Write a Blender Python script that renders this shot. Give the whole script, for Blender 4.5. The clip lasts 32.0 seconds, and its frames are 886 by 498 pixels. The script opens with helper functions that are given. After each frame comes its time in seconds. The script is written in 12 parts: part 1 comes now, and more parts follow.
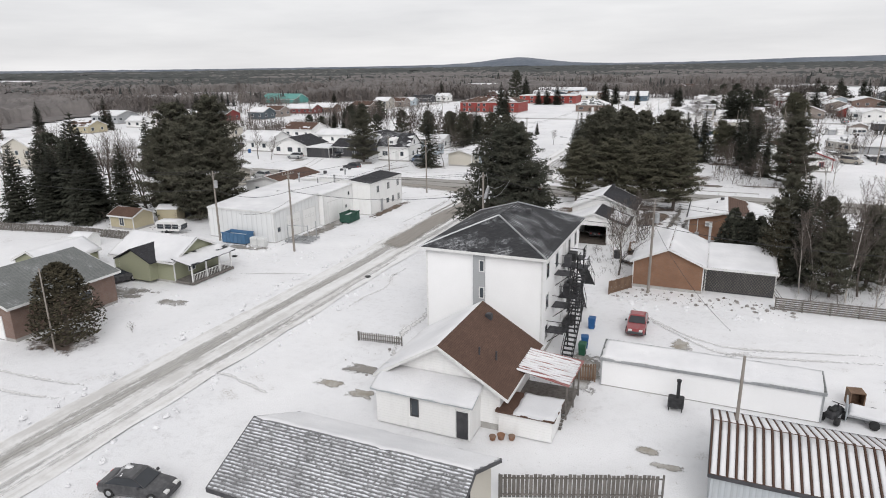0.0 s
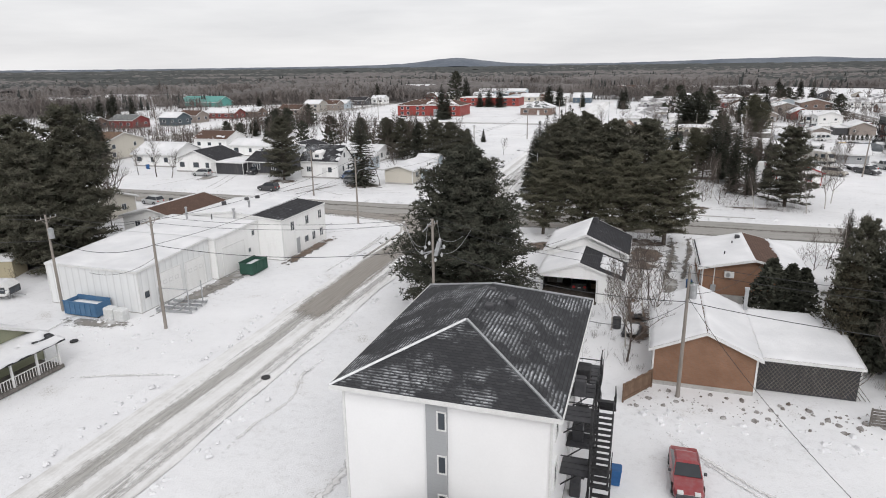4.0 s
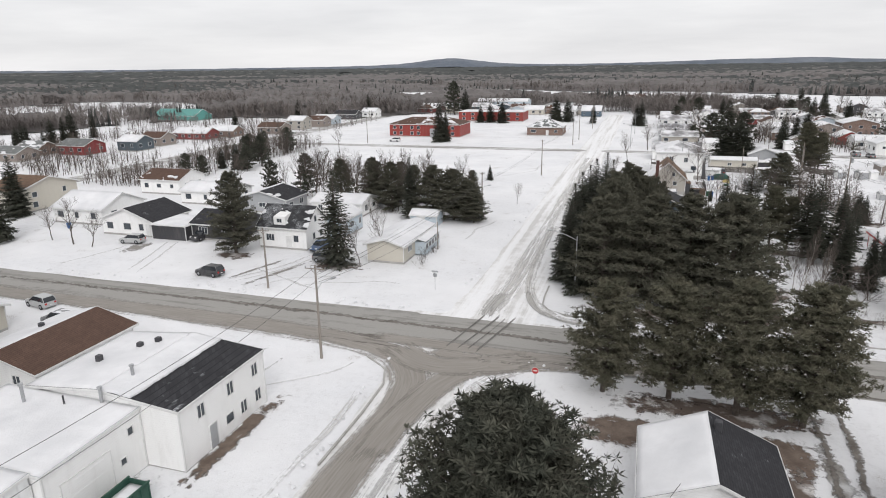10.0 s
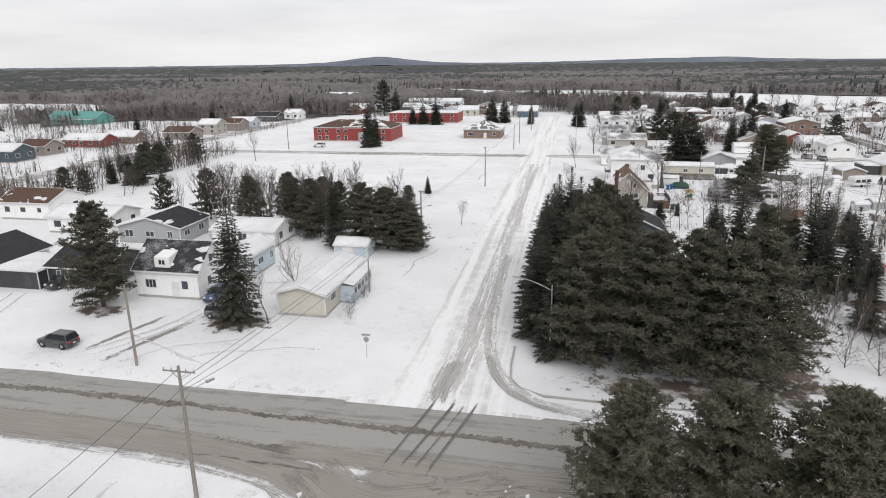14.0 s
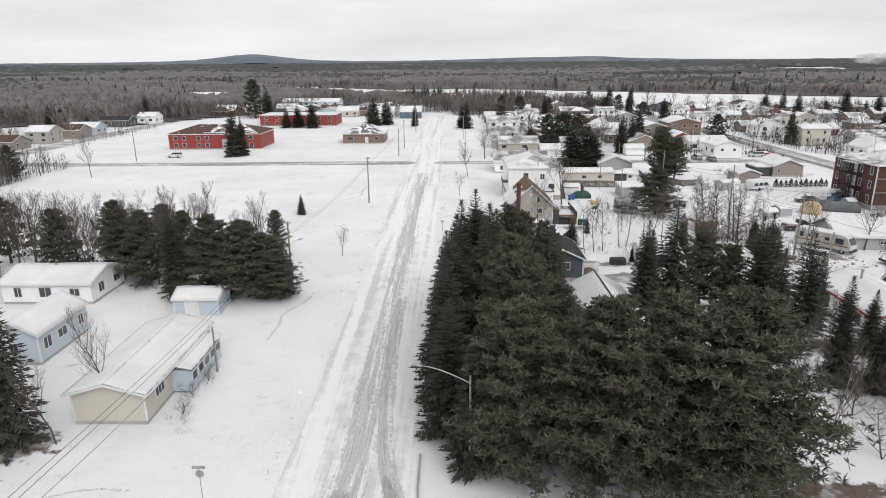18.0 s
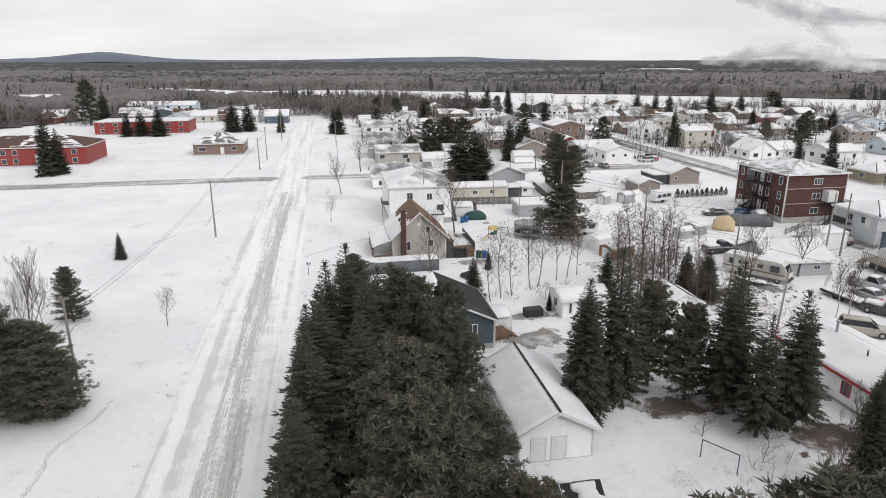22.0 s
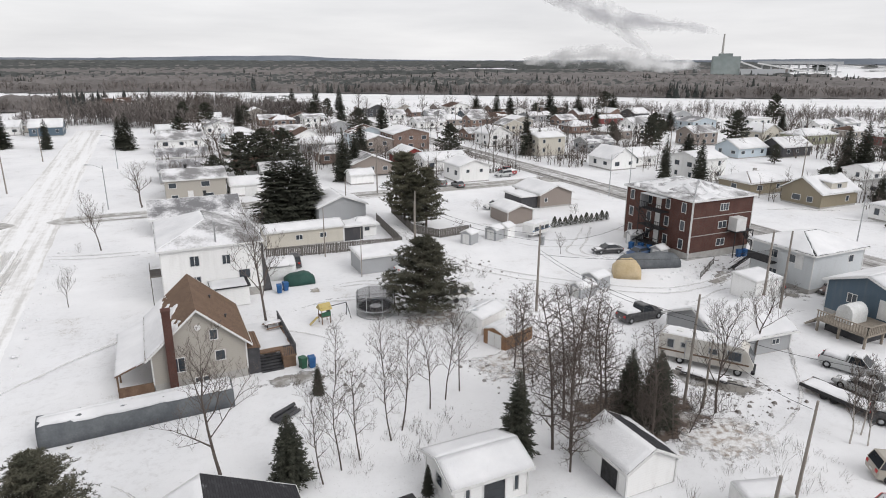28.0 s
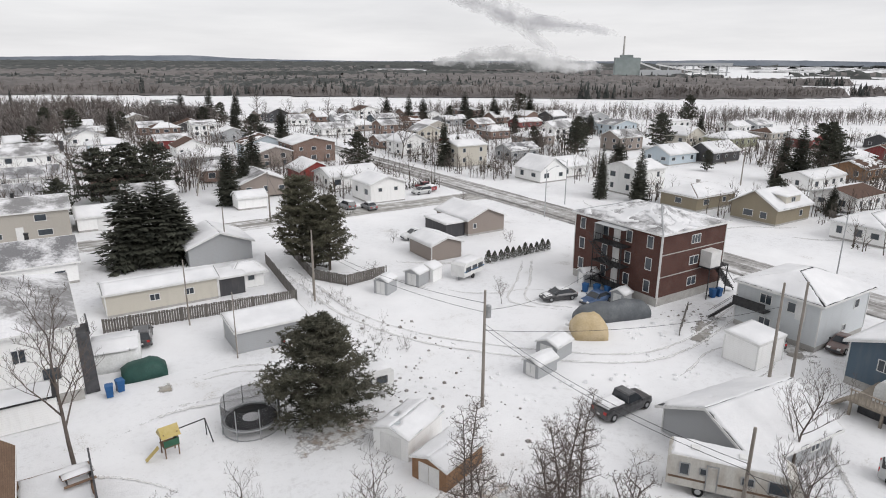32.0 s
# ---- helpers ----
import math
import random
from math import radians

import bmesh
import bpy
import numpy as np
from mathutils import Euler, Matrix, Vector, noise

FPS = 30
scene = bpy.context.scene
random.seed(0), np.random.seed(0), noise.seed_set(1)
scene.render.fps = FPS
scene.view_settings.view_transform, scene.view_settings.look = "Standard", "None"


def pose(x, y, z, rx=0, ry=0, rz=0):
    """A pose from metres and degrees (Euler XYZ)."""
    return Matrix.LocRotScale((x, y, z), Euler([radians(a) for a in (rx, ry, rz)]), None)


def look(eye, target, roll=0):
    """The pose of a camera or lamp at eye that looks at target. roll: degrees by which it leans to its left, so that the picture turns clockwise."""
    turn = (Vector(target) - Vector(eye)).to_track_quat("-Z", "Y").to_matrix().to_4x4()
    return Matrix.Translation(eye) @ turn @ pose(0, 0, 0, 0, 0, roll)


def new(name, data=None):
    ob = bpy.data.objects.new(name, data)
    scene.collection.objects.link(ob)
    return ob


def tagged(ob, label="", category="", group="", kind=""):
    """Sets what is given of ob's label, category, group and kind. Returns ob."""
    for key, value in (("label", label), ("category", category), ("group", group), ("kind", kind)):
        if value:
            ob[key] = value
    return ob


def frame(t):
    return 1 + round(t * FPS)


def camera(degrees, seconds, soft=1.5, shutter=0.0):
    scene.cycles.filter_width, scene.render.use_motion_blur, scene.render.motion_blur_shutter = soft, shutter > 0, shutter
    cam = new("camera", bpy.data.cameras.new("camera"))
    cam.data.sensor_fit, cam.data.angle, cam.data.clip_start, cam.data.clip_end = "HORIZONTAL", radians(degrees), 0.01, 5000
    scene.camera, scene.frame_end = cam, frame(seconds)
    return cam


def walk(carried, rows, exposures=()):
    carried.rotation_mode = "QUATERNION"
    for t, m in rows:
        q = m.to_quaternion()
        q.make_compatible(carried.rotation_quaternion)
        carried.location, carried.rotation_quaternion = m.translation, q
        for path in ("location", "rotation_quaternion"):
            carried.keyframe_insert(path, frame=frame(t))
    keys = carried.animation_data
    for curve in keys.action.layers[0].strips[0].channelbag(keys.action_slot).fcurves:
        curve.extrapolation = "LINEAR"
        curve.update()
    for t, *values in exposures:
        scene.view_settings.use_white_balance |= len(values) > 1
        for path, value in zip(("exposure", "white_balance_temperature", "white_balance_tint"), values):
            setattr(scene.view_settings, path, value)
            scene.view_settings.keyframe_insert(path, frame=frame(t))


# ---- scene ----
cam = camera(70.1, 32.0, 1.0)
METRES, EYE, TILT, TURN = 186.0, 24.1, -1.25, 23.4
ROWS = [
    (0.0, 0.0, 0.0, 0.0, -0.09, -14.88, 0.33),
    (0.5, -0.0001, 0.0164, 0.0003, -0.1, -14.85, 0.34),
    (1.0, -0.0001, 0.0328, 0.0005, -0.29, -14.83, 0.34),
    (1.5, -0.0001, 0.0495, 0.0009, -0.7, -14.81, 0.34),
    (2.0, 0.0001, 0.0658, 0.0013, -1.35, -14.84, 0.36),
    (2.5, 0.0006, 0.0826, 0.0016, -2.62, -14.8, 0.37),
    (3.0, 0.0017, 0.0994, 0.0017, -3.91, -14.8, 0.39),
    (3.5, 0.003, 0.1159, 0.002, -5.09, -14.8, 0.4),
    (5.5, 0.0089, 0.18, 0.0096, -5.99, -14.91, 0.33),
    (6.0, 0.0104, 0.1963, 0.0146, -5.99, -14.89, 0.33),
    (6.5, 0.0119, 0.2125, 0.019, -5.99, -14.89, 0.34),
    (7.0, 0.0133, 0.2289, 0.0236, -5.99, -14.9, 0.34),
    (7.5, 0.0141, 0.2452, 0.0277, -6.0, -14.91, 0.33),
    (8.0, 0.0151, 0.2612, 0.0318, -6.01, -14.92, 0.33),
    (8.5, 0.0161, 0.277, 0.0355, -6.02, -14.92, 0.36),
    (9.0, 0.017, 0.2928, 0.0385, -6.02, -14.92, 0.36),
    (9.5, 0.0177, 0.3085, 0.0397, -6.03, -14.91, 0.38),
    (10.0, 0.0187, 0.3241, 0.04, -6.02, -14.91, 0.38),
    (10.5, 0.0197, 0.3393, 0.0401, -6.01, -14.92, 0.37),
    (11.0, 0.0209, 0.3534, 0.0401, -6.0, -14.93, 0.38),
    (11.5, 0.0222, 0.3684, 0.0405, -6.0, -14.94, 0.36),
    (12.0, 0.0236, 0.3832, 0.0406, -6.16, -14.96, 0.36),
    (12.5, 0.0254, 0.398, 0.0406, -7.65, -14.99, 0.37),
    (13.0, 0.0275, 0.4125, 0.0408, -9.55, -15.01, 0.37),
    (13.5, 0.0299, 0.427, 0.0409, -11.04, -15.03, 0.38),
    (14.0, 0.0325, 0.4414, 0.041, -12.23, -15.07, 0.41),
    (14.5, 0.0351, 0.4556, 0.0412, -12.96, -15.09, 0.4),
    (16.5, 0.0481, 0.5049, 0.0427, -18.22, -15.21, 0.42),
    (17.0, 0.0532, 0.5189, 0.0428, -19.72, -15.21, 0.43),
    (17.5, 0.0586, 0.5331, 0.0426, -21.23, -15.24, 0.4),
    (18.0, 0.0645, 0.5473, 0.0428, -22.74, -15.28, 0.42),
    (18.5, 0.0704, 0.5616, 0.0431, -24.28, -15.3, 0.39),
    (19.0, 0.0767, 0.5765, 0.0432, -25.79, -15.29, 0.4),
    (19.5, 0.0835, 0.5912, 0.0432, -27.28, -15.3, 0.38),
    (20.0, 0.091, 0.6051, 0.0433, -28.75, -15.3, 0.36),
    (20.5, 0.0986, 0.6187, 0.0434, -30.19, -15.34, 0.34),
    (21.0, 0.107, 0.6327, 0.0436, -31.54, -15.36, 0.37),
    (21.5, 0.1155, 0.6465, 0.0437, -32.74, -15.34, 0.32),
    (22.0, 0.1244, 0.6598, 0.044, -33.74, -15.35, 0.33),
    (22.5, 0.1331, 0.6728, 0.044, -34.76, -15.37, 0.32),
    (23.0, 0.1423, 0.6858, 0.0443, -36.05, -15.37, 0.32),
    (23.5, 0.1521, 0.6988, 0.0444, -37.39, -15.38, 0.32),
    (24.0, 0.1619, 0.7115, 0.0447, -38.74, -15.4, 0.31),
    (24.5, 0.172, 0.7241, 0.0449, -40.09, -15.41, 0.32),
    (25.0, 0.1822, 0.7364, 0.0448, -41.42, -15.42, 0.32),
    (25.5, 0.1928, 0.7486, 0.045, -42.73, -15.42, 0.31),
    (27.5, 0.2378, 0.7938, 0.0459, -47.36, -15.47, 0.32),
    (28.0, 0.2494, 0.8048, 0.0458, -48.43, -15.48, 0.33),
    (28.5, 0.2611, 0.8156, 0.046, -49.43, -15.49, 0.31),
    (29.0, 0.2731, 0.8261, 0.0462, -50.83, -15.48, 0.32),
    (29.5, 0.285, 0.8362, 0.0463, -52.2, -15.48, 0.3),
    (30.0, 0.2973, 0.8456, 0.0464, -53.17, -15.48, 0.31),
    (30.5, 0.3092, 0.8548, 0.0465, -54.22, -15.48, 0.32),
    (31.0, 0.3209, 0.8639, 0.0467, -55.1, -15.49, 0.32),
    (31.5, 0.3326, 0.8727, 0.0468, -55.78, -15.48, 0.32),
    (32.0, 0.3444, 0.8814, 0.0469, -56.36, -15.47, 0.34),
]
walk(cam, [(t, pose(0, 0, EYE, TILT) @ pose(0, 0, 0, 0, 0, TURN) @ pose(METRES * x, METRES * y, METRES * z, 90 + pitch, roll, yaw)) for t, x, y, z, yaw, pitch, roll in ROWS],
     [(0, -0.02), (4, 0.0), (9, 0.03), (24, 0.03), (29, 0.03), (32, 0.03)])

# ---- world, sun and exposure ----
world = bpy.data.worlds.new("overcast_sky")
scene.world = world
world.use_nodes = True
wn = world.node_tree
wn.nodes.clear()
w_out = wn.nodes.new("ShaderNodeOutputWorld")
w_bg = wn.nodes.new("ShaderNodeBackground")
w_sky = wn.nodes.new("ShaderNodeTexSky")
w_sky.sky_type = "NISHITA"
w_sky.sun_disc = False
w_sky.sun_elevation, w_sky.sun_rotation = radians(38), radians(152)
w_dim = wn.nodes.new("ShaderNodeMix")
w_dim.data_type = "RGBA"
w_dim.blend_type = "MULTIPLY"
w_dim.inputs[0].default_value = 1.0
w_dim.inputs[7].default_value = (0.1, 0.1, 0.1, 1)
w_co = wn.nodes.new("ShaderNodeTexCoord")
w_map = wn.nodes.new("ShaderNodeMapping")
w_map.inputs["Scale"].default_value = (1.2, 1.2, 9.0)
w_no = wn.nodes.new("ShaderNodeTexNoise")
w_no.inputs["Scale"].default_value = 2.2
w_no.inputs["Detail"].default_value = 6
w_no.inputs["Roughness"].default_value = 0.55
w_ramp = wn.nodes.new("ShaderNodeValToRGB")
w_ramp.color_ramp.elements[0].position, w_ramp.color_ramp.elements[0].color = 0.3, (0.74, 0.738, 0.758, 1)
w_ramp.color_ramp.elements[1].position, w_ramp.color_ramp.elements[1].color = 0.7, (0.93, 0.922, 0.932, 1)
w_mix = wn.nodes.new("ShaderNodeMix")
w_mix.data_type = "RGBA"
w_mix.inputs[0].default_value = 0.95
wn.links.new(w_sky.outputs[0], w_dim.inputs[6])
wn.links.new(w_co.outputs["Generated"], w_map.inputs["Vector"])
wn.links.new(w_map.outputs[0], w_no.inputs["Vector"])
wn.links.new(w_no.outputs["Fac"], w_ramp.inputs[0])
wn.links.new(w_dim.outputs[2], w_mix.inputs[6])
wn.links.new(w_ramp.outputs[0], w_mix.inputs[7])
wn.links.new(w_mix.outputs[2], w_bg.inputs["Color"])
w_bg.inputs["Strength"].default_value = 1.0
wn.links.new(w_bg.outputs[0], w_out.inputs["Surface"])

sun_data = bpy.data.lights.new("sun", "SUN")
sun_data.energy, sun_data.angle, sun_data.color = 1.55, radians(40), (1.0, 0.98, 0.98)
sun = new("sun", sun_data)
sun.matrix_world = look((45, -85, 75), (0, 0, 0))

# ---- materials ----
def nodes_of(name):
    m = bpy.data.materials.new(name)
    m.use_nodes = True
    nt = m.node_tree
    return m, nt, nt.nodes["Principled BSDF"]


def node(nt, kind, **inputs):
    n = nt.nodes.new(kind)
    for k, v in inputs.items():
        n.inputs[k.replace("_", " ")].default_value = v
    return n


def rgb(c):
    return (c[0], c[1], c[2], 1.0)


def mixer(nt, fac, a, b, blend="MIX"):
    n = nt.nodes.new("ShaderNodeMix")
    n.data_type, n.blend_type = "RGBA", blend
    for slot, v in ((0, fac), (6, a), (7, b)):
        if isinstance(v, (int, float)):
            n.inputs[slot].default_value = v
        elif isinstance(v, tuple):
            n.inputs[slot].default_value = rgb(v)
        else:
            nt.links.new(v, n.inputs[slot])
    return n.outputs[2]


def ramp(nt, fac, lo, hi, a=0.0, b=1.0):
    n = nt.nodes.new("ShaderNodeMapRange")
    n.inputs[1].default_value, n.inputs[2].default_value = lo, hi
    n.inputs[3].default_value, n.inputs[4].default_value = a, b
    nt.links.new(fac, n.inputs[0])
    return n.outputs[0]


def noise_fac(nt, vec, scale, detail=4, rough=0.55):
    n = node(nt, "ShaderNodeTexNoise", Scale=scale, Detail=detail, Roughness=rough)
    nt.links.new(vec, n.inputs["Vector"])
    return n.outputs["Fac"]


def coords(nt, sx=1, sy=1, sz=1, world_space=False):
    if world_space:
        src = nt.nodes.new("ShaderNodeNewGeometry").outputs["Position"]
    else:
        src = nt.nodes.new("ShaderNodeTexCoord").outputs["Object"]
    if (sx, sy, sz) == (1, 1, 1):
        return src
    mp = nt.nodes.new("ShaderNodeMapping")
    mp.inputs["Scale"].default_value = (sx, sy, sz)
    nt.links.new(src, mp.inputs["Vector"])
    return mp.outputs[0]


def bump(nt, bsdf, height, strength, distance=0.02):
    b = node(nt, "ShaderNodeBump", Strength=strength, Distance=distance)
    nt.links.new(height, b.inputs["Height"])
    nt.links.new(b.outputs[0], bsdf.inputs["Normal"])


def mat(name, c1, c2, scale=1.5, rough=0.8, fine=25.0, bumps=0.3, metal=0.0, spec=0.3, stretch=(1, 1, 1), vary=0.0, island=0.0, lo=0.35, hi=0.65, grit=0.35):
    """Two tones by a coarse noise, grain by a fine one; vary: by object; island: by loose piece."""
    m, nt, bs = nodes_of(name)
    vec = coords(nt, *stretch)
    coarse = ramp(nt, noise_fac(nt, vec, scale), lo, hi)
    grain = noise_fac(nt, vec, fine, 3)
    col = mixer(nt, coarse, c1, c2)
    col = mixer(nt, ramp(nt, grain, 0.3, 0.7, 0.0, grit), col, tuple(x * 0.55 for x in c1))
    if vary:
        r = nt.nodes.new("ShaderNodeObjectInfo").outputs["Random"]
        col = mixer(nt, ramp(nt, r, 0, 1, 0, vary), col, tuple(x * 0.4 for x in c2))
    if island:
        r = nt.nodes.new("ShaderNodeNewGeometry").outputs["Random Per Island"]
        col = mixer(nt, ramp(nt, r, 0, 1, 0, island), col, tuple(x * 0.25 for x in c1))
    nt.links.new(col, bs.inputs["Base Color"])
    bs.inputs["Roughness"].default_value = rough
    bs.inputs["Metallic"].default_value = metal
    bs.inputs["Specular IOR Level"].default_value = spec
    bump(nt, bs, grain, bumps)
    return m


def snow_mat(name, c1, c2, dirt, amount, scale, world_space=True):
    """Snow with soft tones, drift grain and thin patches where dirt or grass shows through."""
    m, nt, bs = nodes_of(name)
    vec = coords(nt, world_space=world_space)
    big = noise_fac(nt, vec, 0.06 if world_space else 0.2, 5)
    mid = noise_fac(nt, vec, scale, 6, 0.65)
    fine = noise_fac(nt, vec, 9.0, 4, 0.6)
    col = mixer(nt, ramp(nt, big, 0.35, 0.65), c1, c2)
    # Soft darker tone: shading of the snow's undulations put into the colour.
    col = mixer(nt, ramp(nt, mid, 0.35, 0.72, 0, 0.5), col, tuple(x * 0.84 for x in c1))
    speck = nt.nodes.new("ShaderNodeMath")
    speck.operation = "MULTIPLY"
    nt.links.new(ramp(nt, mid, 0.66 - amount, 0.76 - amount), speck.inputs[0])
    nt.links.new(ramp(nt, fine, 0.50, 0.62), speck.inputs[1])
    col = mixer(nt, speck.outputs[0], col, dirt)
    if world_space:
        # Grey scuffs of trampled snow; their relief shade is in the colour too.
        zone = ramp(nt, noise_fac(nt, vec, 0.06, 5, 0.65), 0.42, 0.62, 0.0, 1.0)
        scuff = noise_fac(nt, vec, 1.5, 9, 0.78)
        mul = nt.nodes.new("ShaderNodeMath")
        mul.operation = "MULTIPLY"
        nt.links.new(zone, mul.inputs[0])
        nt.links.new(ramp(nt, scuff, 0.50, 0.70, 0.0, 0.75), mul.inputs[1])
        col = mixer(nt, mul.outputs[0], col, (0.52, 0.515, 0.52))
        crumbs = noise_fac(nt, vec, 5.0, 6, 0.7)
        mul2 = nt.nodes.new("ShaderNodeMath")
        mul2.operation = "MULTIPLY"
        nt.links.new(ramp(nt, noise_fac(nt, vec, 0.11, 5, 0.65), 0.46, 0.62, 0.0, 1.0), mul2.inputs[0])
        nt.links.new(ramp(nt, crumbs, 0.62, 0.70, 0.0, 0.85), mul2.inputs[1])
        col = mixer(nt, mul2.outputs[0], col, (0.20, 0.175, 0.15))
    nt.links.new(col, bs.inputs["Base Color"])
    bs.inputs["Roughness"].default_value = 0.75
    bs.inputs["Specular IOR Level"].default_value = 0.2
    h = nt.nodes.new("ShaderNodeMath")
    h.operation = "ADD"
    nt.links.new(mid, h.inputs[0])
    nt.links.new(ramp(nt, fine, 0, 1, 0, 0.25), h.inputs[1])
    bump(nt, bs, h.outputs[0], 0.5, 0.35)
    return m


def road_mat(name, base, dark, snowy, axis, cover, long_scale=0.05, cross=0.9, contrast=0.12):
    """Road surface with streaks along its axis: bare tracks, dirty slush and packed snow."""
    m, nt, bs = nodes_of(name)
    sc = (long_scale, cross, 1) if axis == "x" else (cross, long_scale, 1)
    streak = noise_fac(nt, coords(nt, *sc, world_space=True), 1.0, 5, 0.6)
    sc2 = (0.25, 3.5, 1) if axis == "x" else (3.5, 0.25, 1)
    thin = noise_fac(nt, coords(nt, *sc2, world_space=True), 1.0, 4, 0.6)
    vec = coords(nt, world_space=True)
    fine = noise_fac(nt, vec, 6.0, 5, 0.65)
    blot = noise_fac(nt, vec, 0.6, 8, 0.68)
    s = nt.nodes.new("ShaderNodeMath")
    s.operation = "ADD"
    nt.links.new(streak, s.inputs[0])
    nt.links.new(ramp(nt, thin, 0.2, 0.8, -0.08, 0.08), s.inputs[1])
    s2 = nt.nodes.new("ShaderNodeMath")
    s2.operation = "ADD"
    nt.links.new(s.outputs[0], s2.inputs[0])
    nt.links.new(ramp(nt, blot, 0.2, 0.8, -0.17, 0.17), s2.inputs[1])
    col = mixer(nt, ramp(nt, s2.outputs[0], 0.36, 0.48), dark, base)
    col = mixer(nt, ramp(nt, s2.outputs[0], cover, cover + contrast), col, snowy)
    col = mixer(nt, ramp(nt, fine, 0.35, 0.75, 0, 0.3), col, tuple(x * 0.6 for x in base))
    nt.links.new(col, bs.inputs["Base Color"])
    bs.inputs["Roughness"].default_value = 0.8
    bs.inputs["Specular IOR Level"].default_value = 0.25
    bump(nt, bs, fine, 0.4, 0.05)
    return m


def lap_mat(name, c, period=0.18, axis="z", depth=0.35, dirt=(0.3, 0.28, 0.25), rough=0.55):
    """Painted siding or ribbed sheet: a repeating lap as fine relief, coloured darker at the wave's low end, with
    streaks of dirt.
    """
    m, nt, bs = nodes_of(name)
    vec = coords(nt)
    wv = nt.nodes.new("ShaderNodeTexWave")
    wv.wave_type, wv.wave_profile = "BANDS", "SAW"
    if axis == "z":
        wv.bands_direction = "Z"
        nt.links.new(vec, wv.inputs["Vector"])
    else:
        sep = nt.nodes.new("ShaderNodeSeparateXYZ")
        add = nt.nodes.new("ShaderNodeMath")
        com = nt.nodes.new("ShaderNodeCombineXYZ")
        nt.links.new(vec, sep.inputs[0])
        nt.links.new(sep.outputs[0], add.inputs[0])
        nt.links.new(sep.outputs[1], add.inputs[1])
        nt.links.new(add.outputs[0], com.inputs[0])
        wv.bands_direction = "X"
        wv.wave_profile = "SIN"
        nt.links.new(com.outputs[0], wv.inputs["Vector"])
    wv.inputs["Scale"].default_value = 0.314 / period
    st = noise_fac(nt, coords(nt, 1.6, 1.6, 0.25), 1.0, 5, 0.6)
    fine = noise_fac(nt, vec, 12.0, 3)
    col = mixer(nt, ramp(nt, st, 0.5, 0.85, 0, 0.22), c, dirt)
    col = mixer(nt, ramp(nt, fine, 0.3, 0.7, 0, 0.12), col, tuple(x * 0.7 for x in c))
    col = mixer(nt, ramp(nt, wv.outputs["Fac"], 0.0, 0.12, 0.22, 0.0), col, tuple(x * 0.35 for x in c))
    nt.links.new(col, bs.inputs["Base Color"])
    bs.inputs["Roughness"].default_value = rough
    bs.inputs["Specular IOR Level"].default_value = 0.35
    bump(nt, bs, wv.outputs["Fac"], depth, 0.03)
    return m


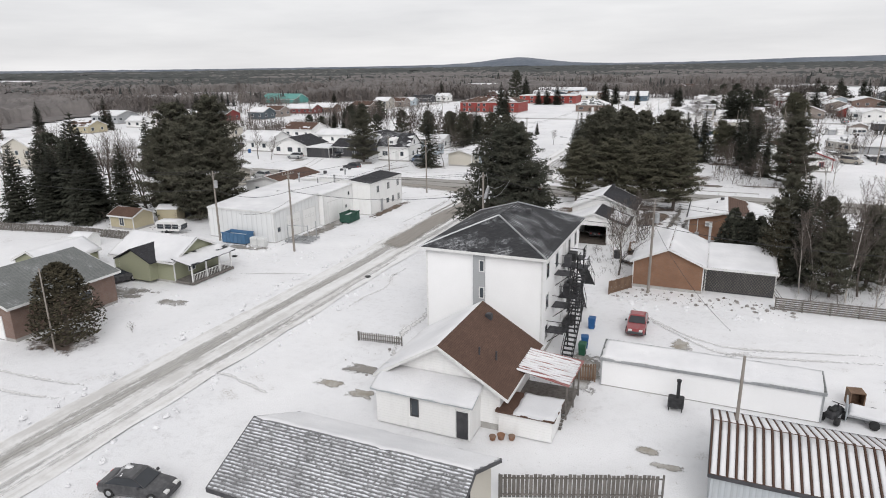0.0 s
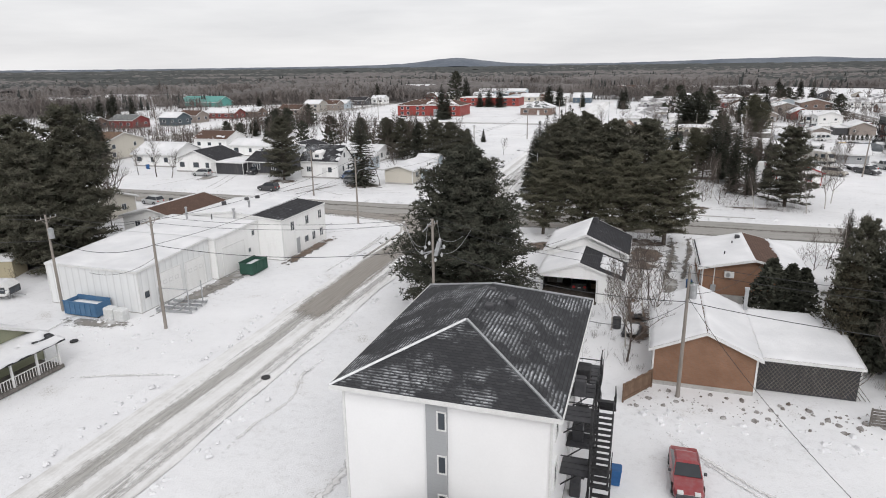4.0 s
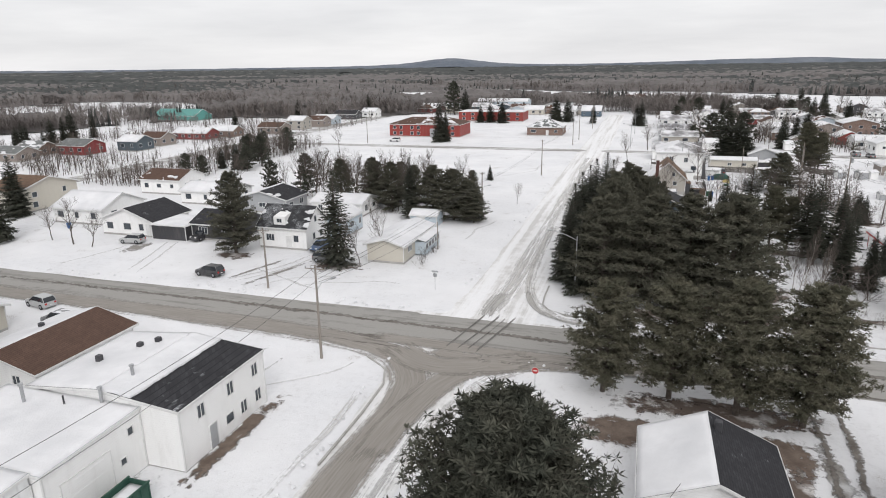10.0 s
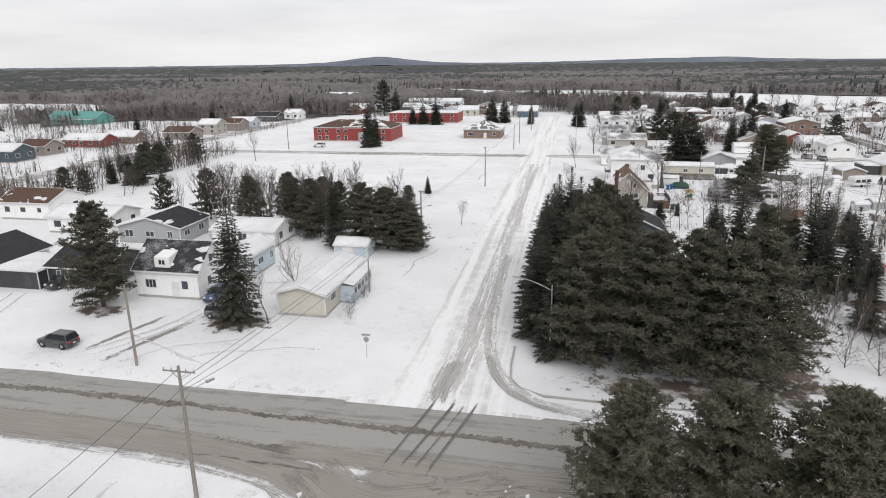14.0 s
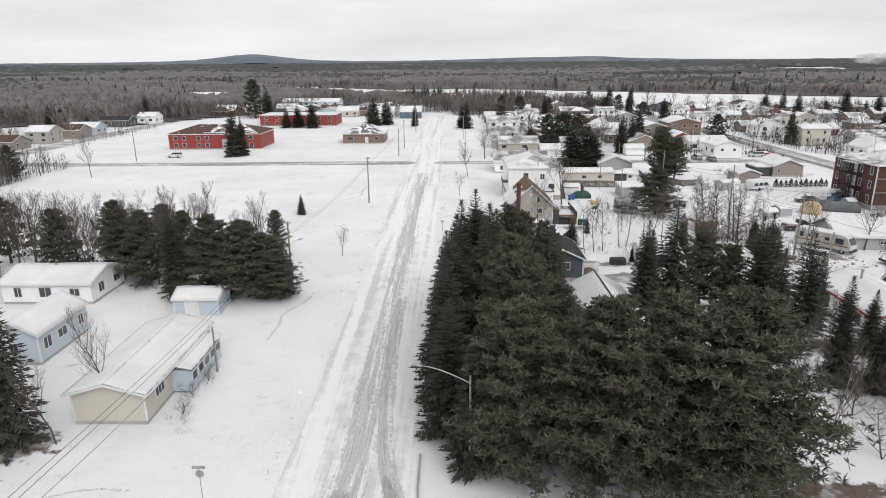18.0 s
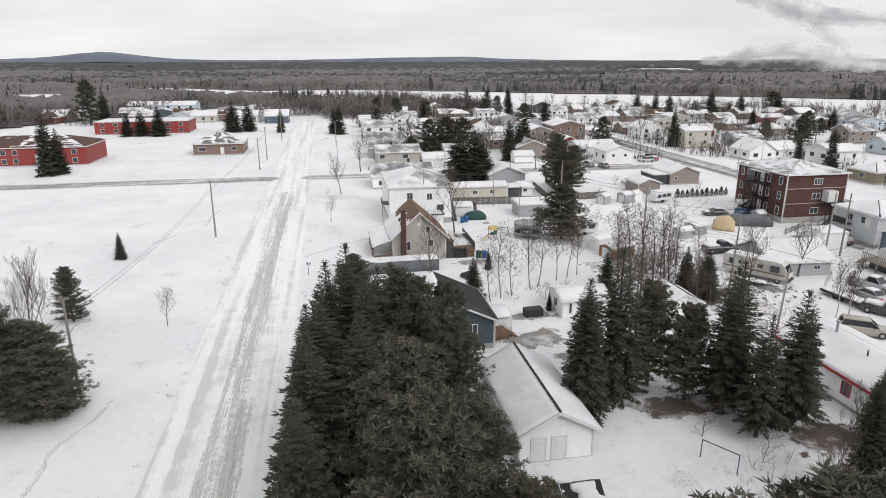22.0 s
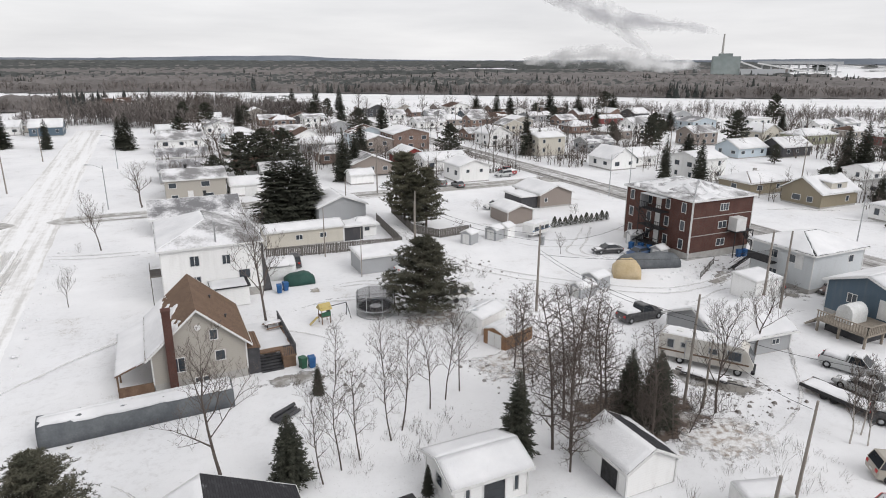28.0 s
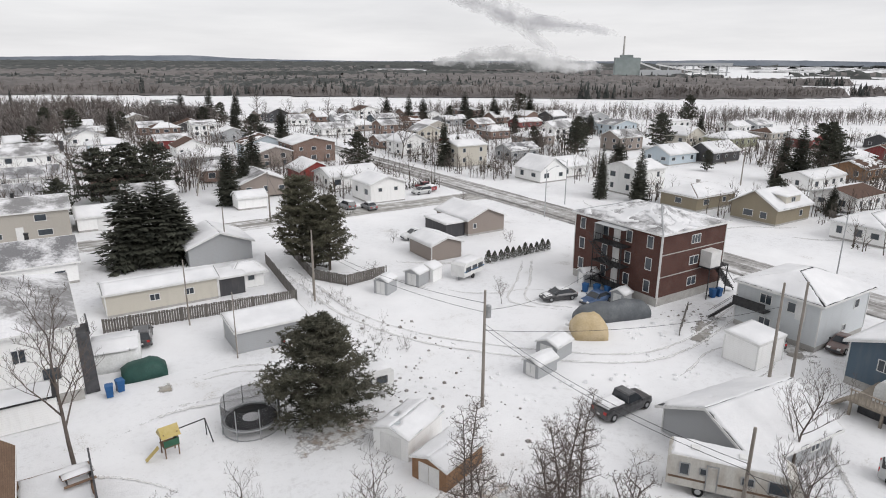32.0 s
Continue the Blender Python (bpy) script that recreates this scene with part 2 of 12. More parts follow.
def brick_mat(name, c1, c2, mortar, bw=0.22, bh=0.075, joint=0.012, slope=1.0, snowy=0.0, rough=0.85):
    """Courses of bricks or shingles; snowy: how much snow lies along the courses."""
    m, nt, bs = nodes_of(name)
    vec = coords(nt)
    sep = nt.nodes.new("ShaderNodeSeparateXYZ")
    add = nt.nodes.new("ShaderNodeMath")
    mul = nt.nodes.new("ShaderNodeMath")
    mul.operation = "MULTIPLY"
    mul.inputs[1].default_value = slope
    com = nt.nodes.new("ShaderNodeCombineXYZ")
    nt.links.new(vec, sep.inputs[0])
    nt.links.new(sep.outputs[0], add.inputs[0])
    nt.links.new(sep.outputs[1], add.inputs[1])
    nt.links.new(sep.outputs[2], mul.inputs[0])
    nt.links.new(add.outputs[0], com.inputs[0])
    nt.links.new(mul.outputs[0], com.inputs[1])
    br = nt.nodes.new("ShaderNodeTexBrick")
    br.inputs["Color1"].default_value, br.inputs["Color2"].default_value = rgb(c1), rgb(c2)
    br.inputs["Mortar"].default_value = rgb(mortar)
    br.inputs["Scale"].default_value = 1.0
    br.inputs["Mortar Size"].default_value = joint
    br.inputs["Brick Width"].default_value, br.inputs["Row Height"].default_value = bw, bh
    nt.links.new(com.outputs[0], br.inputs["Vector"])
    big = noise_fac(nt, vec, 0.7, 5)
    fine = noise_fac(nt, vec, 14.0, 4, 0.65)
    col = mixer(nt, ramp(nt, big, 0.35, 0.7, 0, 0.45), br.outputs["Color"], tuple(x * 0.6 for x in c1))
    col = mixer(nt, ramp(nt, fine, 0.3, 0.75, 0, 0.3), col, tuple(x * 0.5 for x in c2))
    if snowy:
        row = nt.nodes.new("ShaderNodeTexWave")
        row.bands_direction = "Y"
        row.wave_profile = "SAW"
        row.inputs["Scale"].default_value = 0.314 / bh
        row.inputs["Distortion"].default_value = 1.2
        nt.links.new(com.outputs[0], row.inputs["Vector"])
        a = nt.nodes.new("ShaderNodeMath")
        a.operation = "MULTIPLY"
        nt.links.new(ramp(nt, row.outputs["Fac"], 0.35, 0.75), a.inputs[0])
        nt.links.new(ramp(nt, noise_fac(nt, vec, 0.5, 6, 0.6), 0.66 - 0.42 * snowy, 0.92 - 0.42 * snowy), a.inputs[1])
        b = nt.nodes.new("ShaderNodeMath")
        b.operation = "MULTIPLY"
        nt.links.new(a.outputs[0], b.inputs[0])
        nt.links.new(ramp(nt, noise_fac(nt, vec, 5.0, 4, 0.7), 0.38, 0.55), b.inputs[1])
        col = mixer(nt, b.outputs[0], col, (0.72, 0.74, 0.77))
    nt.links.new(col, bs.inputs["Base Color"])
    bs.inputs["Roughness"].default_value = rough
    bs.inputs["Specular IOR Level"].default_value = 0.25
    bump(nt, bs, br.outputs["Fac"], -0.4, 0.02)
    return m


def dusted_mat(name, roof, cover, rough=0.8):
    """Shingles under thin wind-blown snow: broad patches, streaks down the slope and grain."""
    m, nt, bs = nodes_of(name)
    vec = coords(nt)
    broad = noise_fac(nt, vec, 0.22, 6, 0.6)
    grain = noise_fac(nt, vec, 3.5, 7, 0.8)
    mix_ = nt.nodes.new("ShaderNodeMath")
    mix_.operation = "MULTIPLY_ADD"
    mix_.inputs[1].default_value = 0.34
    nt.links.new(grain, mix_.inputs[0])
    nt.links.new(broad, mix_.inputs[2])
    shingle = mixer(nt, ramp(nt, noise_fac(nt, vec, 9.0, 4, 0.6), 0.35, 0.65), roof, tuple(x * 1.35 for x in roof))
    snow_ = mixer(nt, ramp(nt, grain, 0.35, 0.65), (0.80, 0.80, 0.81), (0.66, 0.66, 0.68))
    mid = 0.92 - 0.5 * cover
    nt.links.new(mixer(nt, ramp(nt, mix_.outputs[0], mid - 0.07, mid + 0.11, 0.05, 0.95), shingle, snow_), bs.inputs["Base Color"])
    bs.inputs["Roughness"].default_value = rough
    bump(nt, bs, mix_.outputs[0], 0.4, 0.08)
    return m


def glass_mat(name, c, rough=0.08):
    m, nt, bs = nodes_of(name)
    f = noise_fac(nt, coords(nt), 1.2, 2)
    nt.links.new(mixer(nt, f, c, tuple(x * 1.8 for x in c)), bs.inputs["Base Color"])
    bs.inputs["Roughness"].default_value = rough
    bs.inputs["Specular IOR Level"].default_value = 0.6
    return m


def soft_edge(m, reach=0.45, scale=1.1):
    """Lets a thin layer on the ground break up towards its rim, by the mesh's own rim value."""
    nt = m.node_tree
    rim = nt.nodes.new("ShaderNodeAttribute")
    rim.attribute_name = "rim"
    n = noise_fac(nt, coords(nt, world_space=True), scale, 8, 0.72)
    s_ = nt.nodes.new("ShaderNodeMath")
    s_.operation = "SUBTRACT"
    nt.links.new(n, s_.inputs[0])
    nt.links.new(ramp(nt, rim.outputs["Fac"], 1.0 - reach * 2, 1.0, -0.12, 0.42), s_.inputs[1])
    nt.links.new(ramp(nt, s_.outputs[0], 0.22, 0.36, 0.0, 1.0), nt.nodes["Principled BSDF"].inputs["Alpha"])
    return m


SNOW = snow_mat("ground_snow", (0.80, 0.80, 0.808), (0.725, 0.73, 0.745), (0.30, 0.27, 0.23), 0.06, 0.2)
ROOF_SNOW = snow_mat("roof_snow", (0.79, 0.79, 0.80), (0.62, 0.625, 0.64), (0.40, 0.39, 0.38), 0.0, 0.5, False)
ROAD_SLUSH = road_mat("road_slush", (0.70, 0.695, 0.685), (0.56, 0.55, 0.535), (0.80, 0.80, 0.80), "y", 0.46, 0.05, 0.8, 0.2)
ROAD_BARE = road_mat("road_bare", (0.33, 0.32, 0.30), (0.24, 0.23, 0.215), (0.62, 0.62, 0.61), "x", 0.74)
ROAD_PACKED = road_mat("road_packed_snow", (0.77, 0.765, 0.76), (0.60, 0.59, 0.575), (0.84, 0.84, 0.845), "y", 0.46, 0.02, 0.9)
ROAD_RUTS = road_mat("road_ruts", (0.33, 0.32, 0.31), (0.12, 0.115, 0.11), (0.68, 0.68, 0.69), "y", 0.53, 0.012, 0.75)
ROAD_LANE = road_mat("road_lane", (0.36, 0.35, 0.33), (0.22, 0.21, 0.2), (0.7, 0.7, 0.71), "x", 0.5, 0.03)
GRAVEL = soft_edge(mat("wet_gravel", (0.26, 0.245, 0.225), (0.62, 0.62, 0.62), 0.5, 0.75, 7, 0.5, lo=0.5, hi=0.68), 0.5, 0.9)
NEEDLES = soft_edge(mat("needle_litter", (0.135, 0.105, 0.088), (0.62, 0.60, 0.58), 0.5, 0.95, 5, 0.6, lo=0.5, hi=0.66), 0.5, 0.9)
SPARSE = soft_edge(mat("needles_on_snow", (0.34, 0.29, 0.25), (0.80, 0.80, 0.80), 1.6, 0.9, 7, 0.5, lo=0.36, hi=0.54), 0.5, 0.9)
DIRT = soft_edge(mat("road_dirt", (0.13, 0.115, 0.10), (0.24, 0.22, 0.2), 0.7, 0.8, 5, 0.4), 0.5, 2.0)
TRACK = soft_edge(mat("tyre_track_snow", (0.62, 0.61, 0.60), (0.78, 0.78, 0.78), 0.9, 0.85, 5, 0.5), 0.5, 2.0)


def streak_mat(name, c1, c2, dense):
    """Thin wheel-worn layer that breaks into long streaks along its own line, by the mesh's across and along values."""
    m, nt, bs = nodes_of(name)
    com, fine = nt.nodes.new("ShaderNodeCombineXYZ"), nt.nodes.new("ShaderNodeCombineXYZ")
    for k, (src, a, b) in enumerate((("across", 1.5, 7.0), ("along", 0.035, 0.22))):
        at = nt.nodes.new("ShaderNodeAttribute")
        at.attribute_name = src
        for c, f in ((com, a), (fine, b)):
            mu = nt.nodes.new("ShaderNodeMath")
            mu.operation = "MULTIPLY"
            mu.inputs[1].default_value = f
            nt.links.new(at.outputs["Fac"], mu.inputs[0])
            nt.links.new(mu.outputs[0], c.inputs[k])
    broad = noise_fac(nt, com.outputs[0], 1.0, 3, 0.5)
    thin = noise_fac(nt, fine.outputs[0], 1.0, 4, 0.65)
    grit = noise_fac(nt, coords(nt, world_space=True), 2.2, 6, 0.7)
    rim = nt.nodes.new("ShaderNodeAttribute")
    rim.attribute_name = "rim"

    def add(p, q):
        n = nt.nodes.new("ShaderNodeMath")
        nt.links.new(p, n.inputs[0])
        nt.links.new(q, n.inputs[1])
        return n.outputs[0]
    tot = add(add(ramp(nt, broad, 0.25, 0.75, -0.28, 0.28), ramp(nt, thin, 0.25, 0.75, -0.22, 0.22)), add(ramp(nt, grit, 0.25, 0.75, -0.16, 0.16), ramp(nt, rim.outputs["Fac"], 0.35, 1.0, dense, dense - 0.75)))
    nt.links.new(ramp(nt, tot, 0.0, 0.34, 0.0, 0.92), bs.inputs["Alpha"])
    nt.links.new(mixer(nt, ramp(nt, thin, 0.35, 0.65), c1, c2), bs.inputs["Base Color"])
    bs.inputs["Roughness"].default_value = 0.7
    bump(nt, bs, thin, 0.4, 0.05)
    return m


WORN = streak_mat("worn_wheel_lane", (0.32, 0.31, 0.29), (0.47, 0.46, 0.44), 0.26)
WORN_THIN = streak_mat("thin_wheel_lane", (0.40, 0.395, 0.385), (0.54, 0.53, 0.52), 0.08)
BROWN_SLUSH = streak_mat("brown_slush", (0.235, 0.215, 0.19), (0.33, 0.305, 0.275), 0.62)
SCUFFED = streak_mat("scuffed_snow_lane", (0.46, 0.445, 0.42), (0.62, 0.61, 0.595), 0.16)
TYRE_MARK = streak_mat("wet_tyre_mark", (0.10, 0.095, 0.088), (0.17, 0.16, 0.15), 0.30)
PUDDLE = soft_edge(mat("thawed_earth", (0.30, 0.27, 0.22), (0.5, 0.49, 0.47), 0.6, 0.5, 5, 0.3), 0.5, 0.9)
NETTING = mat("safety_net", (0.05, 0.05, 0.055), (0.09, 0.09, 0.095), 3, 0.8, 20, 0.1)
NETTING.node_tree.nodes["Principled BSDF"].inputs["Alpha"].default_value = 0.3
PUDDLE_EARTH = mat("earth_clod", (0.12, 0.10, 0.085), (0.45, 0.44, 0.43), 2.0, 0.9, 8, 0.5)
LITTER = soft_edge(mat("forest_litter", (0.12, 0.09, 0.072), (0.21, 0.165, 0.135), 0.8, 0.95, 6, 0.6), 0.5, 0.9)
BARK = mat("bark", (0.075, 0.062, 0.052), (0.14, 0.12, 0.105), 3, 0.95, 18, 0.8)
BARE = mat("bare_twigs", (0.095, 0.078, 0.068), (0.16, 0.135, 0.12), 2, 0.95, 18, 0.5, vary=0.3)
BIRCH = mat("birch_bark", (0.52, 0.49, 0.45), (0.30, 0.27, 0.24), 2.5, 0.85, 14, 0.4)
SPRUCE = mat("spruce_needles", (0.062, 0.068, 0.052), (0.100, 0.102, 0.076), 1.1, 0.85, 9, 0.2, vary=0.25, island=0.55)
OLIVE_PINE = mat("olive_pine_needles", (0.120, 0.122, 0.082), (0.205, 0.188, 0.135), 0.7, 0.85, 9, 0.2, vary=0.3, island=0.55)
PINE = mat("pine_needles", (0.102, 0.105, 0.077), (0.172, 0.162, 0.120), 0.7, 0.85, 9, 0.2, vary=0.3, island=0.55)
GREEN_PINE = mat("green_pine_needles", (0.066, 0.074, 0.056), (0.118, 0.116, 0.088), 0.7, 0.85, 9, 0.2, vary=0.2, island=0.55)
CEDAR = mat("cedar_foliage", (0.055, 0.05, 0.032), (0.10, 0.085, 0.055), 0.9, 0.9, 9, 0.2, vary=0.3, island=0.5)
FAR_BARE = mat("far_bare_wood", (0.15, 0.131, 0.123), (0.27, 0.243, 0.228), 0.02, 0.95, 0.3, 0.3, island=0.5)
FAR_FIR = mat("far_conifers", (0.045, 0.05, 0.048), (0.08, 0.085, 0.08), 0.02, 0.95, 0.3, 0.3, island=0.4)
# Forest colour shifted to blue-grey: distance haze put into the base colour.
HILLS = mat("hazed_hill_forest", (0.105, 0.125, 0.155), (0.19, 0.21, 0.24), 0.004, 0.95, 0.05, 0.2)
WOODLAND = mat("woodland_canopy", (0.115, 0.105, 0.102), (0.185, 0.17, 0.163), 0.02, 0.95, 0.22, 0.3)

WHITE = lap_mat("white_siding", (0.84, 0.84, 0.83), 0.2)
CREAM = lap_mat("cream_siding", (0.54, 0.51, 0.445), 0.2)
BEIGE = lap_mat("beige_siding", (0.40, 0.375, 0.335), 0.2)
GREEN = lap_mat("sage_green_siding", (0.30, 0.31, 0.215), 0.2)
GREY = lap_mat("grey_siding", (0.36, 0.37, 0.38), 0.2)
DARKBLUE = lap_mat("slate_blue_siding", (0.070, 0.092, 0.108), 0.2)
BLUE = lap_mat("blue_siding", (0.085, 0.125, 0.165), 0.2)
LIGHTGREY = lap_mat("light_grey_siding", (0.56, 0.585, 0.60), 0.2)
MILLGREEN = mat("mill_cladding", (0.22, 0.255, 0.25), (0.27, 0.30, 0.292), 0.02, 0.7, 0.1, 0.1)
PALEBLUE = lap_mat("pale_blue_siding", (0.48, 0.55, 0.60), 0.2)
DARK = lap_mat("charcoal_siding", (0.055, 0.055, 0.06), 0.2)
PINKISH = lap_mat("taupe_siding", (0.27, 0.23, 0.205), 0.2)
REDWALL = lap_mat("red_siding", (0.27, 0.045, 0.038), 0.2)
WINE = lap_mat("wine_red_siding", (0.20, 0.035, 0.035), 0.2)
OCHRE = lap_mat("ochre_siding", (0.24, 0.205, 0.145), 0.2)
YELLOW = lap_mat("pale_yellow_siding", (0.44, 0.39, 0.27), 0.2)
STUCCO = mat("white_stucco", (0.86, 0.86, 0.86), (0.82, 0.82, 0.82), 0.25, 0.8, 9, 0.04, grit=0.05)
RIBBED = lap_mat("white_ribbed_sheet", (0.74, 0.75, 0.75), 0.9, "h", 0.9, (0.4, 0.38, 0.35))
TIN = lap_mat("galvanised_ribbed_sheet", (0.42, 0.45, 0.47), 0.3, "h", 0.8, rough=0.4)
BRICK = brick_mat("red_brick", (0.085, 0.036, 0.029), (0.125, 0.052, 0.040), (0.11, 0.08, 0.072))
BRICK_TAN = brick_mat("rust_brown_brick", (0.24, 0.125, 0.075), (0.29, 0.155, 0.095), (0.24, 0.17, 0.13))
BRICK_BROWN = brick_mat("brown_brick", (0.20, 0.125, 0.10), (0.25, 0.165, 0.13), (0.26, 0.22, 0.2))
ROOF_DARK = brick_mat("charcoal_shingles", (0.035, 0.036, 0.04), (0.055, 0.056, 0.06), (0.02, 0.02, 0.02), 0.45, 0.16, 0.012, 2.2, 0.42)
ROOF_BLACK = brick_mat("black_shingles", (0.03, 0.03, 0.034), (0.05, 0.05, 0.055), (0.016, 0.016, 0.018), 0.45, 0.16, 0.012, 2.2, 0.12)
ROOF_DUSTED = dusted_mat("dusted_grey_roof", (0.115, 0.115, 0.12), 0.44)
ROOF_THIN = dusted_mat("thin_snow_roof", (0.15, 0.148, 0.148), 0.55)
ROOF_SNOWY = brick_mat("snow_dusted_shingles", (0.16, 0.16, 0.165), (0.22, 0.22, 0.225), (0.08, 0.08, 0.08), 0.45, 0.2, 0.012, 2.4, 0.95)
ROOF_BROWN = brick_mat("brown_shingles", (0.105, 0.062, 0.047), (0.135, 0.082, 0.06), (0.06, 0.037, 0.03), 0.4, 0.14, 0.012, 2.0)
ROOF_TAN = brick_mat("tan_shingles", (0.165, 0.105, 0.072), (0.205, 0.135, 0.092), (0.10, 0.066, 0.046), 0.4, 0.14, 0.012, 2.0)
ROOF_GREY = brick_mat("grey_shingles", (0.17, 0.18, 0.175), (0.21, 0.22, 0.215), (0.1, 0.1, 0.1), 0.4, 0.14, 0.012, 2.0, 0.25)
ROOF_REDTIN = lap_mat("red_ribbed_tin", (0.30, 0.125, 0.115), 0.3, "h", 0.7, (0.6, 0.58, 0.57))
RED_PAINT = mat("red_paint", (0.45, 0.03, 0.03), (0.38, 0.03, 0.03), 2, 0.5, 30, 0.1)
TRIM = mat("white_trim", (0.76, 0.76, 0.75), (0.66, 0.66, 0.65), 1.2, 0.5, 18, 0.1)
DARK_TRIM = mat("dark_trim", (0.045, 0.045, 0.05), (0.08, 0.08, 0.085), 1.2, 0.5, 18, 0.1)
CONCRETE = mat("concrete", (0.36, 0.35, 0.33), (0.46, 0.45, 0.43), 1.0, 0.9, 9, 0.4)
PLANK = mat("weathered_plank", (0.13, 0.12, 0.108), (0.23, 0.215, 0.20), 1.5, 0.9, 10, 0.5, stretch=(3, 3, 0.6), vary=0.5)
BROWN_PLANK = mat("brown_plank", (0.15, 0.095, 0.065), (0.24, 0.16, 0.11), 1.5, 0.85, 10, 0.4, vary=0.4)
ORANGE_PLANK = mat("brown_plywood", (0.24, 0.135, 0.075), (0.33, 0.20, 0.12), 1.0, 0.85, 10, 0.3, vary=0.3)
POLE = mat("grey_timber_pole", (0.25, 0.22, 0.19), (0.36, 0.33, 0.30), 1.2, 0.9, 9, 0.5, stretch=(4, 4, 0.4), vary=0.35)
STEEL = mat("galvanised_steel", (0.40, 0.41, 0.42), (0.52, 0.53, 0.54), 3, 0.45, 25, 0.1, metal=0.7)
BLACK = mat("black_iron", (0.02, 0.02, 0.022), (0.05, 0.05, 0.052), 3, 0.6, 25, 0.2)
WIRE = mat("black_cable", (0.03, 0.03, 0.032), (0.05, 0.05, 0.052), 3, 0.6, 25, 0.1)
RUBBER = mat("tyre_rubber", (0.018, 0.018, 0.019), (0.04, 0.04, 0.04), 4, 0.9, 30, 0.3)
PANE = glass_mat("window_glass", (0.035, 0.042, 0.05))
CARGLASS = glass_mat("car_glass", (0.018, 0.021, 0.025), 0.05)
TARP = mat("dark_grey_tarpaulin", (0.095, 0.105, 0.115), (0.15, 0.16, 0.17), 0.8, 0.6, 6, 0.4)
TARP_GREEN = mat("green_tarpaulin", (0.018, 0.06, 0.05), (0.03, 0.085, 0.07), 0.8, 0.6, 6, 0.4)
TARP_YELLOW = mat("yellow_tarpaulin", (0.50, 0.39, 0.23), (0.58, 0.47, 0.31), 0.8, 0.7, 6, 0.4)
TARP_WHITE = mat("white_tarpaulin", (0.62, 0.63, 0.62), (0.72, 0.73, 0.73), 0.8, 0.6, 6, 0.4)
STAINED = mat("stained_panel", (0.62, 0.605, 0.565), (0.34, 0.285, 0.23), 0.9, 0.6, 9, 0.2, lo=0.45, hi=0.8, stretch=(1, 1, 0.4))
PORCELAIN = mat("pale_porcelain", (0.62, 0.63, 0.64), (0.5, 0.51, 0.52), 4, 0.3, 20, 0.05)
BIN_BLUE = mat("blue_plastic", (0.02, 0.09, 0.24), (0.03, 0.12, 0.3), 2, 0.5, 20, 0.1)
BIN_GREEN = mat("green_plastic", (0.03, 0.10, 0.06), (0.04, 0.13, 0.08), 2, 0.5, 20, 0.1)
SKIP_BLUE = mat("blue_skip_paint", (0.06, 0.15, 0.28), (0.10, 0.19, 0.31), 1.2, 0.6, 12, 0.3)
SKIP_GREEN = mat("green_skip_paint", (0.025, 0.075, 0.055), (0.04, 0.10, 0.075), 1.2, 0.6, 12, 0.3)
TEAL = lap_mat("teal_sheet", (0.10, 0.30, 0.27), 0.5, "h", 0.5)
TREATED = mat("treated_deck_wood", (0.26, 0.225, 0.185), (0.35, 0.31, 0.26), 1.5, 0.85, 10, 0.3, vary=0.3)
PLASTIC_YELLOW = mat("yellow_plastic", (0.46, 0.36, 0.12), (0.52, 0.42, 0.18), 2, 0.5, 20, 0.1)


def paint(name, c):
    m, nt, bs = nodes_of("car_paint_" + name)
    f = noise_fac(nt, coords(nt), 3.0, 4)
    nt.links.new(mixer(nt, ramp(nt, f, 0.4, 0.75, 0, 0.5), c, tuple(0.5 * x + 0.12 for x in c)), bs.inputs["Base Color"])
    bs.inputs["Roughness"].default_value = 0.35
    bs.inputs["Coat Weight"].default_value = 0.6
    return m


PAINT = {k: paint(k, v) for k, v in dict(red=(0.24, 0.015, 0.02), black=(0.02, 0.02, 0.023), grey=(0.16, 0.165, 0.17), silver=(0.42, 0.43, 0.43),
                                         white=(0.66, 0.67, 0.67), blue=(0.03, 0.075, 0.17), tan=(0.34, 0.31, 0.26), brown=(0.12, 0.07, 0.06)).items()}

# ---- builders ----
rng = random.Random(7)


def g(x, y):
    """Height of the snow field: it rises gently to the north."""
    return 0.006 * (min(max(y, 0.0), 270.0) - 66.0)


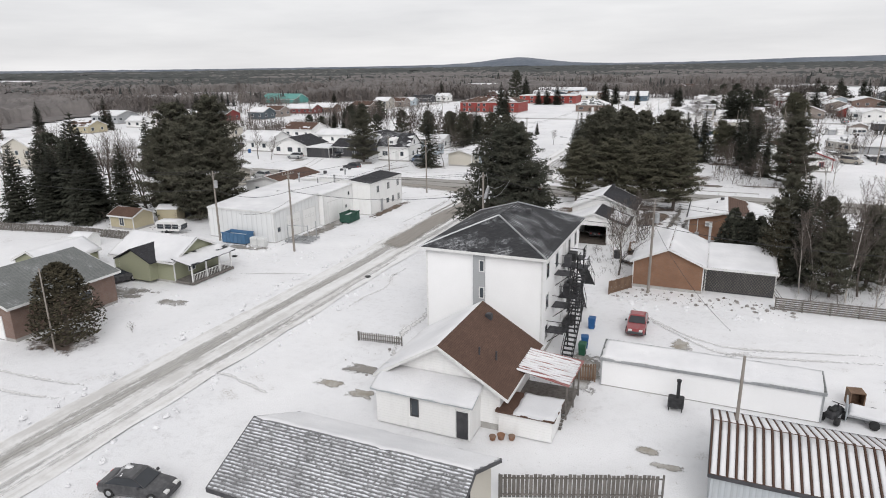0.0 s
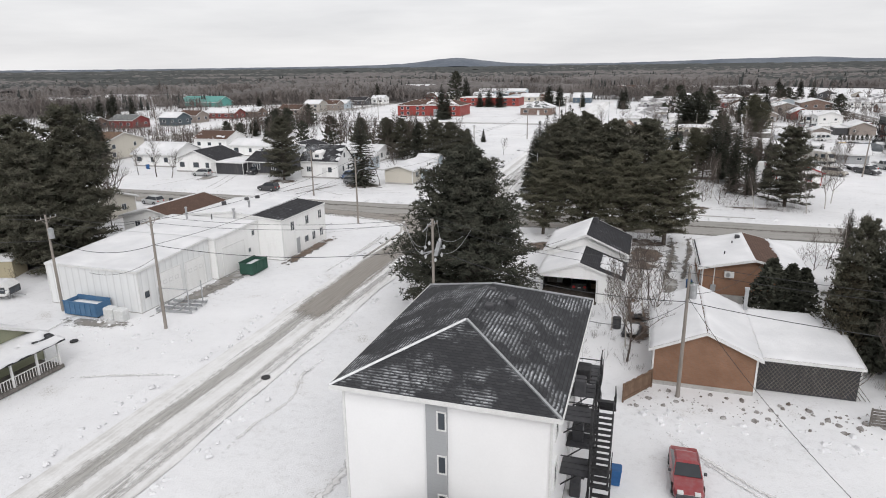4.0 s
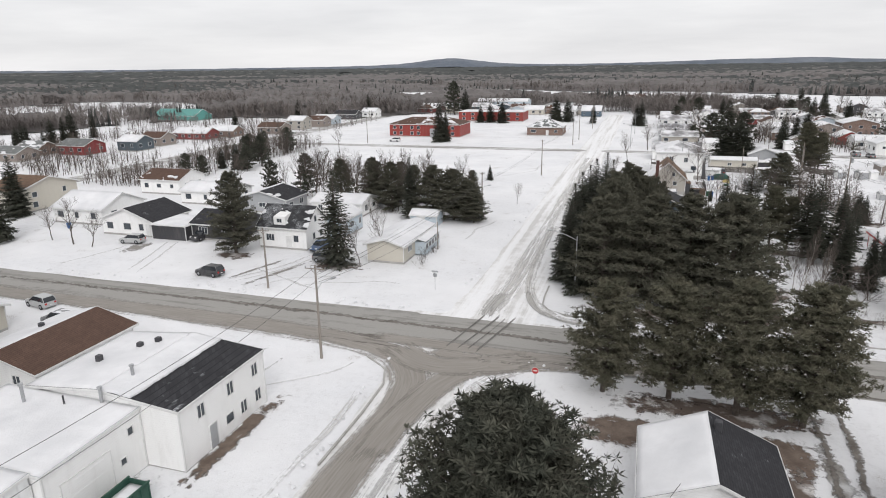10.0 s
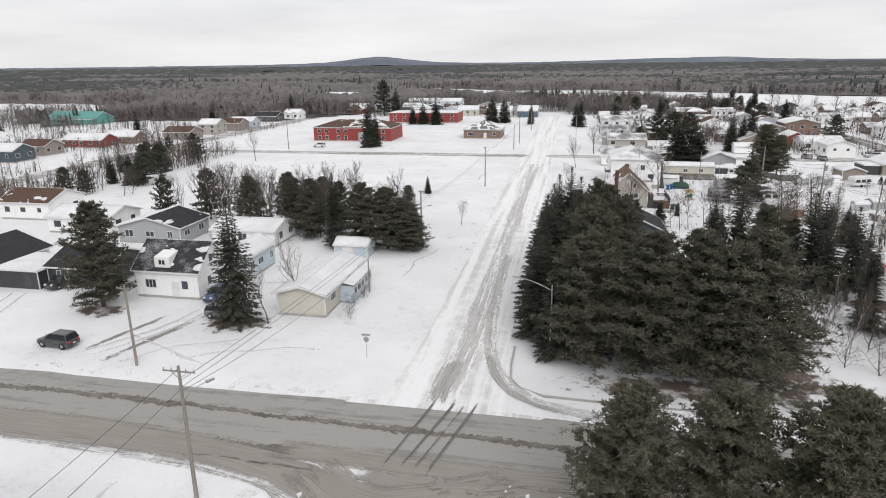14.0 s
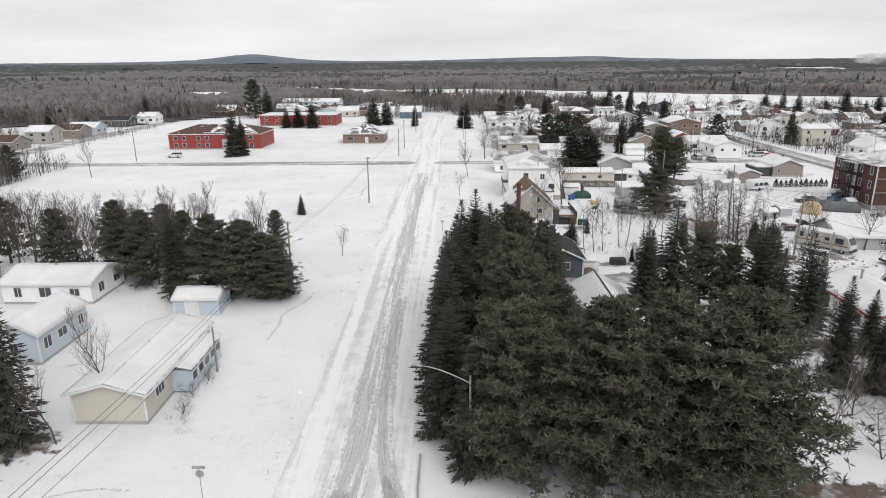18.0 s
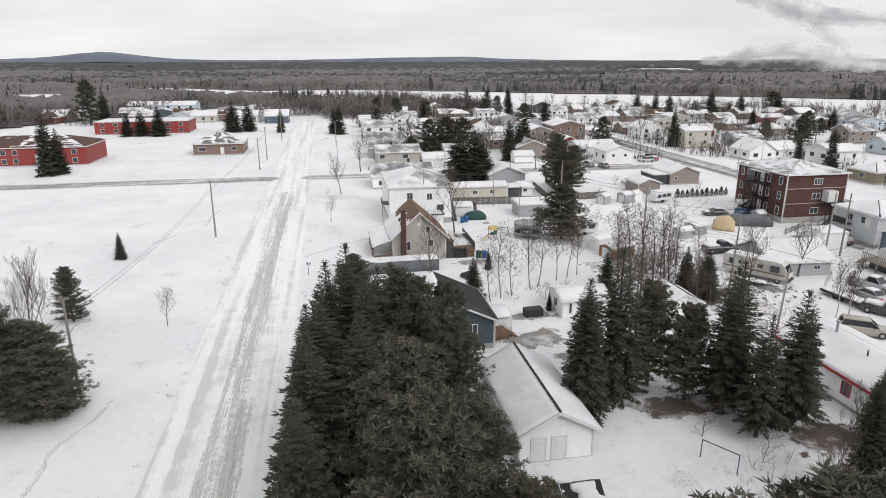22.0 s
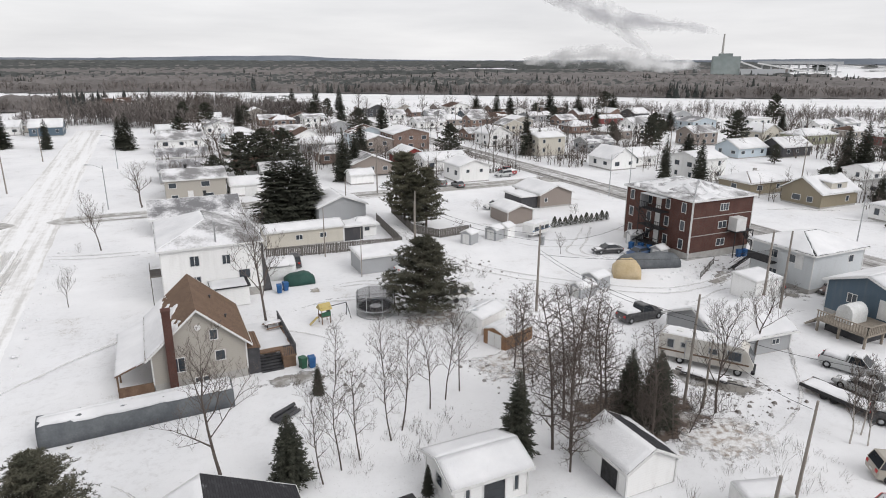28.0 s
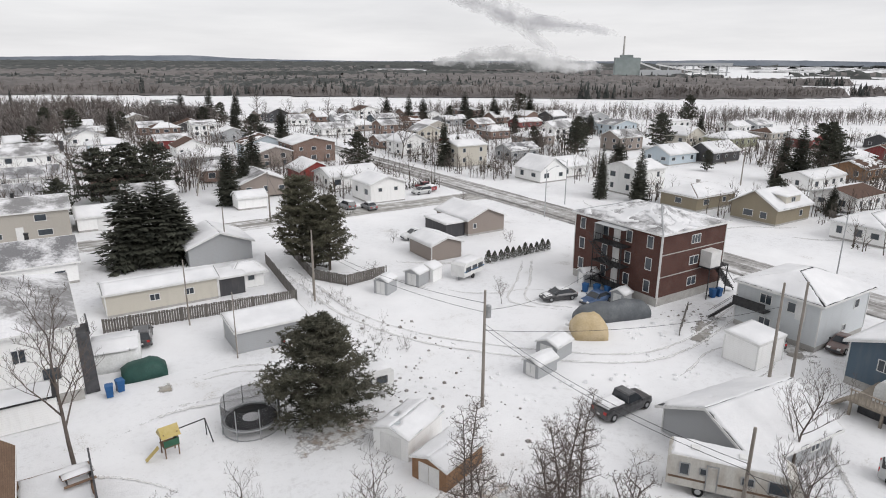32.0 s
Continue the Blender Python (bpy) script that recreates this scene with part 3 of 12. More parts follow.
class Build:
    """Gathers corners and faces for one mesh."""

    def __init__(self):
        self.v, self.f, self.m = [], [], []

    def face(self, pts, m=0):
        n = len(self.v)
        self.v.extend([tuple(p) for p in pts])
        self.f.append(tuple(range(n, n + len(pts))))
        self.m.append(m)

    def box(self, x0, y0, z0, x1, y1, z1, m=0):
        n = len(self.v)
        self.v += [(x0, y0, z0), (x1, y0, z0), (x1, y1, z0), (x0, y1, z0), (x0, y0, z1), (x1, y0, z1), (x1, y1, z1), (x0, y1, z1)]
        for q in ((3, 2, 1, 0), (4, 5, 6, 7), (0, 1, 5, 4), (1, 2, 6, 5), (2, 3, 7, 6), (3, 0, 4, 7)):
            self.f.append(tuple(n + i for i in q))
            self.m.append(m)
        return self

    def bevel_box(self, x0, y0, z0, x1, y1, z1, b=0.05, m=0):
        """A box whose upright edges and top are chamfered."""
        def ring(i, z):
            return [(x0 + b + i, y0 + i, z), (x1 - b - i, y0 + i, z), (x1 - i, y0 + b + i, z), (x1 - i, y1 - b - i, z),
                    (x1 - b - i, y1 - i, z), (x0 + b + i, y1 - i, z), (x0 + i, y1 - b - i, z), (x0 + i, y0 + b + i, z)]
        self.loft([ring(0, z0), ring(0, z1 - b), ring(b * 0.8, z1)], m=m)
        return self

    def loft(self, rings, m=0, caps=True):
        n, k = len(self.v), len(rings[0])
        for r in rings:
            self.v.extend([tuple(p) for p in r])
        for i in range(len(rings) - 1):
            for j in range(k):
                a, b = n + i * k + j, n + i * k + (j + 1) % k
                self.f.append((a, b, b + k, a + k))
                self.m.append(m)
        if caps:
            self.f.append(tuple(n + j for j in reversed(range(k))))
            self.f.append(tuple(n + (len(rings) - 1) * k + j for j in range(k)))
            self.m += [m, m]
        return self

    def tube(self, p0, p1, r0, r1, n=6, m=0, caps=True):
        p0, p1 = Vector(p0), Vector(p1)
        d = (p1 - p0)
        if d.length < 1e-6:
            return self
        d.normalize()
        s = d.orthogonal().normalized()
        u = d.cross(s)
        ring = lambda p, r: [p + r * (math.cos(6.28319 * i / n) * s + math.sin(6.28319 * i / n) * u) for i in range(n)]
        return self.loft([ring(p0, r0), ring(p1, r1)], m, caps)

    def prism(self, poly, axis, a, b, m=0):
        """Extrudes a closed outline of (u, z) along x or y from a to b."""
        put = (lambda u, z, s: (s, u, z)) if axis == "x" else (lambda u, z, s: (u, s, z))
        return self.loft([[put(u, z, a) for u, z in poly], [put(u, z, b) for u, z in poly]], m)

    def mesh(self, name, *mats, smooth=False):
        me = bpy.data.meshes.new(name)
        me.from_pydata(self.v, [], self.f)
        for mt in mats:
            me.materials.append(mt)
        if len(mats) > 1:
            me.polygons.foreach_set("material_index", self.m)
        if smooth:
            me.polygons.foreach_set("use_smooth", [True] * len(self.f))
        me.update()
        return me


def tidy(me):
    bm = bmesh.new()
    bm.from_mesh(me)
    if len(bm.verts) < 600:
        bmesh.ops.remove_doubles(bm, verts=bm.verts, dist=0.0005)
    bmesh.ops.recalc_face_normals(bm, faces=bm.faces)
    bm.to_mesh(me)
    bm.free()
    return me


def part(name, b, material, parent, label="", smooth=False):
    me = b if isinstance(b, bpy.types.Mesh) else tidy(b.mesh(name, *(material if isinstance(material, (list, tuple)) else [material]), smooth=smooth))
    ob = new(name, me)
    ob.parent = parent
    if label:
        ob["label"] = label
    return ob


def thing(name, x, y, rz=0.0, label="", category="", group="", kind="", dz=0.0, z=None):
    ob = new(name)
    ob.empty_display_size = 0.3
    ob.matrix_world = pose(x, y, (g(x, y) if z is None else z) + dz, 0, 0, rz)
    return tagged(ob, label, category, group, kind)


def solid(name, b, material, x, y, rz=0.0, label="", category="", group="", kind="", dz=0.0, smooth=False):
    """A thing of one mesh."""
    ob = new(name, b if isinstance(b, bpy.types.Mesh) else tidy(b.mesh(name, *(material if isinstance(material, (list, tuple)) else [material]), smooth=smooth)))
    ob.matrix_world = pose(x, y, g(x, y) + dz, 0, 0, rz)
    return tagged(ob, label, category, group, kind)


# -- snow blankets --
def blanket(name, quad, parent, cover=1.0, thick=0.13, seed=0, inset=0.06, cell=0.45, lean=(0.0, 0.0), label="", edge=0.5):
    """Snow on a sloping four-sided face: cover is the share that still lies; ragged edges where it has gone.
    quad: low-left, low-right, high-right, high-left. lean: pull of the bare part along the slope's u and v."""
    a, b, c, d = [Vector(p) for p in quad]
    nu = max(3, int(max((b - a).length, (c - d).length) / cell))
    nv = max(3, int(max((d - a).length, (c - b).length) / cell))
    if cover < 1:
        nu, nv = nu * 2, nv * 2
    nu, nv = min(nu, 64), min(nv, 48)
    nor = (b - a).cross(d - a)
    if nor.length < 1e-6:
        nor = (c - b).cross(d - a)
    nor.normalize()
    if nor.z < 0:
        nor.negate()
    size = ((b - a).length + (d - a).length) / 2

    def spot(u, v):
        return a * (1 - u) * (1 - v) + b * u * (1 - v) + c * u * v + d * (1 - u) * v

    def keeps(i, j):
        if cover >= 1:
            return True
        u, v = (i + 0.5) / nu, (j + 0.5) / nv
        p = Vector((u * size * 0.35 + seed * 7.3, v * size * 0.35 - seed * 3.1, seed))
        n = 0.5 + 0.5 * noise.fractal(p, 0.8, 2.0, 4)
        return n * edge + (1 - edge) * 0.5 + lean[0] * (u - 0.5) + lean[1] * (v - 0.5) > 1 - cover

    bld = Build()
    idx = {}
    cells = [(i, j) for i in range(nu) for j in range(nv) if keeps(i, j)]
    have = set(cells)
    for i, j in cells:
        for q in ((i, j), (i + 1, j), (i + 1, j + 1), (i, j + 1)):
            if q not in idx:
                u, v = q[0] / nu, q[1] / nv
                rim = not all((q[0] + di, q[1] + dj) in have for di in (-1, 0) for dj in (-1, 0))
                p = spot(u, v)
                w = noise.noise(Vector((p.x * 0.9 + seed, p.y * 0.9, p.z + seed)))
                w2 = noise.noise(Vector((p.x * 2.1, p.y * 2.1 + seed, p.z)))
                h = thick * (0.45 if rim else 1.0) * (1 + 0.35 * w)
                jig = Vector((w2, w, 0)) * (0.14 if rim and cover < 1 else 0.0)
                if rim and cover < 1 and 0 < q[0] < nu and 0 < q[1] < nv:
                    held = [(di, dj) for di in (-1, 0) for dj in (-1, 0) if (q[0] + di, q[1] + dj) in have]
                    if len(held) in (1, 3):
                        pull = 0.34 if len(held) == 1 else -0.34
                        di, dj = held[0] if len(held) == 1 else next(o for o in ((-1, -1), (-1, 0), (0, -1), (0, 0)) if o not in held)
                        p = spot((q[0] + (di + 0.5) * abs(pull) * 2) / nu, (q[1] + (dj + 0.5) * abs(pull) * 2) / nv)
                idx[q] = len(bld.v)
                bld.v.append(tuple(p + nor * h + jig))
        bld.f.append(tuple(idx[q] for q in ((i, j), (i + 1, j), (i + 1, j + 1), (i, j + 1))))
        bld.m.append(0)
    if not cells:
        return None
    for i, j in cells:
        for (di, dj), (q, r) in (((0, -1), ((i, j), (i + 1, j))), ((1, 0), ((i + 1, j), (i + 1, j + 1))), ((0, 1), ((i + 1, j + 1), (i, j + 1))), ((-1, 0), ((i, j + 1), (i, j)))):
            if (i + di, j + dj) not in have:
                n = len(bld.v)
                p, q2 = Vector(bld.v[idx[q]]), Vector(bld.v[idx[r]])
                bld.v += [tuple(p - nor * thick * 1.1), tuple(q2 - nor * thick * 1.1)]
                bld.f.append((idx[r], idx[q], n, n + 1))
                bld.m.append(0)
    me = bld.mesh(name, ROOF_SNOW, smooth=True)
    ob = new(name, me)
    ob.parent = parent
    ob["label"] = label or "white snow lying on the roof"
    return ob


# -- windows and doors on a wall --


def wall_frame(side, hx, hy):
    """From (along, out, up) on a house's side to its own axes; along runs from the wall's middle to its right, seen from outside."""
    return {"S": lambda u, o, z: (u, -hy - o, z), "N": lambda u, o, z: (-u, hy + o, z), "E": lambda u, o, z: (hx + o, u, z), "W": lambda u, o, z: (-hx - o, -u, z)}[side]


def oriented(fn, u0, o0, z0, u1, o1, z1, bld, m=0):
    p, q = fn(u0, o0, z0), fn(u1, o1, z1)
    bld.box(*[min(a, b) for a, b in zip(p, q)], *[max(a, b) for a, b in zip(p, q)], m)


def window(fn, u, z, w, h, parent, trim=None, panes=2, glass=None):
    b = Build()
    t = 0.07
    for a in ((u - w / 2 - t, z - h / 2 - t, u + w / 2 + t, z - h / 2), (u - w / 2 - t, z + h / 2, u + w / 2 + t, z + h / 2 + t),
              (u - w / 2 - t, z - h / 2, u - w / 2, z + h / 2), (u + w / 2, z - h / 2, u + w / 2 + t, z + h / 2)):
        oriented(fn, a[0], -0.05, a[1], a[2], 0.055, a[3], b)
    for k in range(1, panes):
        c = u - w / 2 + w * k / panes
        oriented(fn, c - 0.03, -0.05, z - h / 2, c + 0.03, 0.045, z + h / 2, b)
    win = part("window", b, trim or TRIM, parent)
    for k in range(panes):
        b = Build()
        oriented(fn, u - w / 2 + w * k / panes + 0.02, -0.03, z - h / 2 + 0.005, u - w / 2 + w * (k + 1) / panes - 0.02, 0.02, z + h / 2 - 0.005, b)
        part("pane", b, glass or PANE, win)
    return win


def door(fn, u, z0, w, h, parent, material=None, trim=None, label="", name="door"):
    b = Build()
    oriented(fn, u - w / 2, -0.05, z0, u + w / 2, 0.03, z0 + h, b)
    for k in range(3):
        zz = z0 + h * (0.1 + 0.3 * k)
        oriented(fn, u - w * 0.36, 0.02, zz, u + w * 0.36, 0.045, zz + h * 0.22, b)
    d = part(name, b, material or TRIM, parent, label)
    b = Build()
    for a in ((u - w / 2 - 0.08, z0, u - w / 2, z0 + h + 0.08), (u + w / 2, z0, u + w / 2 + 0.08, z0 + h + 0.08), (u - w / 2, z0 + h, u + w / 2, z0 + h + 0.08)):
        oriented(fn, a[0], -0.04, a[1], a[2], 0.06, a[3], b)
    part("door_frame", b, trim or TRIM, d)
    return d


def slabs(hx, hy, h, roof, rise, over):
    """The sloping faces of a roof as four-cornered faces, low edge first, and the closing gables."""
    X, Y = hx + over, hy + over
    if roof == "gx":
        drop = rise * over / hy
        return [[(-X, -Y, h - drop), (X, -Y, h - drop), (X, 0, h + rise), (-X, 0, h + rise)],
                [(X, Y, h - drop), (-X, Y, h - drop), (-X, 0, h + rise), (X, 0, h + rise)]]
    if roof == "gy":
        drop = rise * over / hx
        return [[(-X, Y, h - drop), (-X, -Y, h - drop), (0, -Y, h + rise), (0, Y, h + rise)],
                [(X, -Y, h - drop), (X, Y, h - drop), (0, Y, h + rise), (0, -Y, h + rise)]]
    if roof == "hip":
        k = min(hx, hy) * 0.92
        rx, ry = max(X - k, 0.05), max(Y - k, 0.05)
        if hx > hy:
            ry = 0.02
        else:
            rx = 0.02
        z, t = h - 0.12, h + rise
        return [[(-X, -Y, z), (X, -Y, z), (rx, -ry, t), (-rx, -ry, t)], [(X, -Y, z), (X, Y, z), (rx, ry, t), (rx, -ry, t)],
                [(X, Y, z), (-X, Y, z), (-rx, ry, t), (rx, ry, t)], [(-X, Y, z), (-X, -Y, z), (-rx, -ry, t), (-rx, ry, t)]]
    low = {"flat": (0, 0, 0, 0), "sS": (0, 0, 1, 1), "sN": (1, 1, 0, 0), "sE": (1, 0, 0, 1), "sW": (0, 1, 1, 0)}[roof]
    c = [(-X, -Y), (X, -Y), (X, Y), (-X, Y)]
    q = [(*p, h + rise * k) for p, k in zip(c, low)]
    turn = {"flat": 0, "sS": 0, "sN": 2, "sE": 1, "sW": 3}[roof]
    return [q[turn:] + q[:turn]]


def roof_of(root, hx, hy, h, roof, rise, over, material, snow, seed, trim, thick=0.16, coarse=False):
    b = Build()
    faces = slabs(hx, hy, h, roof, rise, over)
    for q in faces:
        top = [Vector(p) + Vector((0, 0, thick)) for p in q]
        b.loft([[tuple(p) for p in q], [tuple(p) for p in top]])
    ro = part("roof", b, material, root)
    b = Build()
    for q in faces:
        runs = [(0, 1)] if roof == "hip" else [(0, 1), (1, 2), (3, 0)] if len(faces) == 2 else [(0, 1), (1, 2), (2, 3), (3, 0)]
        for i, j in runs:
            p0, p1 = Vector(q[i]), Vector(q[j])
            out = Vector(((p0 + p1) / 2).xy.to_3d())
            along = (p1 - p0).xy
            nrm = Vector((along.y, -along.x, 0))
            if nrm.length < 1e-6:
                continue
            nrm.normalize()
            if nrm.dot(out) < 0:
                nrm.negate()
            up, dn = Vector((0, 0, thick + 0.02)), Vector((0, 0, -0.05))
            s = nrm * 0.045
            b.loft([[p0 + dn, p0 + up, p0 + up + s, p0 + dn + s], [p1 + dn, p1 + up, p1 + up + s, p1 + dn + s]])
    part("fascia", b, trim, root)
    if roof == "hip" and not coarse and h > 8:
        for q in faces:
            part("ridge_cap", Build().tube(Vector(q[1]) + Vector((0, 0, thick)), Vector(q[2]) + Vector((0, 0, thick)), 0.09, 0.09, 5), STEEL, ro, "pale ridge cap along the hip")
    if isinstance(snow, (int, float)):
        snow = [snow] * 4
    for k, (q, c) in enumerate(zip(faces, snow)):
        lean = (0, 0)
        if isinstance(c, tuple):
            c, lean = c[0], (*c[1:], 0.0, 0.0)[:2]
        if c > 0:
            up = Vector((0, 0, thick))
            qq = [Vector(p) + up for p in q]
            mid = sum(qq, Vector()) / 4
            qq = [p + (mid - p) * (0.035 if roof == "hip" else 0.014) for p in qq]
            blanket("roof_snow", qq, ro, c, 0.11, seed + k, cell=(0.85 if coarse else max(0.45, hx * 2 / 26)) if hx * 2 < 40 else 1.0, lean=lean)
    return ro


FOOTPRINTS = []


def house(label, x0, y0, x1, y1, h, roof="gx", rise=1.5, wall=None, roofing=None, snow=1.0, over=0.45, wins=None, doors=(), base=0.35, chimney=(), vents=(), rz=0.0,
          name="house", trim=None, seed=None, category="house", group="", wtrim=None, dz=-0.06, gable=None):
    """A house with walls, footing, roof, trim, windows and doors. wins: {side: [(along, height, w, h, panes)]}, or a count per side."""
    cx, cy, hx, hy = (x0 + x1) / 2, (y0 + y1) / 2, (x1 - x0) / 2, (y1 - y0) / 2
    seed = int(abs(cx * 3 + cy * 7)) % 97 if seed is None else seed
    FOOTPRINTS.append((x0, y0, x1, y1))
    root = thing(name, cx, cy, rz, label, category, group, dz=dz)
    wall, trim, roofing = wall or WHITE, trim or TRIM, roofing or ROOF_GREY
    b = Build()
    if roof in ("gx", "gy"):
        w = hy if roof == "gx" else hx
        b.prism([(-w, base), (w, base), (w, h), (0, h + rise), (-w, h)], "x" if roof == "gx" else "y", -hx if roof == "gx" else -hy, hx if roof == "gx" else hy)
    elif roof in ("sS", "sN", "sE", "sW"):
        z = {"sS": (0, 0, 1, 1), "sN": (1, 1, 0, 0), "sE": (1, 0, 0, 1), "sW": (0, 1, 1, 0)}[roof]
        c = [(-hx, -hy), (hx, -hy), (hx, hy), (-hx, hy)]
        b.loft([[(*p, base) for p in c], [(*p, h + rise * k) for p, k in zip(c, z)]])
    else:
        b.box(-hx, -hy, base, hx, hy, h)
    part("wall", b, wall, root)
    if not group:
        part("footing", Build().box(-hx + 0.03, -hy + 0.03, -0.3, hx - 0.03, hy - 0.03, base + 0.02), CONCRETE, root)
    roof_of(root, hx, hy, h, roof, rise, over, roofing, snow, seed, trim, coarse=bool(group) or cy > 300 or abs(cx) > 110)
    near = not group and max(abs(cx), abs(cy - 150)) < 105
    if near:
        for sx, sy in ((-1, -1), (1, -1), (1, 1), (-1, 1)):
            part("corner_board", Build().box(sx * hx - 0.06, sy * hy - 0.06, base, sx * hx + 0.06, sy * hy + 0.06, h - 0.02), trim, root)
    r = random.Random(seed)
    if wins is None:
        wins = {"S": max(2, int(hx * 2 / 3.4)), "W": max(1, int(hy * 2 / 4)), "E": max(1, int(hy * 2 / 4))}
    for side, spec in wins.items():
        fn = wall_frame(side, hx, hy)
        run = hx if side in "SN" else hy
        if isinstance(spec, int):
            levels = [h * 0.58] if h < 4.2 else [h * 0.27 + 0.2, h * 0.75]
            spec = [(-run + 2 * run * (i + 0.5) / spec + r.uniform(-0.3, 0.3), zl, r.choice((0.9, 1.2, 1.5)), r.choice((0.9, 1.1, 1.2)), 2) for i in range(spec) for zl in levels]
        for u, z, w, hh, n in spec:
            window(fn, u, z, w, hh, root, wtrim or trim, n if near else 1)
    for d in doors:
        side, u, z0, w, hh = d[:5]
        door(wall_frame(side, hx, hy), u, z0, w, hh, root, d[5] if len(d) > 5 else None, trim, name=d[6] if len(d) > 6 else "door")
    for c in chimney:
        px, py, top, s, mt = c
        b = Build()
        b.box(px - s, py - s, 0.2 if max(abs(px) - hx, abs(py) - hy) > -s else h - 0.3, px + s, py + s, top)
        b.box(px - s - 0.05, py - s - 0.05, top, px + s + 0.05, py + s + 0.05, top + 0.12)
        part("chimney", b, mt, root)
    for px, py, z, kind in vents:
        b = Build()
        if kind == "pipe":
            b.tube((px, py, z - 0.8), (px, py, z + 0.5), 0.07, 0.07, 8)
        elif kind == "stack":
            b.tube((px, py, z - 0.8), (px, py, z + 1.0), 0.13, 0.13, 10)
            b.tube((px, py, z + 1.0), (px, py, z + 1.15), 0.2, 0.2, 10)
        else:
            b.bevel_box(px - 0.25, py - 0.25, z - 0.6, px + 0.25, py + 0.25, z + 0.35, 0.05)
        part("roof_vent", b, DARK_TRIM if kind != "stack" else STEEL, root)
    return root


# -- trees --
def kite(b, p, d, n, length, width):
    """A needle spray: a bent kite-shaped leaf along d, broad across n."""
    q = p + d * length
    m1, m2 = p + d * length * 0.45 + n * width, p + d * length * 0.45 - n * width
    k = len(b.v)
    b.v += [tuple(p), tuple(m1), tuple(q), tuple(m2)]
    b.f += [(k, k + 1, k + 2), (k, k + 2, k + 3)]
    b.m += [0, 0]


def spruce_mesh(seed, H=10.0, R=2.6, low=0.05, whorls=30, per=9, sag=0.35, step=0.3, broad=1.0):
    r = random.Random(seed)
    t, c = Build(), Build()
    t.tube((0, 0, -0.3), (0, 0, H * 0.5), 0.018 * H, 0.010 * H, 7)
    t.tube((0, 0, H * 0.5), (0, 0, H * 0.985), 0.010 * H, 0.002 * H, 6)
    lop = [r.uniform(0.85, 1.12) for _ in range(9)]
    for w in range(whorls):
        f = low + (1 - low) * (w / whorls) ** 0.92
        z = f * H
        reach = R * (1 - f) ** 0.85 * r.uniform(0.82, 1.1) + 0.12
        n = max(5, int(per * (1.1 - 0.45 * f)))
        for i in range(n):
            a = 6.28319 * (i + r.random() * 0.8) / n + w
            L = reach * r.uniform(0.72, 1.1) * lop[int(a * 1.43) % 9]
            d = Vector((math.cos(a), math.sin(a), 0))
            side = Vector((-d.y, d.x, 0))
            tilt = 0.3 * f - sag * (1 - f) + r.uniform(-0.08, 0.08)
            t.tube((0, 0, z), (d * L * 0.85) + Vector((0, 0, z + tilt * L * 0.8)), 0.004 * H * (1 - f) + 0.006, 0.004, 3, caps=False)
            ns = max(2, int(L / step) + 1)
            for k in range(ns):
                s = (k + 0.55 + 0.4 * r.random()) / ns
                if s < 0.16 and L > 1.2:
                    continue
                droop = tilt * L * s + 0.10 * L * s * s
                p = d * (L * s * 0.92) + Vector((0, 0, z + droop))
                size = broad * (0.28 + 0.19 * L * (1.05 - s)) * min(1.0, 0.35 + 2.2 * (1 - f))
                for e in (-1, 1, -1, 1):
                    ang = e * r.uniform(0.45, 1.15)
                    dd = (d * math.cos(ang) + side * math.sin(ang) + Vector((0, 0, tilt - r.uniform(0.0, 0.4)))).normalized()
                    nn = dd.cross(Vector((r.uniform(-0.6, 0.6), r.uniform(-0.6, 0.6), 1))).normalized()
                    kite(c, p, dd, nn, size * r.uniform(0.8, 1.25), min(0.09 * broad, size * r.uniform(0.13, 0.22)))
                if r.random() < 0.6:
                    kite(c, p, (d * 0.4 + Vector((0, 0, -1))).normalized(), side, size * 0.6, size * 0.2)
            kite(c, d * L * 0.8 + Vector((0, 0, z + tilt * L * 0.85)), (d + Vector((0, 0, tilt + 0.15))).normalized(), side, (0.32 * broad + 0.14 * L) * min(1.0, 0.35 + 2.2 * (1 - f)), 0.10 * broad * min(1.0, 0.4 + 2.0 * (1 - f)))
    for k in range(6):
        a = k * 1.05
        kite(c, Vector((0, 0, H * 0.93)), Vector((0.25 * math.cos(a), 0.25 * math.sin(a), 1)).normalized(), Vector((-math.sin(a), math.cos(a), 0)), H * 0.075, 0.018 * R)
    return t.mesh("trunk", BARK), c


def tuft(c, r, p, size, n=10, up=0.35, thin=1.0):
    """A brush of pine needles round a twig's end."""
    for _ in range(n):
        d = Vector((r.gauss(0, 1), r.gauss(0, 1), r.gauss(up, 0.6)))
        if d.length < 0.2:
            continue
        d.normalize()
        kite(c, p, d, (Matrix.Rotation(r.uniform(0, 3.1), 3, d) @ d.orthogonal()).normalized(), size * r.uniform(0.6, 1.15), size * thin * r.uniform(0.07, 0.12))


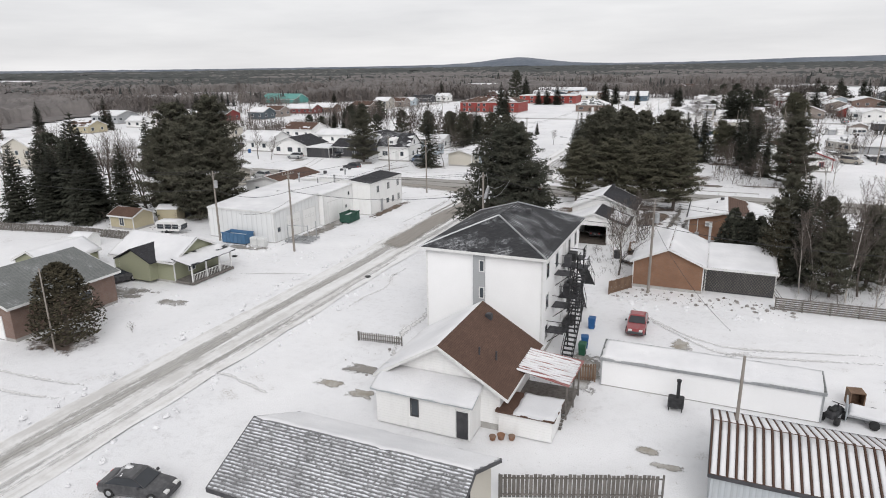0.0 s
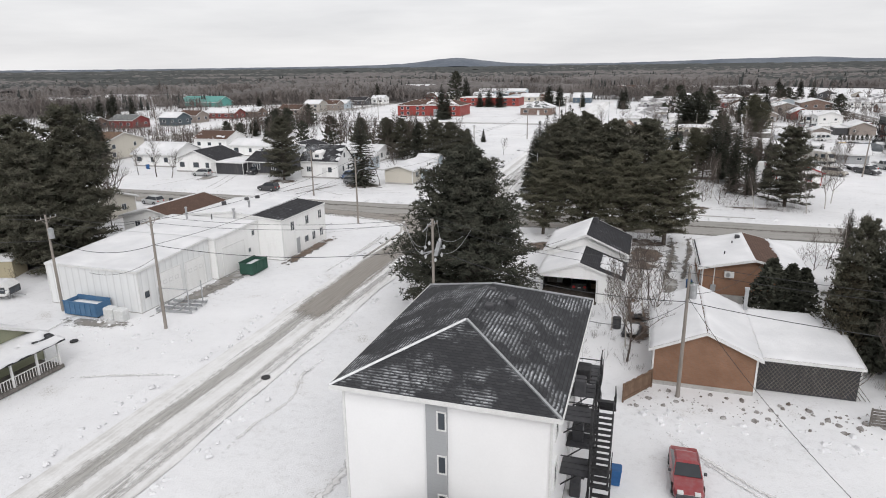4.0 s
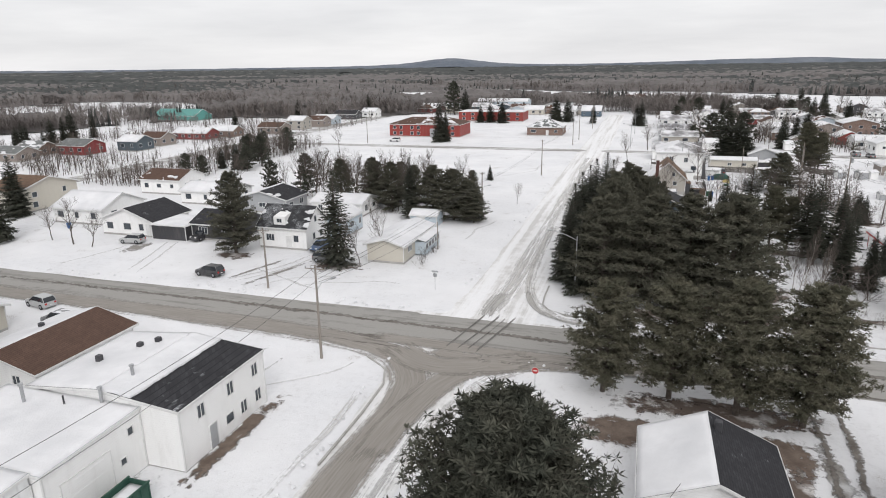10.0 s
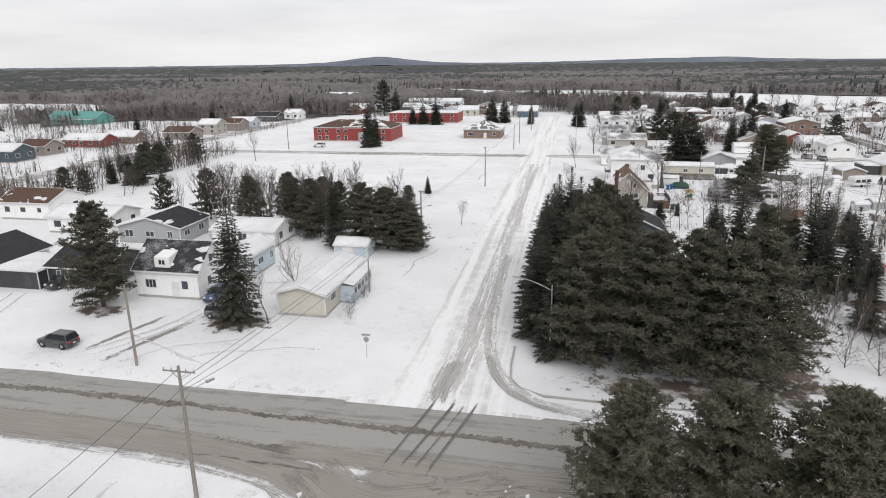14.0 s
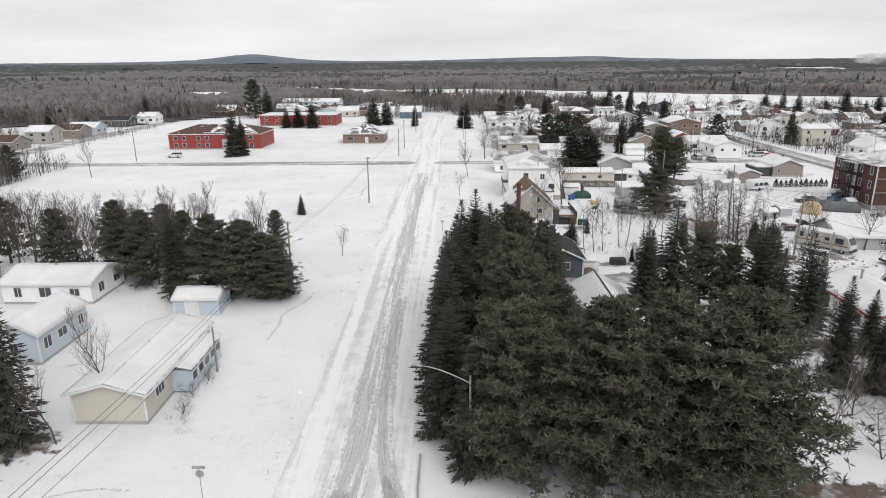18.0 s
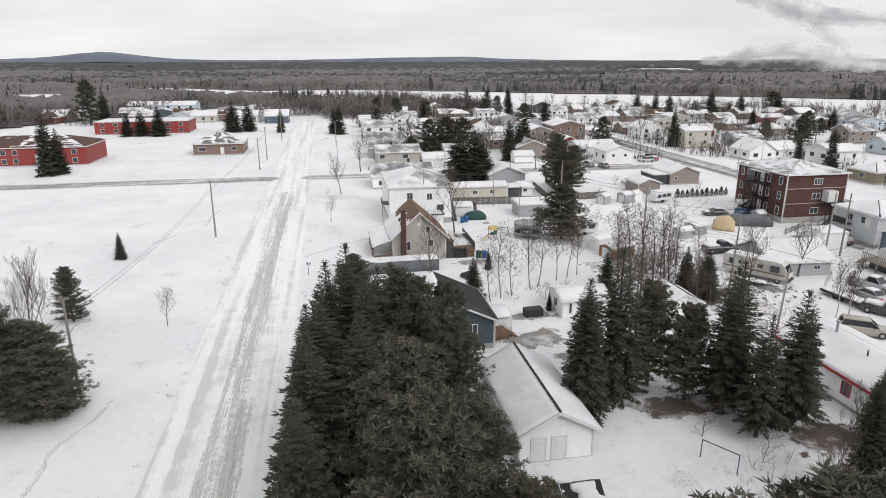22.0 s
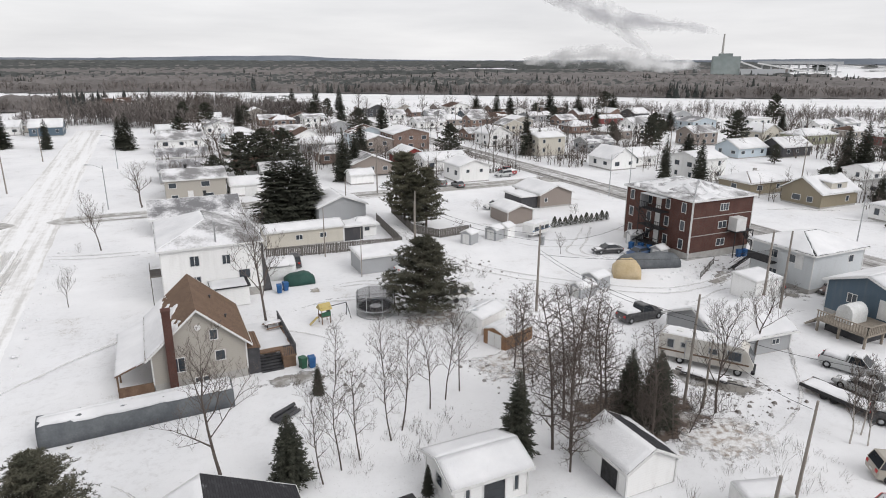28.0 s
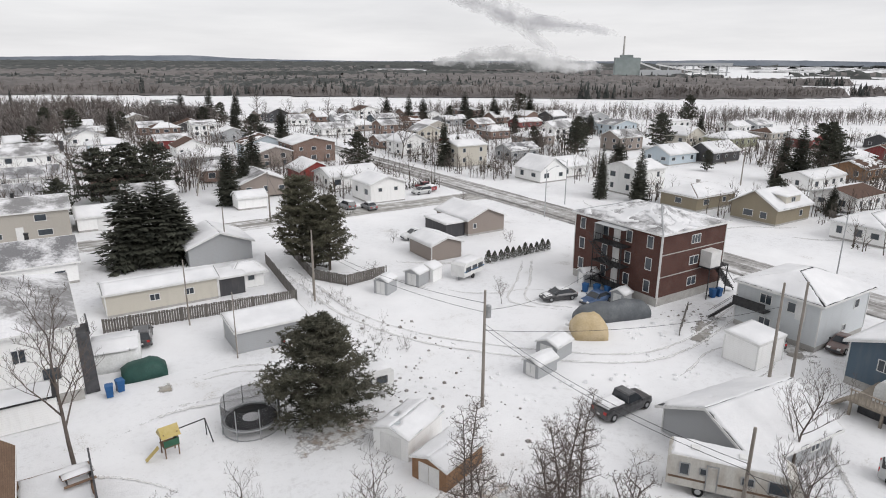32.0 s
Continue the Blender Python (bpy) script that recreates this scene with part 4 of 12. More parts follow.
def pine_mesh(seed, H=12.0, R=3.2, low=0.25, limbs=48, tufts=14, point=0.9, n_needles=11, thin=1.0, grow=1.0, plates=7):
    """A pine: long level limbs, each with flat plates of needle brushes on its outer part."""
    r = random.Random(seed)
    t, c = Build(), Build()
    bend = Vector((r.uniform(-0.3, 0.3), r.uniform(-0.3, 0.3), 0))
    spine = [Vector((0, 0, -0.3)), Vector((0, 0, H * 0.3)) + bend * 0.5, Vector((0, 0, H * 0.65)) + bend, Vector((0, 0, H * 0.98)) + bend * 0.6]
    rad = [0.021 * H, 0.016 * H, 0.009 * H, 0.002 * H]
    for k in range(3):
        t.tube(spine[k], spine[k + 1], rad[k], rad[k + 1], 8)

    def axis(f):
        s = min(max(f, 0), 0.999) * 3.0
        k = int(s)
        return spine[k].lerp(spine[k + 1], s - k)
    for i in range(limbs):
        f = low + (0.985 - low) * ((i + r.random()) / limbs) ** 0.9
        z = axis(f * 0.99)
        z.z = f * H
        k = (f - low) / (1 - low)
        prof = min(1.0, 0.62 + k * 1.8) * max(0.0, 1 - k ** 1.25) ** (0.75 * point) + 0.07
        L = R * prof * r.uniform(0.7, 1.12)
        a = i * 2.39996 + r.uniform(-0.4, 0.4)
        d = Vector((math.cos(a), math.sin(a), 0))
        side = Vector((-d.y, d.x, 0))
        rise = r.uniform(-0.12, 0.22) + 0.55 * k
        end = z + d * L + Vector((0, 0, rise * L))
        mid = z + d * L * 0.5 + Vector((0, 0, rise * L * 0.3))
        rr = 0.011 * H * (1 - 0.75 * f)
        t.tube(z, mid, rr, rr * 0.6, 4, caps=False)
        t.tube(mid, end, rr * 0.6, 0.01, 3, caps=False)
        n = max(4, int(tufts * (0.4 + L / R)))
        for _ in range(n):
            s = 1.04 - 0.8 * r.random() ** 1.35
            base = z.lerp(mid, s * 2) if s < 0.5 else mid.lerp(end, s * 2 - 1)
            fan = 0.42 * L * min(s, 1.15 - 0.6 * s) + 0.15
            p = base + side * r.uniform(-1, 1) * fan + d * r.gauss(0, 0.12) * L + Vector((0, 0, abs(r.gauss(0, 0.10)) * L * 0.6 + 0.05))
            if r.random() < 0.3:
                t.tube(base, p, 0.012, 0.006, 3, caps=False)
            tuft(c, r, p, grow * r.uniform(0.30, 0.50) * (0.6 + H / 30), n_needles, 0.4, thin)
        for _ in range(plates * 2):
            s = r.uniform(0.2, 0.85)
            base = z.lerp(mid, s * 2) if s < 0.5 else mid.lerp(end, s * 2 - 1)
            o = a + r.uniform(-1.3, 1.3)
            dd = Vector((math.cos(o), math.sin(o), r.uniform(-0.15, 0.25))).normalized()
            w = Vector((-dd.y, dd.x, r.uniform(-0.4, 0.4))).normalized()
            kite(c, base + Vector((0, 0, r.uniform(-0.05, 0.12))), dd, w, r.uniform(0.5, 0.95) * (0.5 + 0.14 * L), r.uniform(0.05, 0.085))
    for _ in range(8):
        tuft(c, r, spine[3] + Vector((r.gauss(0, 0.15), r.gauss(0, 0.15), r.uniform(-0.7, 0.1))), 0.45 * grow, 8, 0.8, thin)
    return t.mesh("trunk", BARK), c


def cedar_mesh(seed, H=6.0, R=1.6, n=1500, top=0.5, fan=1.0):
    """A dense upright cedar or shrub: small fans over an uneven column."""
    r = random.Random(seed)
    t, c = Build(), Build()
    t.tube((0, 0, -0.2), (0, 0, H * 0.8), 0.02 * H, 0.004 * H, 6)
    for k in range(9):
        a = r.uniform(0, 6.28)
        t.tube((0, 0, H * 0.1 * k), (R * 0.7 * math.cos(a), R * 0.7 * math.sin(a), H * (0.1 * k + 0.15)), 0.04, 0.012, 3, caps=False)
    for _ in range(n):
        f = r.random() ** 0.85
        a = r.uniform(0, 6.28319)
        prof = (min(1, 0.5 + f * 3.0)) * max(0.0, 1 - f ** 1.6) ** top
        bulge = 1 + 0.28 * noise.noise(Vector((math.cos(a) * 1.4 + seed, math.sin(a) * 1.4, f * 4)))
        rr = R * prof * bulge * (0.4 + 0.68 * r.random() ** 0.6)
        p = Vector((rr * math.cos(a), rr * math.sin(a), f * H + 0.1))
        side = r.choice((-1, 1)) * r.uniform(0.3, 1.0)
        d = Vector((math.cos(a) * 0.35 - math.sin(a) * side, math.sin(a) * 0.35 + math.cos(a) * side, r.uniform(-0.3, 1.2))).normalized()
        nn = d.cross(Vector((math.cos(a) + r.gauss(0, 0.5), math.sin(a) + r.gauss(0, 0.5), r.gauss(0, 0.5)))).normalized()
        s = fan * r.uniform(0.22, 0.42) * (0.5 + H / 12)
        kite(c, p, d, nn, s, s * 0.3)
    return t.mesh("trunk", BARK), c


def bare_mesh(seed, H=9.0, spread=0.5, levels=4, lean=0.12, bark=None, start=0.3, kids=(6, 5, 4, 3), up=0.55, thick=0.013, limb=1.0):
    """A leafless tree: limbs fork into ever finer twigs."""
    r = random.Random(seed)
    t, c = Build(), Build()

    def grow(p, d, L, rad, lv, out):
        steps = 4 if lv == 0 else 3 if lv < levels - 1 else 2
        pts = [p]
        for k in range(steps):
            d = (d + Vector((r.gauss(0, lean), r.gauss(0, lean), r.gauss(0.05, lean * 0.6)))).normalized()
            pts.append(pts[-1] + d * (L / steps))
        for k in range(steps):
            a, b = rad * (1 - 0.75 * k / steps), rad * (1 - 0.75 * (k + 1) / steps)
            out.tube(pts[k], pts[k + 1], max(a, 0.008), max(b, 0.006), 7 if lv == 0 else 4 if lv == 1 else 3, caps=False)
        if lv + 1 >= levels:
            return
        n = kids[lv]
        for i in range(n):
            f = (start if lv == 0 else 0.25) + (1 - (start if lv == 0 else 0.25)) * (i + 0.6 * r.random() + 0.3) / n
            s = min(f, 0.999) * steps
            k = int(s)
            q = pts[k].lerp(pts[k + 1], s - k)
            a = i * 2.4 + r.uniform(-0.5, 0.5)
            side = d.orthogonal().normalized()
            side = (Matrix.Rotation(a, 3, d) @ side)
            nd = (side * (spread + 0.45 * (1 - f)) + Vector((0, 0, 1)) * up + d * 0.35).normalized()
            grow(q, nd, L * (limb if lv == 0 else 1.0) * r.uniform(0.42, 0.62) * (1.15 - 0.55 * f), rad * 0.5 * (1.15 - 0.5 * f), lv + 1, c if lv >= 0 else out)

    grow(Vector((0, 0, -0.3)), Vector((0, 0, 1)), H * 0.86, H * thick, 0, t)
    return t.mesh("trunk", bark or BARE), c


STOCK = {}


def stock(kind, pairs, foliage):
    STOCK[kind] = [(t, c.mesh("crown", foliage)) for t, c in pairs]


stock("spruce", [spruce_mesh(s, 10.0, rad, low, wh + 10, per + 2, sag, 0.24) for s, rad, low, wh, per, sag in ((1, 2.7, 0.04, 30, 9, 0.34), (2, 2.4, 0.07, 29, 9, 0.26), (3, 3.0, 0.03, 30, 9, 0.42), (4, 2.2, 0.09, 28, 8, 0.22))], SPRUCE)
stock("open", [spruce_mesh(s, 10.0, rad, low, wh, 10, sag, 0.24) for s, rad, low, wh, sag in ((7, 2.7, 0.16, 27, 0.36), (8, 2.5, 0.22, 25, 0.28), (9, 2.9, 0.12, 28, 0.42))], SPRUCE)
stock("whip", [bare_mesh(s, 9.0, 0.62, 5, 0.08, None, 0.30, (13, 5, 4, 2), 0.50, 0.0078, 0.62) for s in (84, 85, 86)], BARE)
stock("larch", [bare_mesh(s, 9.0, 0.85, 4, 0.06, None, 0.16, (36, 6, 4), 0.16, 0.0085, 0.30) for s in (87, 88, 89)], BARE)
stock("slim", [spruce_mesh(s, 10.0, 1.75, 0.03, 34, 9, 0.5) for s in (11, 12)], SPRUCE)
stock("pine", [pine_mesh(s, 12.0, rad, low, lm + 26, 32, pt, 13, 1.0, 0.90, 16) for s, rad, low, lm, pt in ((21, 4.1, 0.03, 60, 1.0), (22, 3.9, 0.04, 58, 0.9), (23, 4.4, 0.03, 62, 1.05), (24, 3.8, 0.05, 56, 0.85))], PINE)
stock("tallpine", [pine_mesh(s, 12.0, 3.5, 0.12, 88, 40, 0.75, 14, 0.95, 0.82, 12) for s in (31, 32, 33)], OLIVE_PINE)
stock("bigpine", [pine_mesh(41, 16.0, 6.4, 0.03, 210, 52, 1.05, 14, 1.05, 0.82, 20)], GREEN_PINE)
stock("bull", [pine_mesh(s, 9.0, 3.9, 0.05, 78, 36, 1.1, 13, 0.95, 0.92, 14) for s in (45, 46)], PINE)
stock("cedar", [cedar_mesh(s, 6.0, 1.5, 4600, 0.55, 0.62) for s in (51, 52)], CEDAR)
stock("cone", [cedar_mesh(s, 5.0, 1.25, 2200, 0.9) for s in (61, 62)], SPRUCE)
stock("hedge", [cedar_mesh(s, 5.0, 1.5, 1700, 0.9, 0.9) for s in (65, 66)], SPRUCE)
stock("bare", [bare_mesh(s, 9.0, levels=5, kids=(10, 6, 5, 3)) for s in (71, 72, 73)], BARE)
stock("sapling", [bare_mesh(s, 9.0, 0.42, 5, 0.07, None, 0.22, (20, 6, 4, 3), 0.6, 0.0085, 0.52) for s in (81, 82, 83)], BARE)
stock("birch", [bare_mesh(s, 9.0, 0.36, 5, 0.09, BIRCH, 0.28, (15, 6, 4, 3), 0.7, 0.009, 0.6) for s in (91, 92, 93)], BARE)
stock("bush", [bare_mesh(s, 3.0, 0.75, 4, 0.16, None, 0.05, (9, 5, 3, 2), 0.55, 0.012) for s in (95, 96)], BARE)
stock("spruce_far", [spruce_mesh(s, 10.0, rad, 0.03, 25, 11, 0.32, 0.5, 1.8) for s, rad in ((5, 2.7), (6, 2.3))], SPRUCE)
stock("pine_far", [pine_mesh(s, 12.0, 4.1, 0.08, 52, 15, 0.95, 8, 2.0, 1.4) for s in (25, 26)], GREEN_PINE)
stock("bare_far", [bare_mesh(s, 9.0, levels=4, kids=(9, 7, 6, 3), thick=0.016) for s in (75, 76)], BARE)
stock("birch_far", [bare_mesh(s, 9.0, 0.3, 4, 0.09, BIRCH, 0.3, (12, 6, 5, 2), 0.8, 0.011) for s in (97, 98)], BARE)
TREE_TEXT = {"spruce": ("dark green spruce with drooping boughs in the snow", 10.0), "slim": ("slender dark green fir standing in snow", 10.0), "open": ("dark spruce with open tiers over a bare trunk", 10.0), "larch": ("tall leafless larch with short level branches", 9.0), "whip": ("slim leafless tree with a straight dark trunk", 9.0), "pine": ("bushy dark green pine standing in snow", 12.0),
             "tallpine": ("tall olive-green pine with a bare lower trunk", 12.0), "bigpine": ("very large spreading dark pine beside the street", 16.0), "cedar": ("dense brownish green cedar shrub in snow", 6.0),
             "cone": ("clipped cone-shaped dark green evergreen shrub", 5.0), "bare": ("leafless broad tree with fine brown twigs", 9.0), "sapling": ("thin leafless tree with a straight trunk", 9.0),
             "birch": ("leafless birch with pale bark", 9.0), "bush": ("leafless shrub with brown twigs in snow", 3.0), "bull": ("wide spreading dark pine in the yard", 9.0), "hedge": ("small clipped dark hedge shrub", 5.0)}


def tree(kind, x, y, h, wide=1.0, label="", group="", which=None, dz=0.0):
    far = y > 268 or x < -90 or x > 90
    pool = STOCK[kind + "_far"] if far and kind + "_far" in STOCK else STOCK[kind]
    k = rng.randrange(len(pool)) if which is None else which % len(pool)
    text, h0 = TREE_TEXT[kind]
    name = {"spruce": "spruce_tree", "open": "spruce_tree", "slim": "fir_tree", "pine": "pine_tree", "tallpine": "pine_tree", "bigpine": "pine_tree", "bull": "pine_tree", "hedge": "evergreen_shrub", "cedar": "cedar", "cone": "evergreen_shrub", "bush": "shrub"}.get(kind, "bare_tree")
    root = thing(name, x, y, rng.uniform(0, 360), label or text, "shrub" if kind in ("bush", "cone", "cedar", "hedge") else "tree", group, dz=dz - 0.05)
    s = h / h0
    for n, me in zip(("trunk", "crown"), pool[k]):
        o = new(n, me)
        o.parent = root
        o.matrix_basis = Matrix.Diagonal((s * wide, s * wide, s, 1))
    return root

# ---- ground, streets and the far country ----
ROADS = [("x", -43.6, -36.4, -60, 118), ("y", 118.0, 127.2, -420, 330), ("x", -42.0, -32.2, 127, 455), ("x", 73.2, 81.5, 40, 640), ("y", 281.5, 288.5, -170, 73), ("x", -179, -170.5, -40, 470),
         ("y", 300.0, 306.0, 120, 300), ("y", 386.0, 392.0, 85, 300)]


def road_gap(x, y):
    """Distance outside the nearest street, negative on it."""
    best = 99.0
    for ax, a, b, lo, hi in ROADS:
        u, w = (x, y) if ax == "x" else (y, x)
        d = max(a - u, u - b, lo - w, w - hi)
        best = min(best, d)
    return best


def spread(lo, hi, step, far, grow=1.22):
    out = list(np.arange(lo, hi + 0.1, step))
    s = step
    while out[-1] < far:
        s *= grow
        out.append(out[-1] + s)
    s = step
    while out[0] > -far:
        s *= grow
        out.insert(0, out[0] - s)
    return out


def ground_height(x, y):
    z = g(x, y)
    d = road_gap(x, y) if -430 < x < 340 and -60 < y < 650 else 99
    n = noise.noise(Vector((x * 0.11, y * 0.11, 3.0)))
    n2 = noise.noise(Vector((x * 0.45, y * 0.45, 9.0)))
    if d < 0:
        z -= 0.14
    elif d < 6:
        z += (0.34 * math.exp(-((d - 1.6) / 1.2) ** 2) * (0.65 + 0.6 * n2)) - 0.10 * math.exp(-d)
    if d > 1 and abs(x) < 400:
        z += 0.045 * n + 0.02 * n2 - 0.04
    far = math.hypot(x, y - 100)
    if far > 1500:
        z += (far - 1500) * 0.004
    return z


gx, gy = spread(-115, 125, 1.7, 4300, 1.28), spread(0, 300, 1.7, 4300, 1.28)
bld = Build()
bld.v = [(x, y, ground_height(x, y)) for y in gy for x in gx]
nx = len(gx)
bld.f = [(j * nx + i, j * nx + i + 1, (j + 1) * nx + i + 1, (j + 1) * nx + i) for j in range(len(gy) - 1) for i in range(nx - 1)]
tagged(new("ground", bld.mesh("ground", SNOW, smooth=True)), "white snow field with thin tufts of dry grass", "ground", kind="structure")


def strip(name, ax, a, b, lo, hi, material, label, lift=0.0, flare=(), step=3.0, wob=0.35, category="road"):
    """A street laid along an axis, with uneven edges; flare: (end, reach) where it opens into a junction."""
    n = max(2, int((hi - lo) / step))
    cross = 6
    bl = Build()
    for k in range(n + 1):
        s = lo + (hi - lo) * k / n
        wide = sum(6.5 * math.exp(-abs(s - e) / r) for e, r in flare)
        w1 = wob * noise.noise(Vector((s * 0.13, a, 1))) + wob * 0.6 * noise.noise(Vector((s * 0.6, a, 2)))
        w2 = wob * noise.noise(Vector((s * 0.13, b, 5))) + wob * 0.6 * noise.noise(Vector((s * 0.6, b, 6)))
        for c in range(cross + 1):
            f = c / cross
            u = (a - wide + w1) * (1 - f) + (b + wide + w2) * f
            x, y = (u, s) if ax == "x" else (s, u)
            bl.v.append((x, y, g(x, y) + lift + 0.04 * (1 - (2 * f - 1) ** 2)))
    for k in range(n):
        for c in range(cross):
            p = k * (cross + 1) + c
            bl.f.append((p, p + 1, p + cross + 2, p + cross + 1))
    me = bl.mesh(name, material, smooth=True)
    return tagged(new(name, tidy(me)), label, category, kind="structure")


strip("road_slush", "x", -43.6, -36.4, -60, 118.4, ROAD_SLUSH, "residential street of grey slush and packed snow", -0.015, [(118.4, 3.2)])
strip("road_main", "y", 118.0, 127.2, -420, 330, ROAD_BARE, "bare grey asphalt street with snowy verges", 0.0)
strip("road_packed", "x", -42.0, -32.2, 126.9, 455, ROAD_PACKED, "street of packed white snow with long tyre tracks", -0.01, [(126.9, 3.0)])
strip("road_ruts", "x", 73.2, 81.5, 40, 640, ROAD_RUTS, "wide street with dark bare wheel ruts in snow", 0.0)
strip("road_lane", "y", 281.5, 288.5, -170, 73, ROAD_LANE, "narrow cross street with thin grey ruts in snow", -0.02)
strip("road_west", "x", -179, -170.5, -40, 470, ROAD_LANE, "far residential street of grey slush", 0.0)
strip("road_east", "y", 300, 306, 120, 300, ROAD_PACKED, "far side street covered in packed snow", 0.0)
strip("road_north", "y", 386, 392, 85, 300, ROAD_PACKED, "far side street covered in packed snow", 0.0)


def patch(name, x, y, rx, ry, material, label, rz=0.0, seed=0, lift=0.03, rough=0.3, category="ground patch"):
    """An uneven thin patch lying on the snow."""
    bl = Build()
    n = 40
    rings = [[(0.0, 0.0)] * n]
    for f in (0.35, 0.7, 1.0):
        ring = []
        for k in range(n):
            a = 6.28319 * k / n
            w = 1 + rough * noise.noise(Vector((math.cos(a) * 1.6 + seed, math.sin(a) * 1.6, seed * 2.1))) + 0.5 * rough * noise.noise(Vector((math.cos(a) * 5 + seed, math.sin(a) * 5, seed)))
            q = 1 / max(abs(math.cos(a)) ** 4 + abs(math.sin(a)) ** 4, 0.01) ** 0.25
            ring.append((rx * f * w * q * math.cos(a), ry * f * w * q * math.sin(a)))
        rings.append(ring)
    ca, sa = math.cos(radians(rz)), math.sin(radians(rz))
    pts = []
    for i, r in enumerate(rings):
        row = []
        for u, w in r:
            px, py = x + u * ca - w * sa, y + u * sa + w * ca
            row.append((px, py, ground_height(px, py) + lift - (0.05 if i == 3 else 0)))
        pts.append(row)
    for i in range(3):
        for k in range(n):
            j = (k + 1) % n
            if i == 0:
                bl.face([pts[0][0], pts[1][k], pts[1][j]])
            else:
                bl.face([pts[i][k], pts[i + 1][k], pts[i + 1][j], pts[i][j]])
    me = bl.mesh(name, material, smooth=True)
    rims = {}
    for i, row in enumerate(pts):
        for p in row:
            rims[(round(p[0], 3), round(p[1], 3))] = (0.0, 0.35, 0.7, 1.0)[i]
    rim_values(me, [rims.get((round(v.co.x, 3), round(v.co.y, 3)), 0.5) for v in me.vertices])
    return tagged(new(name, me), label, category, kind="structure")


def rim_values(me, values):
    """Stores how near each vertex lies to the rim of a thin layer."""
    at = me.attributes.new("rim", "FLOAT", "POINT")
    for d_, v_ in zip(at.data, values):
        d_.value = v_


# -- far country --
def in_river(x, y):
    """The frozen river and the open fields beyond the town."""
    lo = np.interp(x, [-1500, -819, -400, -250, -100, 10, 193, 300, 430, 700, 1500], [1240, 1110, 980, 820, 640, 605, 500, 395, 330, 290, 250])
    hi = np.interp(x, [-1500, -819, -400, -250, -100, 20, 262, 400, 560, 900, 1500], [1300, 1180, 1060, 930, 800, 790, 625, 520, 455, 420, 380])
    return lo < y < hi


def copse(x, y):
    """The thin wood at the end of the snowy street."""
    return -66 < x < 66 and 440 < y < 595


def wooded(x, y):
    if in_river(x, y):
        return False
    if abs(x - 1150) < 260 and 950 < y < 1260:
        return False
    if x > 620 and 470 < y < 0.9 * x - 60:
        return noise.noise(Vector((x * 0.006, y * 0.012, 2))) > 0.25
    if -64 < x < 62 and 455 < y < 590:
        return not (-46 < x < -29 and y < 478) and noise.noise(Vector((x * 0.03, y * 0.03, 6))) > -0.22
    if -545 < x < -295 and 345 < y < 560 - 0.65 * max(0, x + 437):
        return noise.noise(Vector((x * 0.02, y * 0.02, 8))) > 0.42
    north = np.interp(x, [-1500, -330, -270, -190, -120, -60, 60, 193, 300, 430, 1500], [-300, -60, 392, 402, 510, 600, 640, 640, 540, 470, 380])
    if -330 < x < -190 and 60 < y < 402:
        return x < -262 - 50 * max(0, min(1, 1.6 - abs(y - 280) / 80)) + 12 * noise.noise(Vector((0, y * 0.02, 1))) and not (-300 < x and 200 < y < 250)
    return y > north if x > -330 else y > -300


